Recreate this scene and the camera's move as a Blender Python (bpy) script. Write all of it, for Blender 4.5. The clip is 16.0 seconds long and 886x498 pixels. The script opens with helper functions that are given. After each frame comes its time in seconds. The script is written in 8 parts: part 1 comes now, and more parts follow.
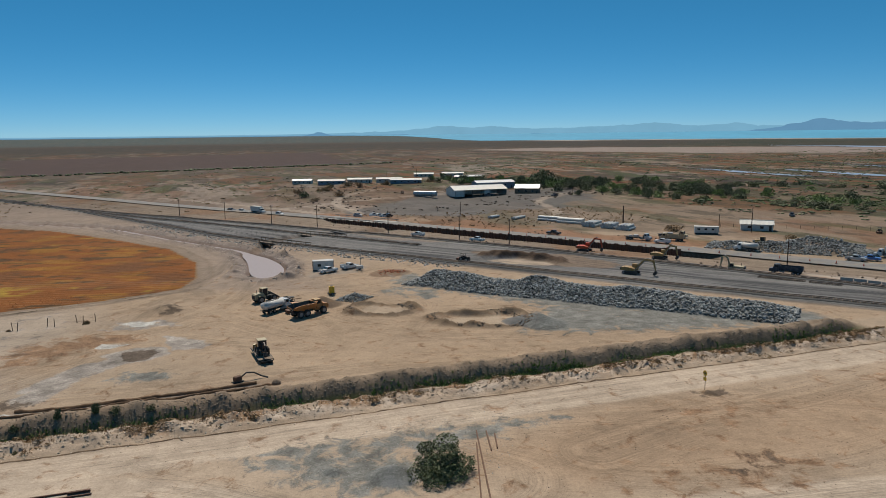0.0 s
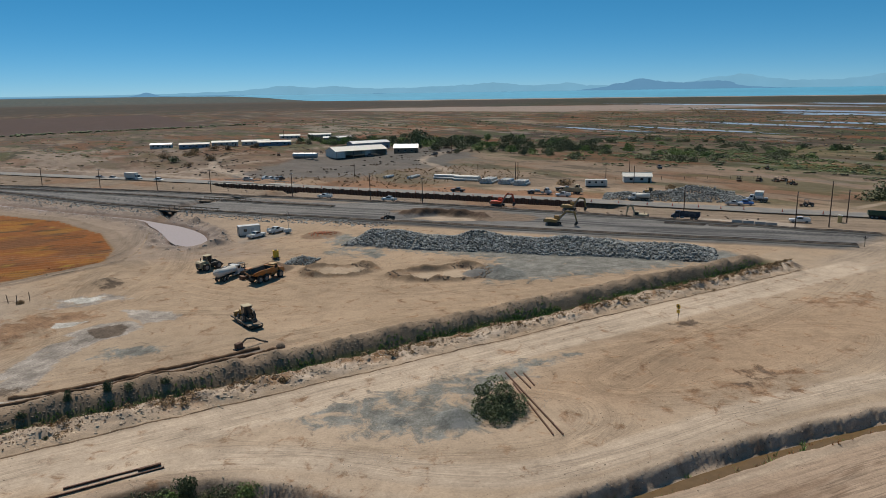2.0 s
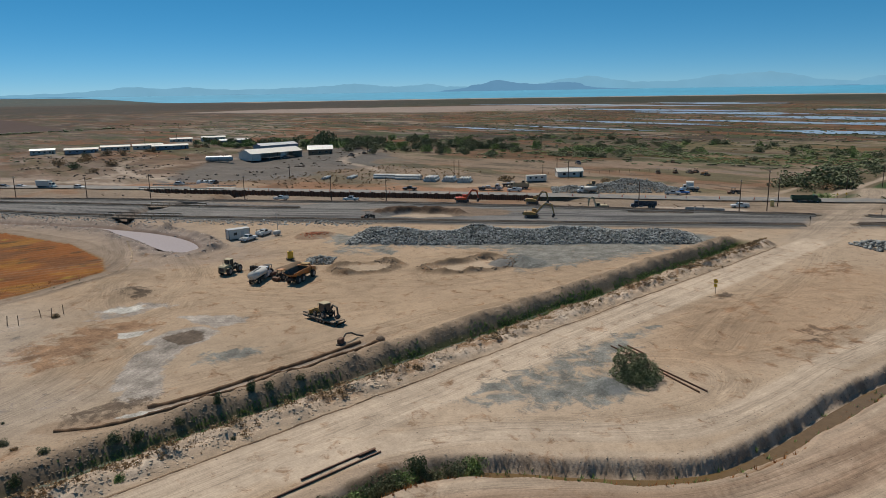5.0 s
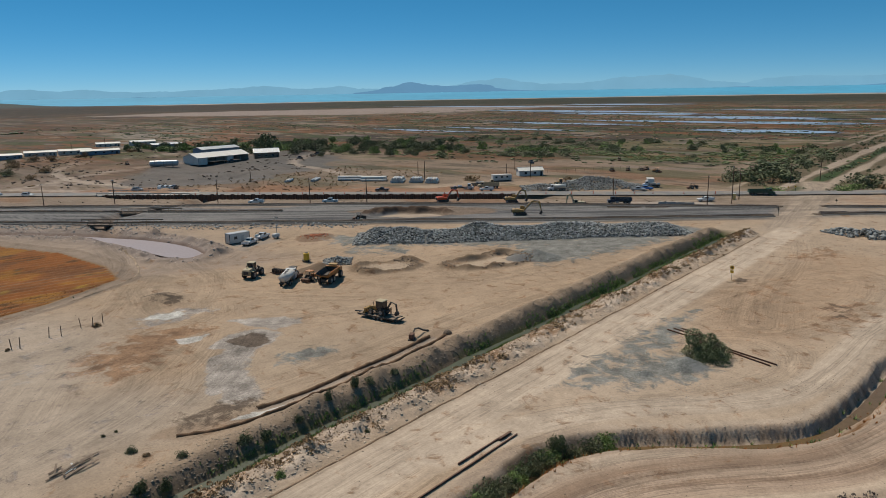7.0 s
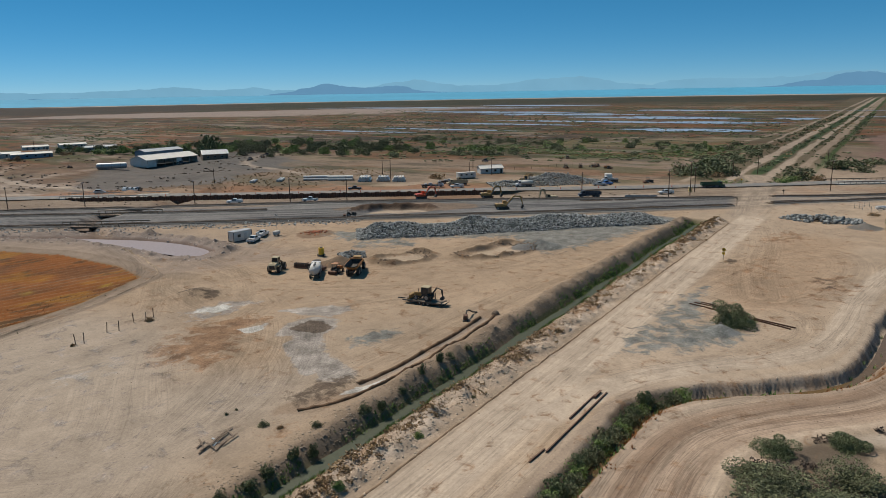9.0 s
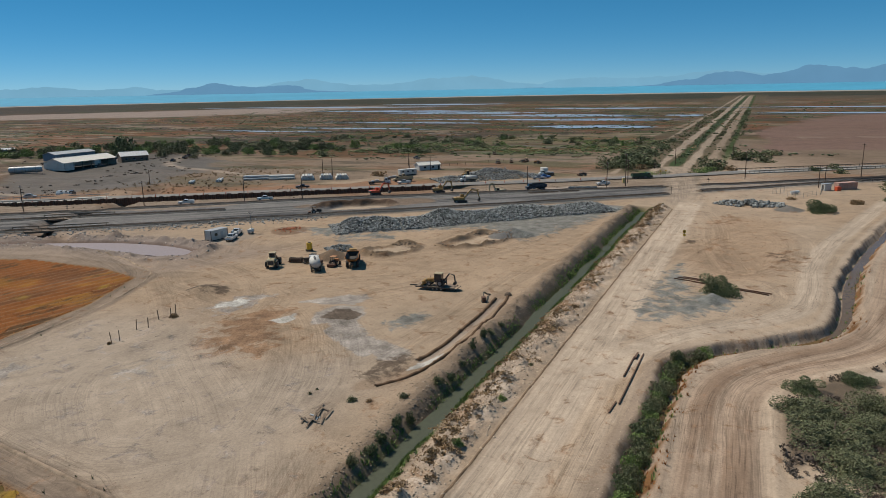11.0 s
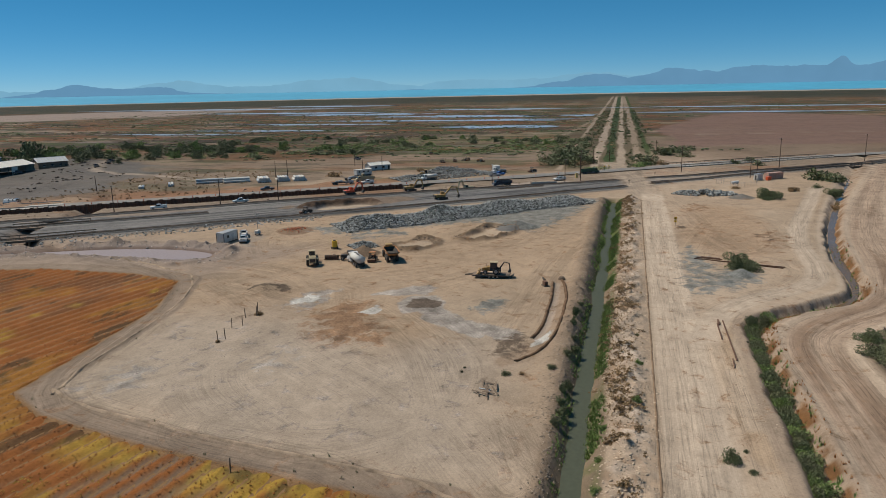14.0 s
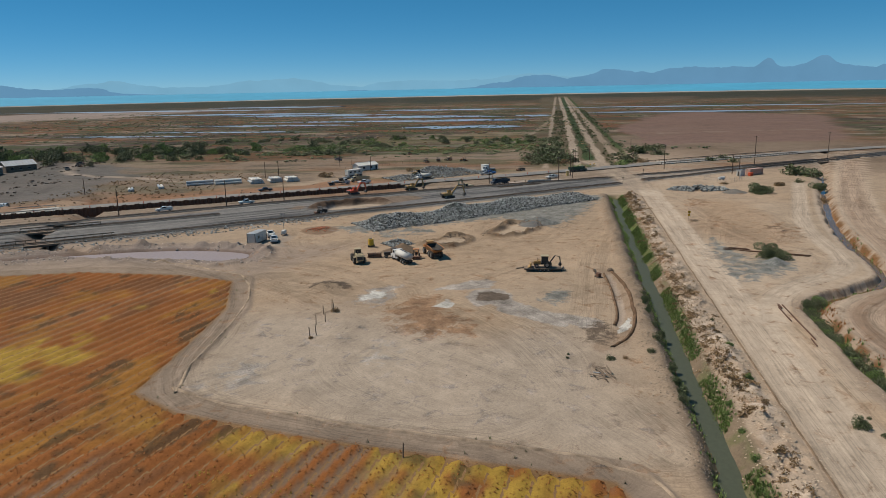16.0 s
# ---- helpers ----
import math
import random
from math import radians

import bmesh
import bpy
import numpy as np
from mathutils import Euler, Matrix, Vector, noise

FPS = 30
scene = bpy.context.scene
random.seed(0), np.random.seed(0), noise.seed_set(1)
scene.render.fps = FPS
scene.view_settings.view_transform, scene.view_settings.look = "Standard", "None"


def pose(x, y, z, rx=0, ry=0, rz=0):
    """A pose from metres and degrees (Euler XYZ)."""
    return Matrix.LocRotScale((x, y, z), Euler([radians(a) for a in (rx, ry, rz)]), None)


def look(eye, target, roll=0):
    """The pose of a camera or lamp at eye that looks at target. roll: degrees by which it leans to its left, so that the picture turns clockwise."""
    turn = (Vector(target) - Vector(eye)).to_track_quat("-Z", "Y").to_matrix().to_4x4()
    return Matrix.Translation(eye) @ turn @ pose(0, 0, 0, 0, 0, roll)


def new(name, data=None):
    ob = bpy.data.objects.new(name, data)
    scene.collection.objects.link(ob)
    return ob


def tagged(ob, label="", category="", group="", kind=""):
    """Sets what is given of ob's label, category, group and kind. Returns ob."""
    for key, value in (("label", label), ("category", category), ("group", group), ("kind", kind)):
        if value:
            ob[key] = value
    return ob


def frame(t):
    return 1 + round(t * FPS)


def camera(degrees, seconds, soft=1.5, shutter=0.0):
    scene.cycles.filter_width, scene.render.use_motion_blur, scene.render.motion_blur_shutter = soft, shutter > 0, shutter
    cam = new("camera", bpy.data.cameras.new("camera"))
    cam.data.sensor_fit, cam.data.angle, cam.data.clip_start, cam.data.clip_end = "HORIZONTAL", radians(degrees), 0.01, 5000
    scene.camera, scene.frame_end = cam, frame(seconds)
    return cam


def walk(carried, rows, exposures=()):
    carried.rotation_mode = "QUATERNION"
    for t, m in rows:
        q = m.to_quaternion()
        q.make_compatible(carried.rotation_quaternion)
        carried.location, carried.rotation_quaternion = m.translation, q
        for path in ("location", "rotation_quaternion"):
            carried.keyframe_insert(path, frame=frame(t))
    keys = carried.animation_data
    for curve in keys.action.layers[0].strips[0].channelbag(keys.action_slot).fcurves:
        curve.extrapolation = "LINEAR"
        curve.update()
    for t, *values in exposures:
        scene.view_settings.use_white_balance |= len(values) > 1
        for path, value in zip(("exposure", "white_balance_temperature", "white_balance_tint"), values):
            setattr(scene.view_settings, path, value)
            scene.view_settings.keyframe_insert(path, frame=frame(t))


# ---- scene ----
cam = camera(64.3, 16.0, soft=0.75)
METRES, EYE, TILT, LEAN, TURN = 205.1, 40.0, 0.0, 0.0, -18.5
ROWS = [
    (0.0, 0.0, 0.0, 0.0, -0.11, -9.24, 0.68),
    (0.5, -0.0312, -0.0025, 0.0001, -3.55, -9.26, 0.71),
    (1.0, -0.0626, -0.0045, -0.0001, -6.85, -9.54, 0.75),
    (1.5, -0.094, -0.0059, -0.0008, -10.13, -10.96, 0.79),
    (2.0, -0.1253, -0.0056, 0.0002, -12.9, -12.53, 0.83),
    (2.5, -0.1563, -0.0044, 0.0002, -15.74, -12.56, 0.86),
    (3.0, -0.1881, -0.0016, 0.0005, -18.03, -12.57, 0.88),
    (3.5, -0.2193, 0.0023, 0.0008, -19.55, -12.58, 0.9),
    (4.0, -0.2502, 0.0073, 0.001, -20.77, -12.57, 0.9),
    (6.5, -0.4023, 0.05, 0.0022, -30.09, -12.6, 0.97),
    (7.0, -0.432, 0.0611, 0.0025, -31.51, -12.55, 1.0),
    (7.5, -0.4618, 0.0702, 0.0026, -33.06, -12.51, 0.99),
    (8.0, -0.492, 0.0768, 0.0025, -35.09, -12.48, 0.95),
    (8.5, -0.5226, 0.0818, 0.0025, -37.24, -12.52, 0.93),
    (9.0, -0.5531, 0.0878, 0.0022, -38.33, -12.54, 0.96),
    (11.5, -0.693, 0.1476, 0.0027, -49.16, -12.78, 1.09),
    (12.0, -0.7191, 0.1655, 0.003, -50.86, -12.8, 1.1),
    (12.5, -0.744, 0.1842, 0.0033, -52.59, -12.81, 1.11),
    (13.0, -0.768, 0.2042, 0.0038, -54.59, -12.82, 1.12),
    (13.5, -0.7914, 0.2256, 0.0042, -56.2, -12.82, 1.12),
    (14.0, -0.8139, 0.2475, 0.0046, -56.82, -12.79, 1.14),
    (14.5, -0.8351, 0.2706, 0.005, -57.24, -12.78, 1.16),
    (15.0, -0.8556, 0.2941, 0.0054, -57.89, -12.78, 1.17),
    (15.5, -0.8755, 0.3179, 0.0056, -59.56, -12.79, 1.18),
    (16.0, -0.895, 0.3429, 0.0059, -61.7, -12.82, 1.16),
]
walk(cam, [(t, pose(0, 0, EYE, TILT, LEAN, TURN) @ pose(METRES * x, METRES * y, METRES * z, 90 + pitch, roll, yaw)) for t, x, y, z, yaw, pitch, roll in ROWS])

# ---- world and sun ----
SUN_AZ, SUN_EL = 8.0, 56.0     # degrees from +y towards +x, and above the horizon
world = bpy.data.worlds.new("sky")
scene.world = world
world.use_nodes = True
wn = world.node_tree
bg = wn.nodes["Background"]
sky = wn.nodes.new("ShaderNodeTexSky")
sky.sky_type = "NISHITA"
sky.sun_disc = False
sky.sun_elevation, sky.sun_rotation = radians(SUN_EL), radians(SUN_AZ)
sky.altitude, sky.air_density, sky.dust_density, sky.ozone_density = 0, 0.42, 0.0, 6.0
hsv = wn.nodes.new("ShaderNodeHueSaturation")
hsv.inputs["Hue"].default_value, hsv.inputs["Saturation"].default_value = 0.483, 1.27
wn.links.new(sky.outputs[0], hsv.inputs["Color"])
even = wn.nodes.new("ShaderNodeMix")
even.data_type = "RGBA"
even.inputs["Factor"].default_value = 0.24
even.inputs["B"].default_value = (1.25, 4.1, 6.9, 1)
wn.links.new(hsv.outputs[0], even.inputs["A"])
wn.links.new(even.outputs["Result"], bg.inputs["Color"])
bg.inputs["Strength"].default_value = 0.078
sun = new("sun", bpy.data.lights.new("sun", "SUN"))
sun.data.energy, sun.data.angle, sun.data.color = 4.4, radians(0.5), (1.0, 0.90, 0.755)
sx, sy, sz = math.sin(radians(SUN_AZ)) * math.cos(radians(SUN_EL)), math.cos(radians(SUN_AZ)) * math.cos(radians(SUN_EL)), math.sin(radians(SUN_EL))
sun.matrix_basis = look((sx * 300, sy * 300, sz * 300), (0, 0, 0))


# ---- materials ----
def material(name, base, rough=0.8, metal=0.0, scale=4.0, amount=0.25, bump=0.0, coat=0.0, dirt=None, random_amount=0.0):
    """A worn surface: base colour varied at two scales, dust of colour `dirt`, fine relief."""
    m = bpy.data.materials.new(name)
    m.use_nodes = True
    nt = m.node_tree
    bs = nt.nodes["Principled BSDF"]
    bs.inputs["Roughness"].default_value, bs.inputs["Metallic"].default_value = rough, metal
    bs.inputs["Coat Weight"].default_value = coat
    tc = nt.nodes.new("ShaderNodeTexCoord")
    fine, broad = nt.nodes.new("ShaderNodeTexNoise"), nt.nodes.new("ShaderNodeTexNoise")
    fine.inputs["Scale"].default_value, fine.inputs["Detail"].default_value = scale * 5, 4
    broad.inputs["Scale"].default_value, broad.inputs["Detail"].default_value = scale * 0.5, 3
    for n in (fine, broad):
        nt.links.new(tc.outputs["Object"], n.inputs["Vector"])
    add = nt.nodes.new("ShaderNodeMath")
    add.operation = "ADD"
    nt.links.new(fine.outputs[0], add.inputs[0])
    nt.links.new(broad.outputs[0], add.inputs[1])
    last = add.outputs[0]
    if random_amount:
        info = nt.nodes.new("ShaderNodeObjectInfo")
        geo = nt.nodes.new("ShaderNodeNewGeometry")
        both = nt.nodes.new("ShaderNodeMath")
        both.operation = "ADD"
        nt.links.new(info.outputs["Random"], both.inputs[0])
        nt.links.new(geo.outputs["Random Per Island"], both.inputs[1])
        fr = nt.nodes.new("ShaderNodeMath")
        fr.operation = "FRACT"
        nt.links.new(both.outputs[0], fr.inputs[0])
        mr = nt.nodes.new("ShaderNodeMath")
        mr.operation = "MULTIPLY_ADD"
        mr.inputs[1].default_value, mr.inputs[2].default_value = 2 * random_amount, -random_amount
        nt.links.new(fr.outputs[0], mr.inputs[0])
        s2 = nt.nodes.new("ShaderNodeMath")
        s2.operation = "ADD"
        nt.links.new(last, s2.inputs[0])
        nt.links.new(mr.outputs[0], s2.inputs[1])
        last = s2.outputs[0]
    ramp = nt.nodes.new("ShaderNodeMapRange")
    ramp.inputs[1].default_value, ramp.inputs[2].default_value = 0.6, 1.4
    ramp.inputs[3].default_value, ramp.inputs[4].default_value = 1 - amount, 1 + amount
    ramp.clamp = False
    nt.links.new(last, ramp.inputs[0])
    mul = nt.nodes.new("ShaderNodeVectorMath")
    mul.operation = "SCALE"
    mul.inputs[0].default_value = base
    nt.links.new(ramp.outputs[0], mul.inputs["Scale"])
    out = mul.outputs[0]
    if dirt:
        dn = nt.nodes.new("ShaderNodeTexNoise")
        dn.inputs["Scale"].default_value, dn.inputs["Detail"].default_value = scale * 0.9, 6
        nt.links.new(tc.outputs["Object"], dn.inputs["Vector"])
        dr = nt.nodes.new("ShaderNodeMapRange")
        dr.inputs[1].default_value, dr.inputs[2].default_value, dr.inputs[4].default_value = 0.45, 0.7, 0.75
        nt.links.new(dn.outputs[0], dr.inputs[0])
        mix = nt.nodes.new("ShaderNodeMix")
        mix.data_type = "RGBA"
        nt.links.new(dr.outputs[0], mix.inputs["Factor"])
        nt.links.new(out, mix.inputs["A"])
        mix.inputs["B"].default_value = (*dirt, 1)
        out = mix.outputs["Result"]
    nt.links.new(out, bs.inputs["Base Color"])
    if bump:
        bp = nt.nodes.new("ShaderNodeBump")
        bp.inputs["Strength"].default_value, bp.inputs["Distance"].default_value = 0.7, bump
        nt.links.new(last, bp.inputs["Height"])
        nt.links.new(bp.outputs[0], bs.inputs["Normal"])
    return m


def soil_material(name, rough=0.95):
    """Earth. The mesh's 'soil' attribute holds its base colour; 'stain' and 'stain_b' how far gravel, rust-red clay, salt, mud, far scrub
    and white crust cover it; 'flow' and 'flow_b' the place across and along a wheel way, in metres, and how much it is driven."""
    m = bpy.data.materials.new(name)
    m.use_nodes = True
    nt = m.node_tree
    bs = nt.nodes["Principled BSDF"]
    bs.inputs["Roughness"].default_value = rough
    bs.inputs["Specular IOR Level"].default_value = 0.15
    tc = nt.nodes.new("ShaderNodeTexCoord")

    def attribute(which):
        at, sp = nt.nodes.new("ShaderNodeAttribute"), nt.nodes.new("ShaderNodeSeparateColor")
        at.attribute_name = which
        nt.links.new(at.outputs["Color"], sp.inputs[0])
        return at.outputs["Color"], sp.outputs

    def calc(op, a, b=0.0, c=0.0):
        n = nt.nodes.new("ShaderNodeMath")
        n.operation = op
        for k, v in enumerate((a, b, c)):
            if isinstance(v, (int, float)):
                n.inputs[k].default_value = v
            else:
                nt.links.new(v, n.inputs[k])
        return n.outputs[0]

    def noise(vec, scale, detail=5, rough_n=0.6, distort=0.0):
        n = nt.nodes.new("ShaderNodeTexNoise")
        n.inputs["Scale"].default_value, n.inputs["Detail"].default_value, n.inputs["Roughness"].default_value, n.inputs["Distortion"].default_value = scale, detail, rough_n, distort
        nt.links.new(vec, n.inputs["Vector"])
        return n.outputs[0]

    def span(v, a, b, c, d):
        n = nt.nodes.new("ShaderNodeMapRange")
        for k, u in enumerate((a, b, c, d)):
            n.inputs[k + 1].default_value = u
        nt.links.new(v, n.inputs[0])
        return n.outputs[0]

    def mix(f, a, b):
        n = nt.nodes.new("ShaderNodeMix")
        n.data_type = "RGBA"
        nt.links.new(f, n.inputs["Factor"])
        for v, k in ((a, "A"), (b, "B")):
            if isinstance(v, tuple):
                n.inputs[k].default_value = (*v, 1)
            else:
                nt.links.new(v, n.inputs[k])
        return n.outputs["Result"]

    def scaled(col, f):
        n = nt.nodes.new("ShaderNodeVectorMath")
        n.operation = "SCALE"
        nt.links.new(col, n.inputs[0])
        nt.links.new(f, n.inputs["Scale"])
        return n.outputs[0]

    here = tc.outputs["Object"]
    colour, _ = attribute("soil")
    _, cover = attribute("stain")
    _, cover_b = attribute("stain_b")
    broad, middle, grain = noise(here, 0.045, 6), noise(here, 0.32, 7, 0.62), noise(here, 3.2, 5, 0.65)
    ragged = noise(here, 0.30, 9, 0.68, 0.6)
    # stains with ragged, broken edges
    edge = calc("MULTIPLY_ADD", ragged, 3.0, -1.5)
    patchy = calc("MULTIPLY", span(middle, 0.32, 0.68, 0.68, 1.28), span(grain, 0.35, 0.65, 0.85, 1.15))
    for mask, rgb in ((cover[1], (0.225, 0.135, 0.08)), (cover[0], (0.165, 0.168, 0.158)), (cover[2], (0.285, 0.255, 0.23)), (cover_b[0], (0.105, 0.078, 0.058)), (cover_b[2], (0.44, 0.425, 0.395))):
        tone = nt.nodes.new("ShaderNodeRGB")
        tone.outputs[0].default_value = (*rgb, 1)
        colour = mix(span(calc("ADD", calc("MULTIPLY", mask, 1.3), calc("MULTIPLY", edge, span(mask, 0.0, 0.12, 0.0, 1.0))), 0.46, 0.80, 0.0, 0.92), colour, scaled(tone.outputs[0], patchy))
    # far plain: scrub, red weed, bare and wet strips
    wild = cover_b[1]
    for vec_scale, lo, hi, rgb, amount in ((0.008, 0.49, 0.54, (0.14, 0.062, 0.027), 0.9), (0.016, 0.55, 0.59, (0.215, 0.165, 0.12), 0.9), (0.021, 0.53, 0.57, (0.05, 0.06, 0.024), 0.95), (0.05, 0.545, 0.575, (0.04, 0.036, 0.024), 0.85), (0.017, 0.60, 0.63, (0.185, 0.155, 0.135), 0.8)):
        sh = nt.nodes.new("ShaderNodeMapping")
        sh.inputs["Location"].default_value, sh.inputs["Rotation"].default_value, sh.inputs["Scale"].default_value = (vec_scale * 9000, 7 + amount * 50, 3), (0, 0, 0.35), (1.7, 0.6, 1)
        nt.links.new(here, sh.inputs["Vector"])
        colour = mix(calc("MULTIPLY", span(noise(sh.outputs[0], vec_scale, 10, 0.62), lo, hi, 0.0, amount), wild), colour, rgb)
    # wear: soft tone, grain, pebbles
    worn = calc("MULTIPLY", span(broad, 0.3, 0.7, 0.90, 1.10), span(middle, 0.3, 0.7, 0.90, 1.10))
    worn = calc("MULTIPLY", worn, span(grain, 0.32, 0.68, 0.86, 1.13))
    worn = calc("MULTIPLY", worn, span(noise(here, 1.6, 6, 0.7), 0.58, 0.66, 1.0, 0.74))
    worn = calc("MULTIPLY", worn, span(noise(here, 0.11, 9, 0.7, 0.8), 0.50, 0.62, 1.0, 0.86))
    worn = calc("MULTIPLY", worn, span(noise(here, 0.8, 8, 0.72, 1.2), 0.60, 0.64, 1.0, 0.86))
    relief = calc("MULTIPLY_ADD", middle, 1.2, grain)
    # wheel marks along the ways
    for which in ("flow", "flow_b"):
        _, way = attribute(which)
        cb = nt.nodes.new("ShaderNodeCombineXYZ")
        nt.links.new(way[0], cb.inputs[0])
        nt.links.new(calc("MULTIPLY", way[1], 0.028), cb.inputs[1])
        line = calc("ABSOLUTE", calc("SUBTRACT", noise(cb.outputs[0], 0.75, 4, 0.6), 0.5))
        fine = noise(cb.outputs[0], 3.4, 3, 0.6)
        wide = noise(cb.outputs[0], 0.42, 3, 0.55)
        mark = calc("MULTIPLY", span(line, 0.0, 0.024, 0.66, 1.0), span(fine, 0.33, 0.67, 0.84, 1.13))
        mark = calc("MULTIPLY", mark, span(wide, 0.36, 0.64, 0.82, 1.13))
        worn = calc("MULTIPLY", worn, calc("MULTIPLY_ADD", calc("SUBTRACT", mark, 1.0), way[2], 1.0))
        relief = calc("MULTIPLY_ADD", calc("MULTIPLY", mark, way[2]), 0.8, relief)
    nt.links.new(scaled(colour, worn), bs.inputs["Base Color"])
    bp = nt.nodes.new("ShaderNodeBump")
    bp.inputs["Strength"].default_value, bp.inputs["Distance"].default_value = 0.6, 0.12
    nt.links.new(relief, bp.inputs["Height"])
    nt.links.new(bp.outputs[0], bs.inputs["Normal"])
    return m


def water_material(name, colour, rough=0.08, ripple=0.02, scale=1.5):
    m = bpy.data.materials.new(name)
    m.use_nodes = True
    nt = m.node_tree
    bs = nt.nodes["Principled BSDF"]
    bs.inputs["Roughness"].default_value = rough
    bs.inputs["IOR"].default_value = 1.33
    tc = nt.nodes.new("ShaderNodeTexCoord")
    n = nt.nodes.new("ShaderNodeTexNoise")
    n.inputs["Scale"].default_value, n.inputs["Detail"].default_value = scale, 4
    nt.links.new(tc.outputs["Object"], n.inputs["Vector"])
    mr = nt.nodes.new("ShaderNodeMapRange")
    mr.inputs[3].default_value, mr.inputs[4].default_value = 0.75, 1.25
    nt.links.new(n.outputs[0], mr.inputs[0])
    mul = nt.nodes.new("ShaderNodeVectorMath")
    mul.operation = "SCALE"
    mul.inputs[0].default_value = colour
    nt.links.new(mr.outputs[0], mul.inputs["Scale"])
    nt.links.new(mul.outputs[0], bs.inputs["Base Color"])
    bp = nt.nodes.new("ShaderNodeBump")
    bp.inputs["Strength"].default_value, bp.inputs["Distance"].default_value = 0.3, ripple
    nt.links.new(n.outputs[0], bp.inputs["Height"])
    nt.links.new(bp.outputs[0], bs.inputs["Normal"])
    return m


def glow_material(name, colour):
    """Far distance behind everything, its haze and daylight put into a glowing colour."""
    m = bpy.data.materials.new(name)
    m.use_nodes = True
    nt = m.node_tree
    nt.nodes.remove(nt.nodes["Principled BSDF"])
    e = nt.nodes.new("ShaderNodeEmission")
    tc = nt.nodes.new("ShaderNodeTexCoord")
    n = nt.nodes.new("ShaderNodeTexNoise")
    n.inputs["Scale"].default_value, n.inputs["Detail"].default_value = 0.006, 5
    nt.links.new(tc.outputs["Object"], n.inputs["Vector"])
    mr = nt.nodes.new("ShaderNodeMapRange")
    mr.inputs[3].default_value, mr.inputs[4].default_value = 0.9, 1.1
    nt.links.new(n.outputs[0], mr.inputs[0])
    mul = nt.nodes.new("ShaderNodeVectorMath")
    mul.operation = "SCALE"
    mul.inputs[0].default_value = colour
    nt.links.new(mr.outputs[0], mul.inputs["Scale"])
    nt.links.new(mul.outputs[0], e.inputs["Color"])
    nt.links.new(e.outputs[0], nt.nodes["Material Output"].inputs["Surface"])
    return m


SOIL = soil_material("earth")
CANAL_WATER = water_material("canal_water", (0.066, 0.074, 0.05), 0.55)
POND_WATER = water_material("pond_water", (0.27, 0.228, 0.232), 0.5, 0.01)
DITCH_WATER = water_material("ditch_water", (0.13, 0.085, 0.042), 0.18)
# rough surface; reflected sky blue is put into the base colour
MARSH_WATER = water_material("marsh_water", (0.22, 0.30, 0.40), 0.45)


# ---- numbers over the plan ----
NOISE = np.random.RandomState(77).rand(256 * 256)


def vnoise(x, y, seed):
    x0, y0 = np.floor(x), np.floor(y)
    fx, fy = x - x0, y - y0
    ix, iy = x0.astype(np.int64) + 37 * seed, y0.astype(np.int64) + 101 * seed
    fx, fy = fx * fx * (3 - 2 * fx), fy * fy * (3 - 2 * fy)
    x1, y1 = (ix + 1) & 255, ((iy + 1) & 255) << 8
    ix, iy = ix & 255, (iy & 255) << 8
    a = NOISE[iy + ix] * (1 - fx) + NOISE[iy + x1] * fx
    b = NOISE[y1 + ix] * (1 - fx) + NOISE[y1 + x1] * fx
    return a * (1 - fy) + b * fy


def fbm(x, y, size, seed, octaves=4, gain=0.5):
    """Noise about 0, within about -1 to 1; size in metres."""
    total, amp, norm = 0, 1.0, 0.0
    for k in range(octaves):
        f = 2.0 ** k / size
        total = total + amp * (vnoise(x * f + 17.3 * k, y * f - 9.1 * k, seed + k) * 2 - 1)
        norm += amp
        amp *= gain
    return total / norm * 2.1


def smooth(v, a, b):
    t = np.clip((v - a) / (b - a), 0, 1)
    return t * t * (3 - 2 * t)


def along(x, y, line, reach=None):
    """For points of the plan: the distance left of a polyline, and the length along it; 1000 m if all lie out of reach."""
    if reach is not None:
        lx, ly = [p[0] for p in line], [p[1] for p in line]
        if x.max() < min(lx) - reach or x.min() > max(lx) + reach or y.max() < min(ly) - reach or y.min() > max(ly) + reach:
            return np.full(np.shape(x), 1e3), np.zeros(np.shape(x))
    best = np.full(np.shape(x), 1e9)
    lat, run = np.zeros(np.shape(x)), np.zeros(np.shape(x))
    s0 = 0.0
    for (ax, ay), (bx, by) in zip(line[:-1], line[1:]):
        dx, dy = bx - ax, by - ay
        ln = math.hypot(dx, dy)
        t = np.clip(((x - ax) * dx + (y - ay) * dy) / ln ** 2, 0, 1)
        ex, ey = x - ax - t * dx, y - ay - t * dy
        d = np.hypot(ex, ey)
        near = d < best
        best = np.where(near, d, best)
        lat = np.where(near, np.sign(dx * ey - dy * ex) * d, lat)
        run = np.where(near, s0 + t * ln, run)
        s0 += ln
    return lat, run


def inside(x, y, poly):
    """Signed distance to a polygon of the plan, positive inside."""
    d, _ = along(x, y, list(poly) + [poly[0]])
    odd = np.zeros(np.shape(x), bool)
    for (ax, ay), (bx, by) in zip(poly, list(poly[1:]) + [poly[0]]):
        if ay == by:
            continue
        cross = (ay > y) != (by > y)
        odd ^= cross & (x < (bx - ax) * (y - ay) / (by - ay) + ax)
    return np.where(odd, np.abs(d), -np.abs(d))


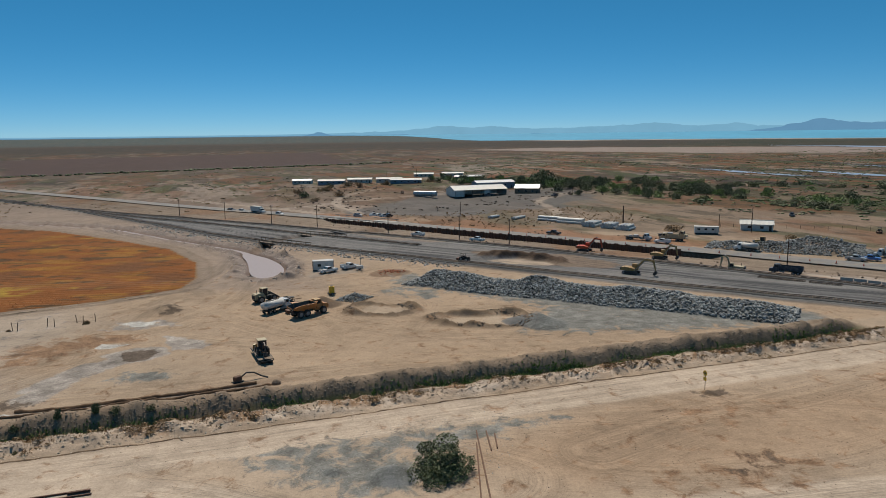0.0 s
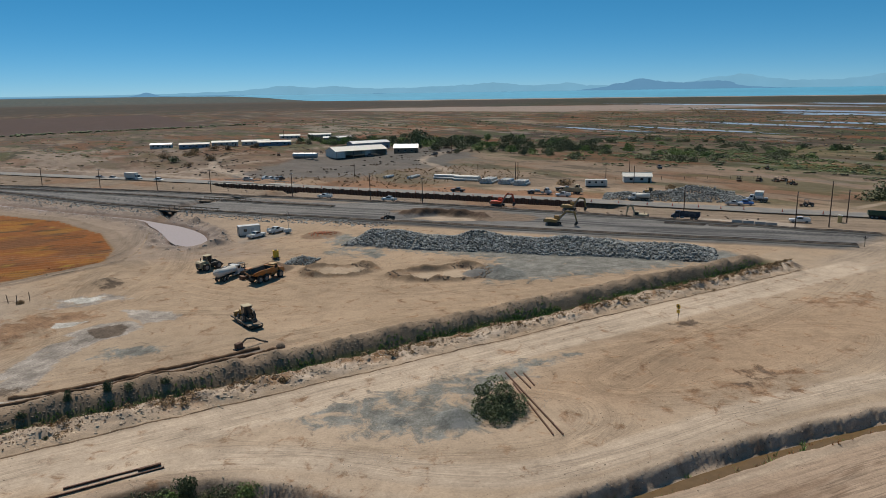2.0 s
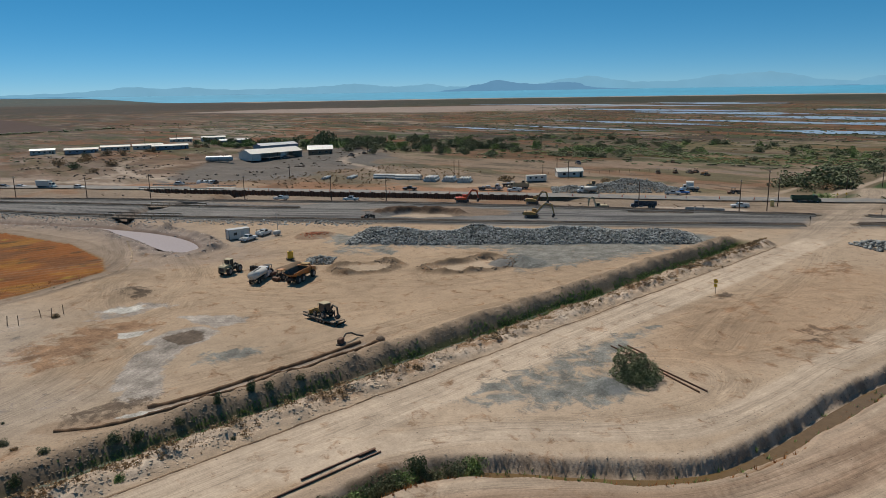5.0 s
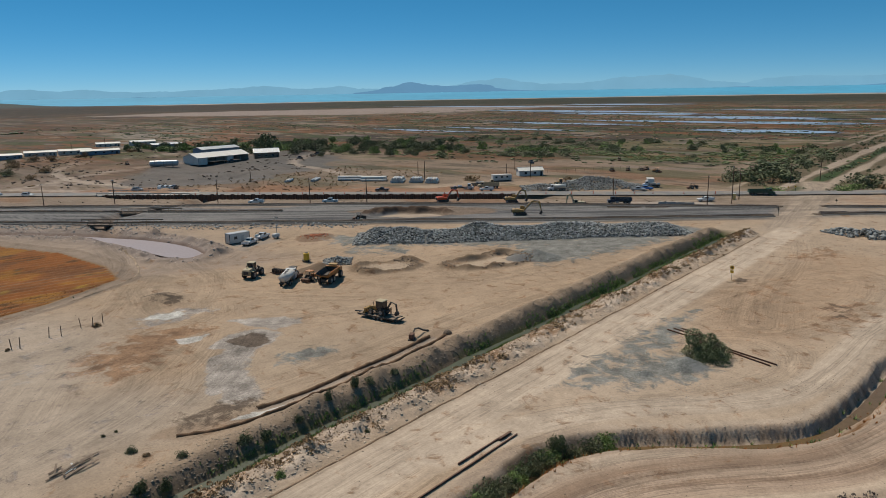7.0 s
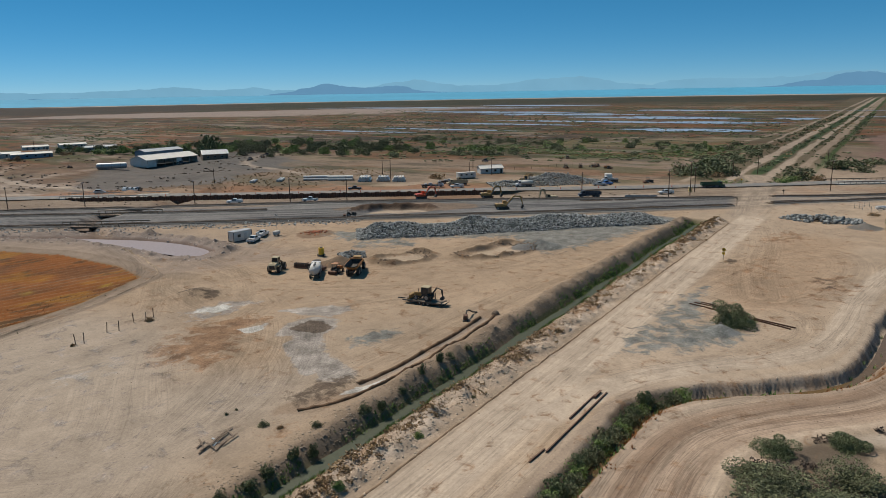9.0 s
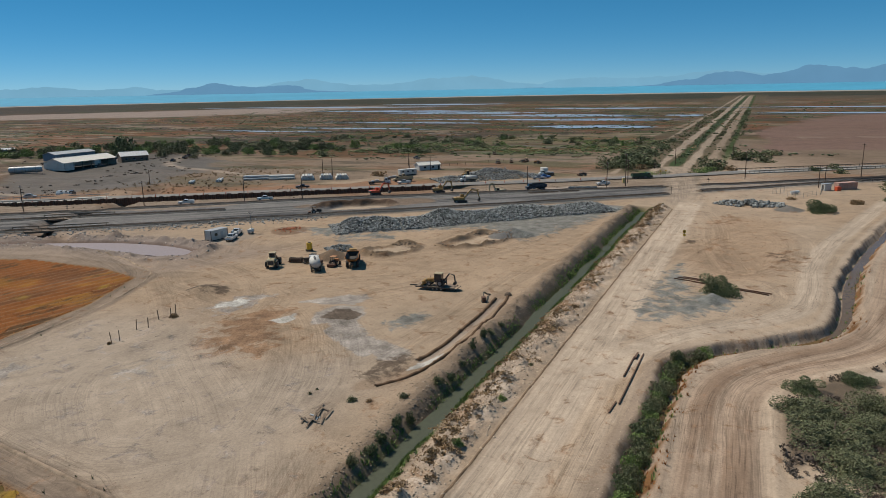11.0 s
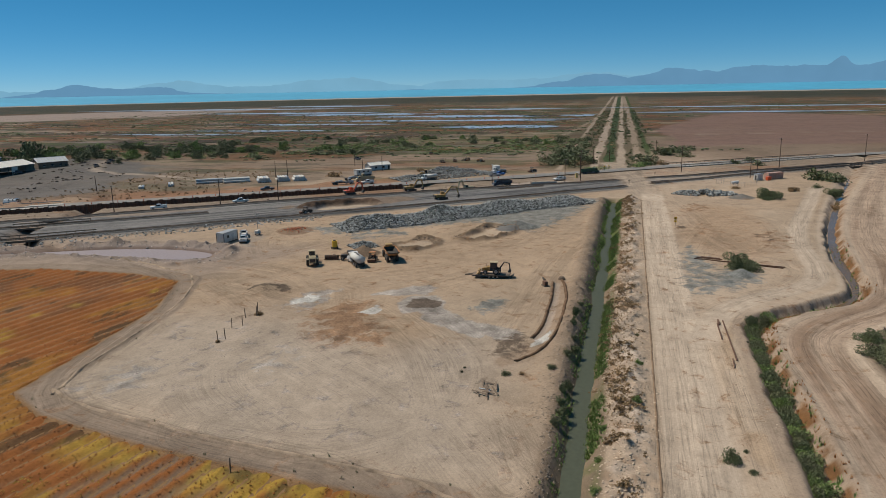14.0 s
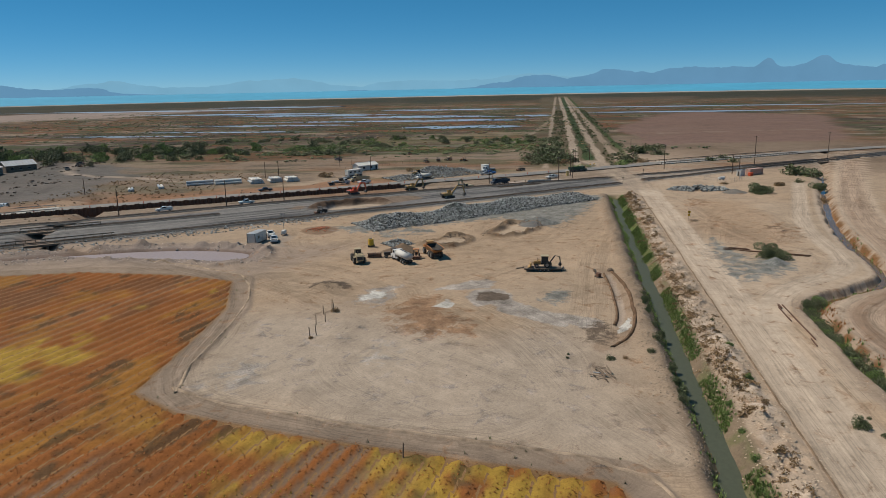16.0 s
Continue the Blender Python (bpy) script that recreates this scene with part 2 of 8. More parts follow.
def resample(line, step):
    pts = [Vector((*line[0], 0))]
    for a, b in zip(line[:-1], line[1:]):
        a, b = Vector((*a, 0)), Vector((*b, 0))
        n = max(1, round((b - a).length / step))
        pts += [a.lerp(b, k / n) for k in range(1, n + 1)]
    return pts


def soften(line, rounds=3):
    """Round the corners of a polyline, its ends kept."""
    pts = [Vector((*p, 0)) for p in line]
    for _ in range(rounds):
        nxt = [pts[0]]
        for a, b in zip(pts[:-1], pts[1:]):
            nxt += [a.lerp(b, 0.25), a.lerp(b, 0.75)]
        pts = nxt + [pts[-1]]
    return [(p.x, p.y) for p in pts]


# ---- the plan ----
CANAL_Y, CANAL_END = 106.3, 127.0
TRACK_NEAR = [(-130, 540), (-70, 442), (-31, 367), (1, 303), (36, 253), (73, 207), (117, 150), (161, 98), (200, 50), (254, -19), (420, -230)]
TRACK_MAIN = soften([(-150, 560), (-75, 450), (-8, 368), (44, 301), (88, 248), (137, 174), (178, 101), (211, 48), (262, -22), (430, -235)], 2)
TRACK_MID = soften([(-90, 475), (-40, 395), (15, 320), (60, 258), (72, 243)], 2)
HIGHWAY = soften([(-500, 1110), (-160, 650), (0, 425), (62, 337), (125, 245), (175, 170), (200, 131), (228, 91), (270, 32), (312, -38), (460, -290)], 2)
DITCH = soften([(-140, 79.3), (-39, 79.6), (-25, 79), (-15, 79), (-7, 73.5), (0, 64), (7, 57), (17, 53.3), (47, 51.2), (92, 41), (166, 18.7), (300, -25)], 2)
BACK_ROAD = soften([(-140, 70.5), (-60, 71), (-40, 71.5), (-28, 72), (-18, 70), (-9, 63), (-1, 54.5), (8, 49.5), (30, 44), (61, 40), (113, 26), (183, 2), (300, -40)], 2)
SIDE_ROAD = soften([(-24, 88), (-9, 84), (2, 76), (9, 67.5), (17, 61.5), (30, 59), (60, 57.5), (90, 50), (125, 40), (160, 30)], 2)
STREAM = soften([(-140, 418), (-82, 383), (-42, 350), (-24, 316), (-6, 286), (9, 263), (13, 252)], 2)
POND = [(12, 256), (19, 240), (22, 222), (19.5, 207), (14, 206), (10.5, 211), (11.5, 236), (10, 250)]
FIELD = [(-400, 640), (-155, 420), (-91, 369), (-63, 344), (-36, 306), (-14, 273), (-4.5, 240), (-4, 214), (-8, 199), (-28, 190.5), (-67, 185), (-72, 176), (-76, 158), (-79, 136), (-81.5, 119), (-88, 116), (-400, 116)]
LEVEE = soften([(-40.5, 117), (-35, 113.8), (-28, 112.2), (-12, 111.8), (2, 113), (9, 114.6)], 2)
BAR_DITCH = soften([(-29.5, 115.2), (-24, 114.2), (-12, 114.2), (-2, 114.6), (6, 115.2)], 2)
WASH = soften([(15, 252), (20, 272), (28, 283), (48, 287), (68, 291), (100, 306), (130, 330)], 2)
PIT = (93.0, 201.0)
HEAP = [(55, 187), (68, 172), (84, 157), (100, 140), (121, 117)]
SWEEPS = [
    ([(125, 112), (90, 117), (60, 122), (30, 128), (0, 140), (-18, 160), (-8, 186)], 9),
    ([(110, 114), (75, 124), (48, 128), (26, 148), (12, 186), (30, 200), (48, 205)], 8),
    ([(10, 200), (5, 182), (-5, 160), (-20, 140), (-42, 126), (-74, 114)], 12),
    ([(36, 203), (50, 196), (57, 186), (48, 176), (30, 183), (8, 196)], 6),
    ([(-5, 192), (0, 165), (15, 142), (32, 126), (62, 117), (125, 111)], 9),
    ([(-70, 176), (-50, 163), (-30, 160), (-8, 166), (6, 187)], 12),
    ([(40, 150), (48, 158), (44, 168), (30, 160), (34, 150), (48, 146)], 5),
    ([(-72, 140), (-55, 165), (-30, 158), (-28, 135), (-50, 122), (-72, 132), (-70, 150)], 12),
    ([(42, 135), (52, 130), (68, 128), (78, 136), (66, 150), (46, 148), (40, 138)], 5),
    ([(-76, 112), (-55, 128), (-40, 150), (-20, 170), (0, 196)], 12),
    ([(-80, 121), (-60, 119), (-40, 121), (-10, 119), (20, 118), (60, 113)], 7),
    ([(30, 88), (50, 84), (80, 78), (100, 66), (80, 58), (50, 62), (38, 70)], 10),
    ([(12, 70), (24, 63.5), (34, 66), (37, 73), (30, 80)], 5),
    ([(-10, 90), (10, 70), (25, 63), (40, 66), (36, 76), (20, 90), (60, 94)], 5),
    ([(45, 74), (70, 80), (100, 82), (130, 90)], 9),
]
WAYS = [
    ([(-200, 92.2), (160, 92.6)], 6.5, 0.75), (SIDE_ROAD, 5.0, 0.8), (BACK_ROAD, 7.5, 1.0), ([(128, 93), (170, 98.5), (232, 106), (252, 112)], 9, 0.8),
    ([(-120, 85.5), (-12, 86)], 4.0, 0.9), (STREAM, 22, 0.6),
    (soften([(6, 240), (-2, 205), (-28, 189), (-66, 183), (-73, 160), (-79, 118), (-130, 113)], 2), 6, 0.8),
]
WAYS_A = WAYS + [(soften(p, 3), h, 0.6) for p, h in SWEEPS[0::2]]
WAYS_B = [(soften(p, 3), h, 0.5) for p, h in SWEEPS[1::2]]


def base_height(x, y):
    r = np.hypot(x, y - 100)
    near = 1 - smooth(r, 350, 600)
    z = 0.10 * fbm(x, y, 14, 3, 4) * near + 0.35 * fbm(x, y, 160, 8, 2) * near
    return z + 38 * smooth(r, 3950, 4880)


def terrain(x, y):
    """Height and base colour of the ground at points of the plan."""
    x, y = np.asarray(x, float), np.asarray(y, float)
    r = np.hypot(x, y - 100)
    z = base_height(x, y)
    wx, wy = x + 2.2 * fbm(x, y, 14, 21, 4), y + 2.2 * fbm(x, y, 14, 31, 4)
    c = np.zeros(np.shape(x) + (3,))
    cover = {k: np.zeros(np.shape(x)) for k in ("gravel", "rust", "salt", "mud", "far", "white")}
    bx0, bx1, by0, by1 = x.min(), x.max(), y.min(), y.max()

    def away(x0, x1, y0, y1, margin):
        return bx1 < x0 - margin or bx0 > x1 + margin or by1 < y0 - margin or by0 > y1 + margin

    def poly_away(poly, margin):
        return away(min(p[0] for p in poly), max(p[0] for p in poly), min(p[1] for p in poly), max(p[1] for p in poly), margin)

    def stain(which, poly, soft=2.0, weight=1.0):
        if not poly_away(poly, soft * 3):
            cover[which] = np.maximum(cover[which], weight * np.clip(0.5 + inside(x, y, poly) / (2 * soft), 0, 1))

    def streak_stain(which, line, half, weight=1.0):
        lat, _ = along(x, y, line, half * 3)
        cover[which] = np.maximum(cover[which], weight * np.clip(0.5 + (half - np.abs(lat)) / half, 0, 1))

    def lay(rgb, w):
        nonlocal c
        w = np.clip(w, 0, 1)[..., None]
        c = c * (1 - w) + np.array(rgb) * w

    def patch(poly, rgb, soft=2.5, weight=1.0, rough=1.0):
        if poly_away(poly, 5 * soft + 20):
            return
        px, py = x + (wx - x) * rough, y + (wy - y) * rough
        ragged = 1.2 * soft * fbm(x, y, 5 * soft, int(abs(poly[0][0] + 7 * poly[0][1])) + 300, 6, 0.6)
        lay(rgb, weight * smooth(inside(px, py, poly) + ragged, -soft * 0.35, soft * 0.35))

    def blob(cx, cy, rx, ry, rgb, weight=1.0, turn=0.0, soft=0.5):
        if away(cx, cx, cy, cy, 3 * max(rx, ry) + 10):
            return
        a = radians(turn)
        u = ((wx - cx) * math.cos(a) + (wy - cy) * math.sin(a)) / rx
        v = (-(wx - cx) * math.sin(a) + (wy - cy) * math.cos(a)) / ry
        edge = 0.55 * fbm(x, y, 0.5 * (rx + ry), int(abs(cx * 3 + cy)) + 700, 6, 0.6)
        lay(rgb, weight * smooth(1 - np.hypot(u, v) + edge, -soft * 0.3, soft * 0.3))

    # dry earth, brighter and darker by turns
    lay((0.44, 0.335, 0.235), np.ones(np.shape(x)))
    lay((0.40, 0.285, 0.185), 0.4 * smooth(fbm(x, y, 34, 40, 4), 0.1, 0.7))
    lay((0.48, 0.385, 0.285), 0.4 * smooth(fbm(x, y, 26, 50, 4), 0.1, 0.7))
    # far plain: scrub, marsh, bare flats in long bands
    far = smooth(r, 360, 520)
    band = fbm(x * 2.2, y * 0.55 + 0.25 * x, 420, 60, 5, 0.6)
    band2 = fbm(x * 2.6, y * 0.5, 260, 70, 5, 0.6)
    lay((0.118, 0.086, 0.058), far)
    lay((0.22, 0.105, 0.045), far * smooth(band, 0.0, 0.3))
    lay((0.24, 0.165, 0.10), far * 0.7 * smooth(band2, 0.3, 0.55))
    lay((0.078, 0.085, 0.034), far * smooth(-band2, 0.1, 0.4))
    lay((0.36, 0.27, 0.20), far * smooth(fbm(x * 3, y * 0.6, 300, 80, 5, 0.6), 0.5, 0.65))
    lay((0.075, 0.055, 0.042), far * smooth(fbm(x * 4, y * 0.9, 200, 85, 5, 0.6), 0.3, 0.5))
    cover["far"] = far * (1 - 0.85 * smooth(r, 1500, 2300))
    lay((0.085, 0.07, 0.05), smooth(r, 2100, 2900) * 0.75)
    lay((0.045, 0.054, 0.034), smooth(r, 1600, 2200) * 0.9)
    north = smooth(y - 0.9 * x, 500, 800)
    lay((0.085, 0.064, 0.052), 0.7 * north * far)
    cover["far"] = cover["far"] * (1 - 0.45 * north)
    west = smooth(np.degrees(np.arctan2(x, y - 100)), 24, 30)
    lay((0.55, 0.50, 0.44), smooth(r, 3620, 3680) * west)
    lay((0.09, 0.115, 0.11), smooth(r, 3700, 4300) * (1 - west))
    lay((0.245, 0.18, 0.13), 0.8 * smooth(r, 190, 260) * (1 - far))
    lay((0.19, 0.14, 0.095), 0.6 * smooth(r, 200, 280) * (1 - far) * smooth(fbm(x * 1.4, y, 26, 87, 6, 0.62), 0.15, 0.35))
    # mid zone behind the highway
    patch([(-400, 820), (-170, 720), (20, 640), (140, 640), (60, 340), (-10, 430), (-240, 740)], (0.25, 0.19, 0.145), 15, 0.9)
    patch([(-210, 860), (-60, 640), (260, 640), (420, 900), (330, 1000), (205, 1000), (-8, 945)], (0.17, 0.13, 0.095), 20, 0.85)
    patch([(140, 640), (250, 700), (330, 500), (260, 420), (170, 250), (100, 300)], (0.215, 0.165, 0.12), 15, 0.85)
    rise = smooth(inside(wx, wy, [(-400, 830), (20, 650), (260, 640), (330, 500), (250, 420), (140, 330), (60, 345), (-240, 740)]), -5, 15)
    lay((0.42, 0.345, 0.28), rise * 0.65 * smooth(fbm(x * 1.3, y * 0.8, 46, 88, 6, 0.62), 0.1, 0.3))
    lay((0.165, 0.115, 0.08), rise * 0.75 * smooth(fbm(x * 1.3, y * 0.8, 38, 89, 6, 0.62), 0.22, 0.4))
    z = z + rise * 1.1 * fbm(x, y, 30, 91, 4) * smooth(along(x, y, HIGHWAY)[0], 12, 40)
    patch([(70, 360), (150, 480), (245, 460), (240, 395), (190, 352), (118, 330)], (0.17, 0.16, 0.15), 6, 0.9)
    for way in ([(62, 352), (30, 420), (-20, 500), (-90, 590), (-200, 700)], [(75, 352), (70, 420), (95, 500), (150, 530), (220, 520)], [(40, 400), (95, 440), (150, 450)], [(150, 290), (176, 330), (190, 400), (260, 430)]):
        lat, _ = along(x, y, soften(way, 2))
        lay((0.48, 0.395, 0.315), 0.85 * smooth(3.6 - np.abs(lat), 0, 1.5))
    patch([(150, 290), (195, 340), (250, 330), (305, 270), (262, 200), (212, 206), (178, 252)], (0.285, 0.215, 0.155), 5)
    patch([(215, 180), (270, 250), (300, 210), (262, 150), (225, 130)], (0.29, 0.21, 0.15), 6)
    patch([(40, 372), (92, 300), (165, 196), (176, 215), (128, 275), (66, 360)], (0.33, 0.175, 0.10), 4, 0.85)
    blob(120, 290, 24, 12, (0.34, 0.19, 0.11), 0.8, -55)
    patch([(250, 330), (330, 400), (420, 300), (420, 150), (360, 140), (300, 165), (290, 250)], (0.10, 0.085, 0.045), 12, 0.85)
    patch([(300, 240), (330, 260), (400, 180), (410, 150), (330, 165)], (0.085, 0.115, 0.03), 8, 0.9)
    patch([(380, 260), (430, 300), (520, 190), (480, 150), (420, 160)], (0.22, 0.18, 0.09), 10, 0.8)
    patch([(-380, 1560), (-210, 870), (-8, 945), (205, 1000), (265, 1750)], (0.112, 0.074, 0.064), 12, 1, 2)
    patch([(596, 74), (352, 74), (392, -75), (800, -195), (1000, -30), (850, 10)], (0.27, 0.175, 0.14), 6, 0.95)
    patch([(470, 70), (475, 70), (530, -110), (522, -110)], (0.40, 0.32, 0.25), 3, 0.7)
    patch([(640, 1700), (860, 1140), (1060, 930), (1560, 1000), (1650, 1060), (1270, 1500), (1000, 1750)], (0.42, 0.34, 0.29), 25)
    patch([(230, 640), (300, 880), (420, 860), (380, 700), (310, 620)], (0.37, 0.32, 0.255), 20, 0.8)
    patch([(700, 70), (2400, 105), (2400, -300), (900, -40)], (0.155, 0.115, 0.075), 25, 0.7)
    for bare_field in ([(-380, 1560), (-210, 870), (-8, 945), (205, 1000), (265, 1750)], [(596, 74), (352, 74), (392, -75), (800, -195), (1000, -30), (850, 10)], [(640, 1700), (860, 1140), (1060, 930), (1560, 1000), (1650, 1060), (1270, 1500), (1000, 1750)]):
        cover["far"] = cover["far"] * (1 - 0.93 * smooth(inside(wx, wy, bare_field), -8, 8))
    # corridor of tracks and ditches that goes on towards the lake
    back = smooth(x, 205, 230) * (1 - smooth(x, 2300, 3000))
    lane = y - 0.0145 * (x - 246)
    grow = 1 + (x - 246) / 1800.0
    lay((0.155, 0.125, 0.075), back * 0.9 * smooth(34 * grow - np.abs(lane - 118), 0, 12))
    for off, wide, rgb in ((119.3, 3.2, (0.46, 0.37, 0.285)), (105.5, 2.8, (0.44, 0.355, 0.27)), (96, 3.2, (0.36, 0.28, 0.205)), (136, 2.0, (0.40, 0.32, 0.24)), (112, 3.2, (0.055, 0.085, 0.03)), (89, 2.2, (0.07, 0.10, 0.03))):
        cover["far"] = cover["far"] * (1 - back * smooth(wide * grow - np.abs(lane - off), -1, 1))
        lay(rgb, back * smooth(wide * grow - np.abs(lane - off) + 1.2 * fbm(x, y, 40, int(off), 3), 0, 1.6))
    cover["far"] = cover["far"] * (1 - 0.5 * back * smooth(34 * grow - np.abs(lane - 118), 0, 12))
    lat, run = along(x, y, [(318, 158), (350, 168), (400, 164), (476, 157), (640, 150), (892, 144)])
    lay((0.41, 0.335, 0.25), 0.9 * smooth(3.2 - np.abs(lat), 0, 2))
    # railway land: grey ballast between the tracks
    lat_n, run_n = along(x, y, TRACK_NEAR)
    lat_m, run_m = along(x, y, TRACK_MAIN)
    between = smooth(lat_n, -4.5, -2.5) * smooth(-lat_m, -3.5, -1.5)
    yard = np.maximum(between, smooth(6 - np.abs(lat_m), 0, 2))
    yard = np.maximum(yard, smooth(4.2 - np.abs(lat_n), 0, 1.5))
    streak = fbm(lat_n * 3.2, run_n * 0.16, 6, 90, 4)
    lay((0.185, 0.187, 0.188), yard * 0.95)
    lay((0.25, 0.243, 0.23), yard * smooth(streak, 0.1, 0.5))
    lay((0.095, 0.096, 0.098), yard * smooth(-streak, 0.2, 0.6))
    way_rail = smooth(lat_n, -5, -3) * smooth(62 - lat_n, 0, 10)
    blob(105, 195, 26, 9, (0.26, 0.19, 0.135), 0.85, -54)
    blob(62, 282, 40, 6, (0.33, 0.26, 0.20), 0.75, -54)
    lay((0.075, 0.07, 0.067), 0.8 * smooth(2.1 - np.abs(lat_n), 0, 0.6))
    lay((0.075, 0.07, 0.067), 0.8 * smooth(2.1 - np.abs(lat_m), 0, 0.6))
    z = z + 0.5 * yard
    # strip between the main track and the highway, its cut, and the level crossing
    lat_h, run_h = along(x, y, HIGHWAY)
    cover["far"] = np.maximum(cover["far"], (0.30 + 0.32 * smooth(x, 120, 220)) * smooth(lat_h, 7, 22) * (1 - far) * smooth(y, 125, 150))
    cover["far"] = cover["far"] * (1 - 0.85 * smooth(inside(wx, wy, [(70, 360), (150, 480), (245, 460), (240, 395), (190, 352), (118, 330)]), -4, 6))
    strip = smooth(lat_m, 3, 6) * smooth(-lat_h, 3, 6)
    lay((0.30, 0.235, 0.175), strip * 0.9)
    lay((0.30, 0.19, 0.12), strip * smooth(fbm(x, y, 20, 95, 3), 0.1, 0.6))
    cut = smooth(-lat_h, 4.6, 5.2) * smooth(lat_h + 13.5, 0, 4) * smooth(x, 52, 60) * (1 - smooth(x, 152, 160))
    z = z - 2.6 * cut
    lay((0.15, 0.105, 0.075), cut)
    blob(165, 145, 22, 3.5, (0.50, 0.43, 0.36), 0.8, -56)
    lat_c, run_c = along(x, y, [(128, 93), (170, 98.5), (232, 106), (252, 112)])
    lay((0.44, 0.355, 0.27), 0.95 * smooth(6.5 - np.abs(lat_c), -2, 3) * smooth(x, 120, 140))
    # worked ground between the tracks and the canal
    pad = smooth(-lat_n, 3, 7) * smooth(y - 110.5, 0, 2) * smooth(230 - y, 0, 30)
    lay((0.46, 0.34, 0.23), pad * 0.7 * smooth(x + 0.3 * (y - 150), -25, 20))
    cover["rust"] = np.maximum(cover["rust"], pad * 0.24)
    cover["mud"] = np.maximum(cover["mud"], pad * 0.10)
    bleached = smooth(inside(wx, wy, [(-66, 182), (-30, 187), (-22, 166), (-40, 140), (-24, 122), (-60, 112), (-77, 112), (-76, 150)]), -8, 10)
    lay((0.46, 0.385, 0.305), bleached * 0.8)
    cover["salt"] = np.maximum(cover["salt"], bleached * 0.27)
    lay((0.36, 0.285, 0.225), 0.85 * smooth(y + 0.4 * x, 186, 200) * smooth(-lat_n, 2, 5) * smooth(40 - x, 0, 20))
    # rust-red and muddy patches, salt and pools
    stain("rust", [(-30, 158), (-21, 161), (-14, 158), (-12, 150), (-19, 146), (-29, 142), (-37, 140), (-40, 144), (-40, 149), (-37, 154)], 6.0, 0.72)
    stain("rust", [(-44, 150), (-34, 158), (-26, 160), (-30, 140), (-40, 138)], 6, 0.45)
    stain("white", [(-21.5, 150.2), (-16.3, 148.5), (-19.5, 146), (-22.5, 147)], 0.7)
    stain("white", [(-18.5, 166.6), (-12, 164.6), (-12.6, 162), (-16.5, 161.6), (-19.2, 164.8)], 1.2, 0.9)
    stain("salt", [(-21, 168), (-8, 166), (-6, 160), (-18, 158), (-24, 163)], 2.5, 0.62)
    stain("salt", [(-10, 152.5), (-6, 149), (-1, 143.5), (-3, 139.5), (-8, 140.5), (-9.5, 147)], 1.3)
    stain("salt", [(-20.5, 141.5), (-15, 145), (-9.5, 143.5), (-8, 138), (-12.5, 134.5), (-18, 136)], 1.4)
    streak_stain("salt", soften([(-16, 139), (-21, 134), (-25, 129), (-27, 124.5), (-29, 120.5)], 2), 2.7, 0.92)
    streak_stain("salt", soften([(-22, 137), (-26, 132), (-30, 125)], 2), 1.3, 0.8)
    stain("salt", [(-52, 160), (-40, 156), (-44, 148), (-58, 150)], 4, 0.5)
    stain("salt", [(-66, 178), (-52, 180), (-50, 168), (-66, 166)], 5, 0.52)
    stain("mud", [(-16.8, 142.4), (-11.6, 142.6), (-10.4, 138), (-12.7, 135.6), (-16, 136.3), (-17.6, 141.5)], 1.0, 0.9)
    stain("mud", [(-39, 122), (-32, 122.6), (-27, 119), (-28.5, 116), (-35, 116.4), (-40, 117)], 2.0, 0.62)
    stain("mud", [(-12.5, 181), (-7.5, 178), (-6.5, 172.5), (-9.6, 169.5), (-13.5, 174.5)], 2.6, 0.72)
    stain("gravel", [(-15, 130.7), (-8, 128.5), (-6.5, 124), (-12, 122.7), (-20, 125.5)], 2.4, 0.66)
    stain("white", [(-33.6, 115.6), (-29.4, 115.2), (-25, 113), (-30, 113)], 0.5)
    z = z + 1.0 * np.exp(-((x + 10.5) / 4.5) ** 2 - ((y - 176) / 3.5) ** 2)
    # grey gravel spread by the rock heap and round the bush
    stain("gravel", [(46, 184), (52, 196), (66, 188), (126, 122), (122, 111.5), (100, 115), (72, 123), (60, 128), (66, 136), (74, 146), (60, 166)], 5.0, 0.85)
    stain("gravel", [(40, 172), (46, 184), (60, 170), (52, 160)], 4, 0.6)
    patch([(24, 196), (28, 222), (46, 214), (40, 200)], (0.33, 0.285, 0.24), 4, 0.7)
    south = smooth(96.0 - y, 0, 1.5) * smooth(y - 40, 0, 30) * (1 - smooth(x, 250, 360))
    lay((0.57, 0.455, 0.34), south * (0.8 - 0.4 * smooth(x, -10, 30)))
    cover["rust"] = np.maximum(cover["rust"], south * 0.22)
    tan = south * smooth(inside(wx, wy, [(22, 84), (60, 88), (108, 84), (118, 72), (112, 60), (70, 58), (36, 63)]), -4, 8)
    lay((0.43, 0.305, 0.20), tan * 0.8)
    stain("rust", [(98, 84), (112, 86), (122, 78), (110, 70), (98, 76)], 4, 0.52)
    stain("rust", [(60, 86), (80, 84), (84, 74), (66, 72), (56, 78)], 6, 0.42)
    stain("rust", [(48, 68), (66, 70), (72, 60), (58, 57), (46, 60)], 4, 0.50)
    stain("mud", [(69.5, 88), (75, 87), (75, 84.5), (70, 85)], 1.0, 0.7)
    stain("mud", [(56, 67), (66, 67.5), (66, 61), (57, 61)], 3.0, 0.5)
    stain("gravel", [(0, 88.5), (10, 89.5), (21, 88.7), (34, 88.5), (45, 88), (47, 84.8), (34, 82), (26, 79), (20, 71.5), (14, 72.5), (6, 79), (2.5, 84)], 3.0, 0.62)
    stain("gravel", [(10, 84), (20, 84), (26, 77), (19, 72), (11, 76)], 3.0, 0.70)
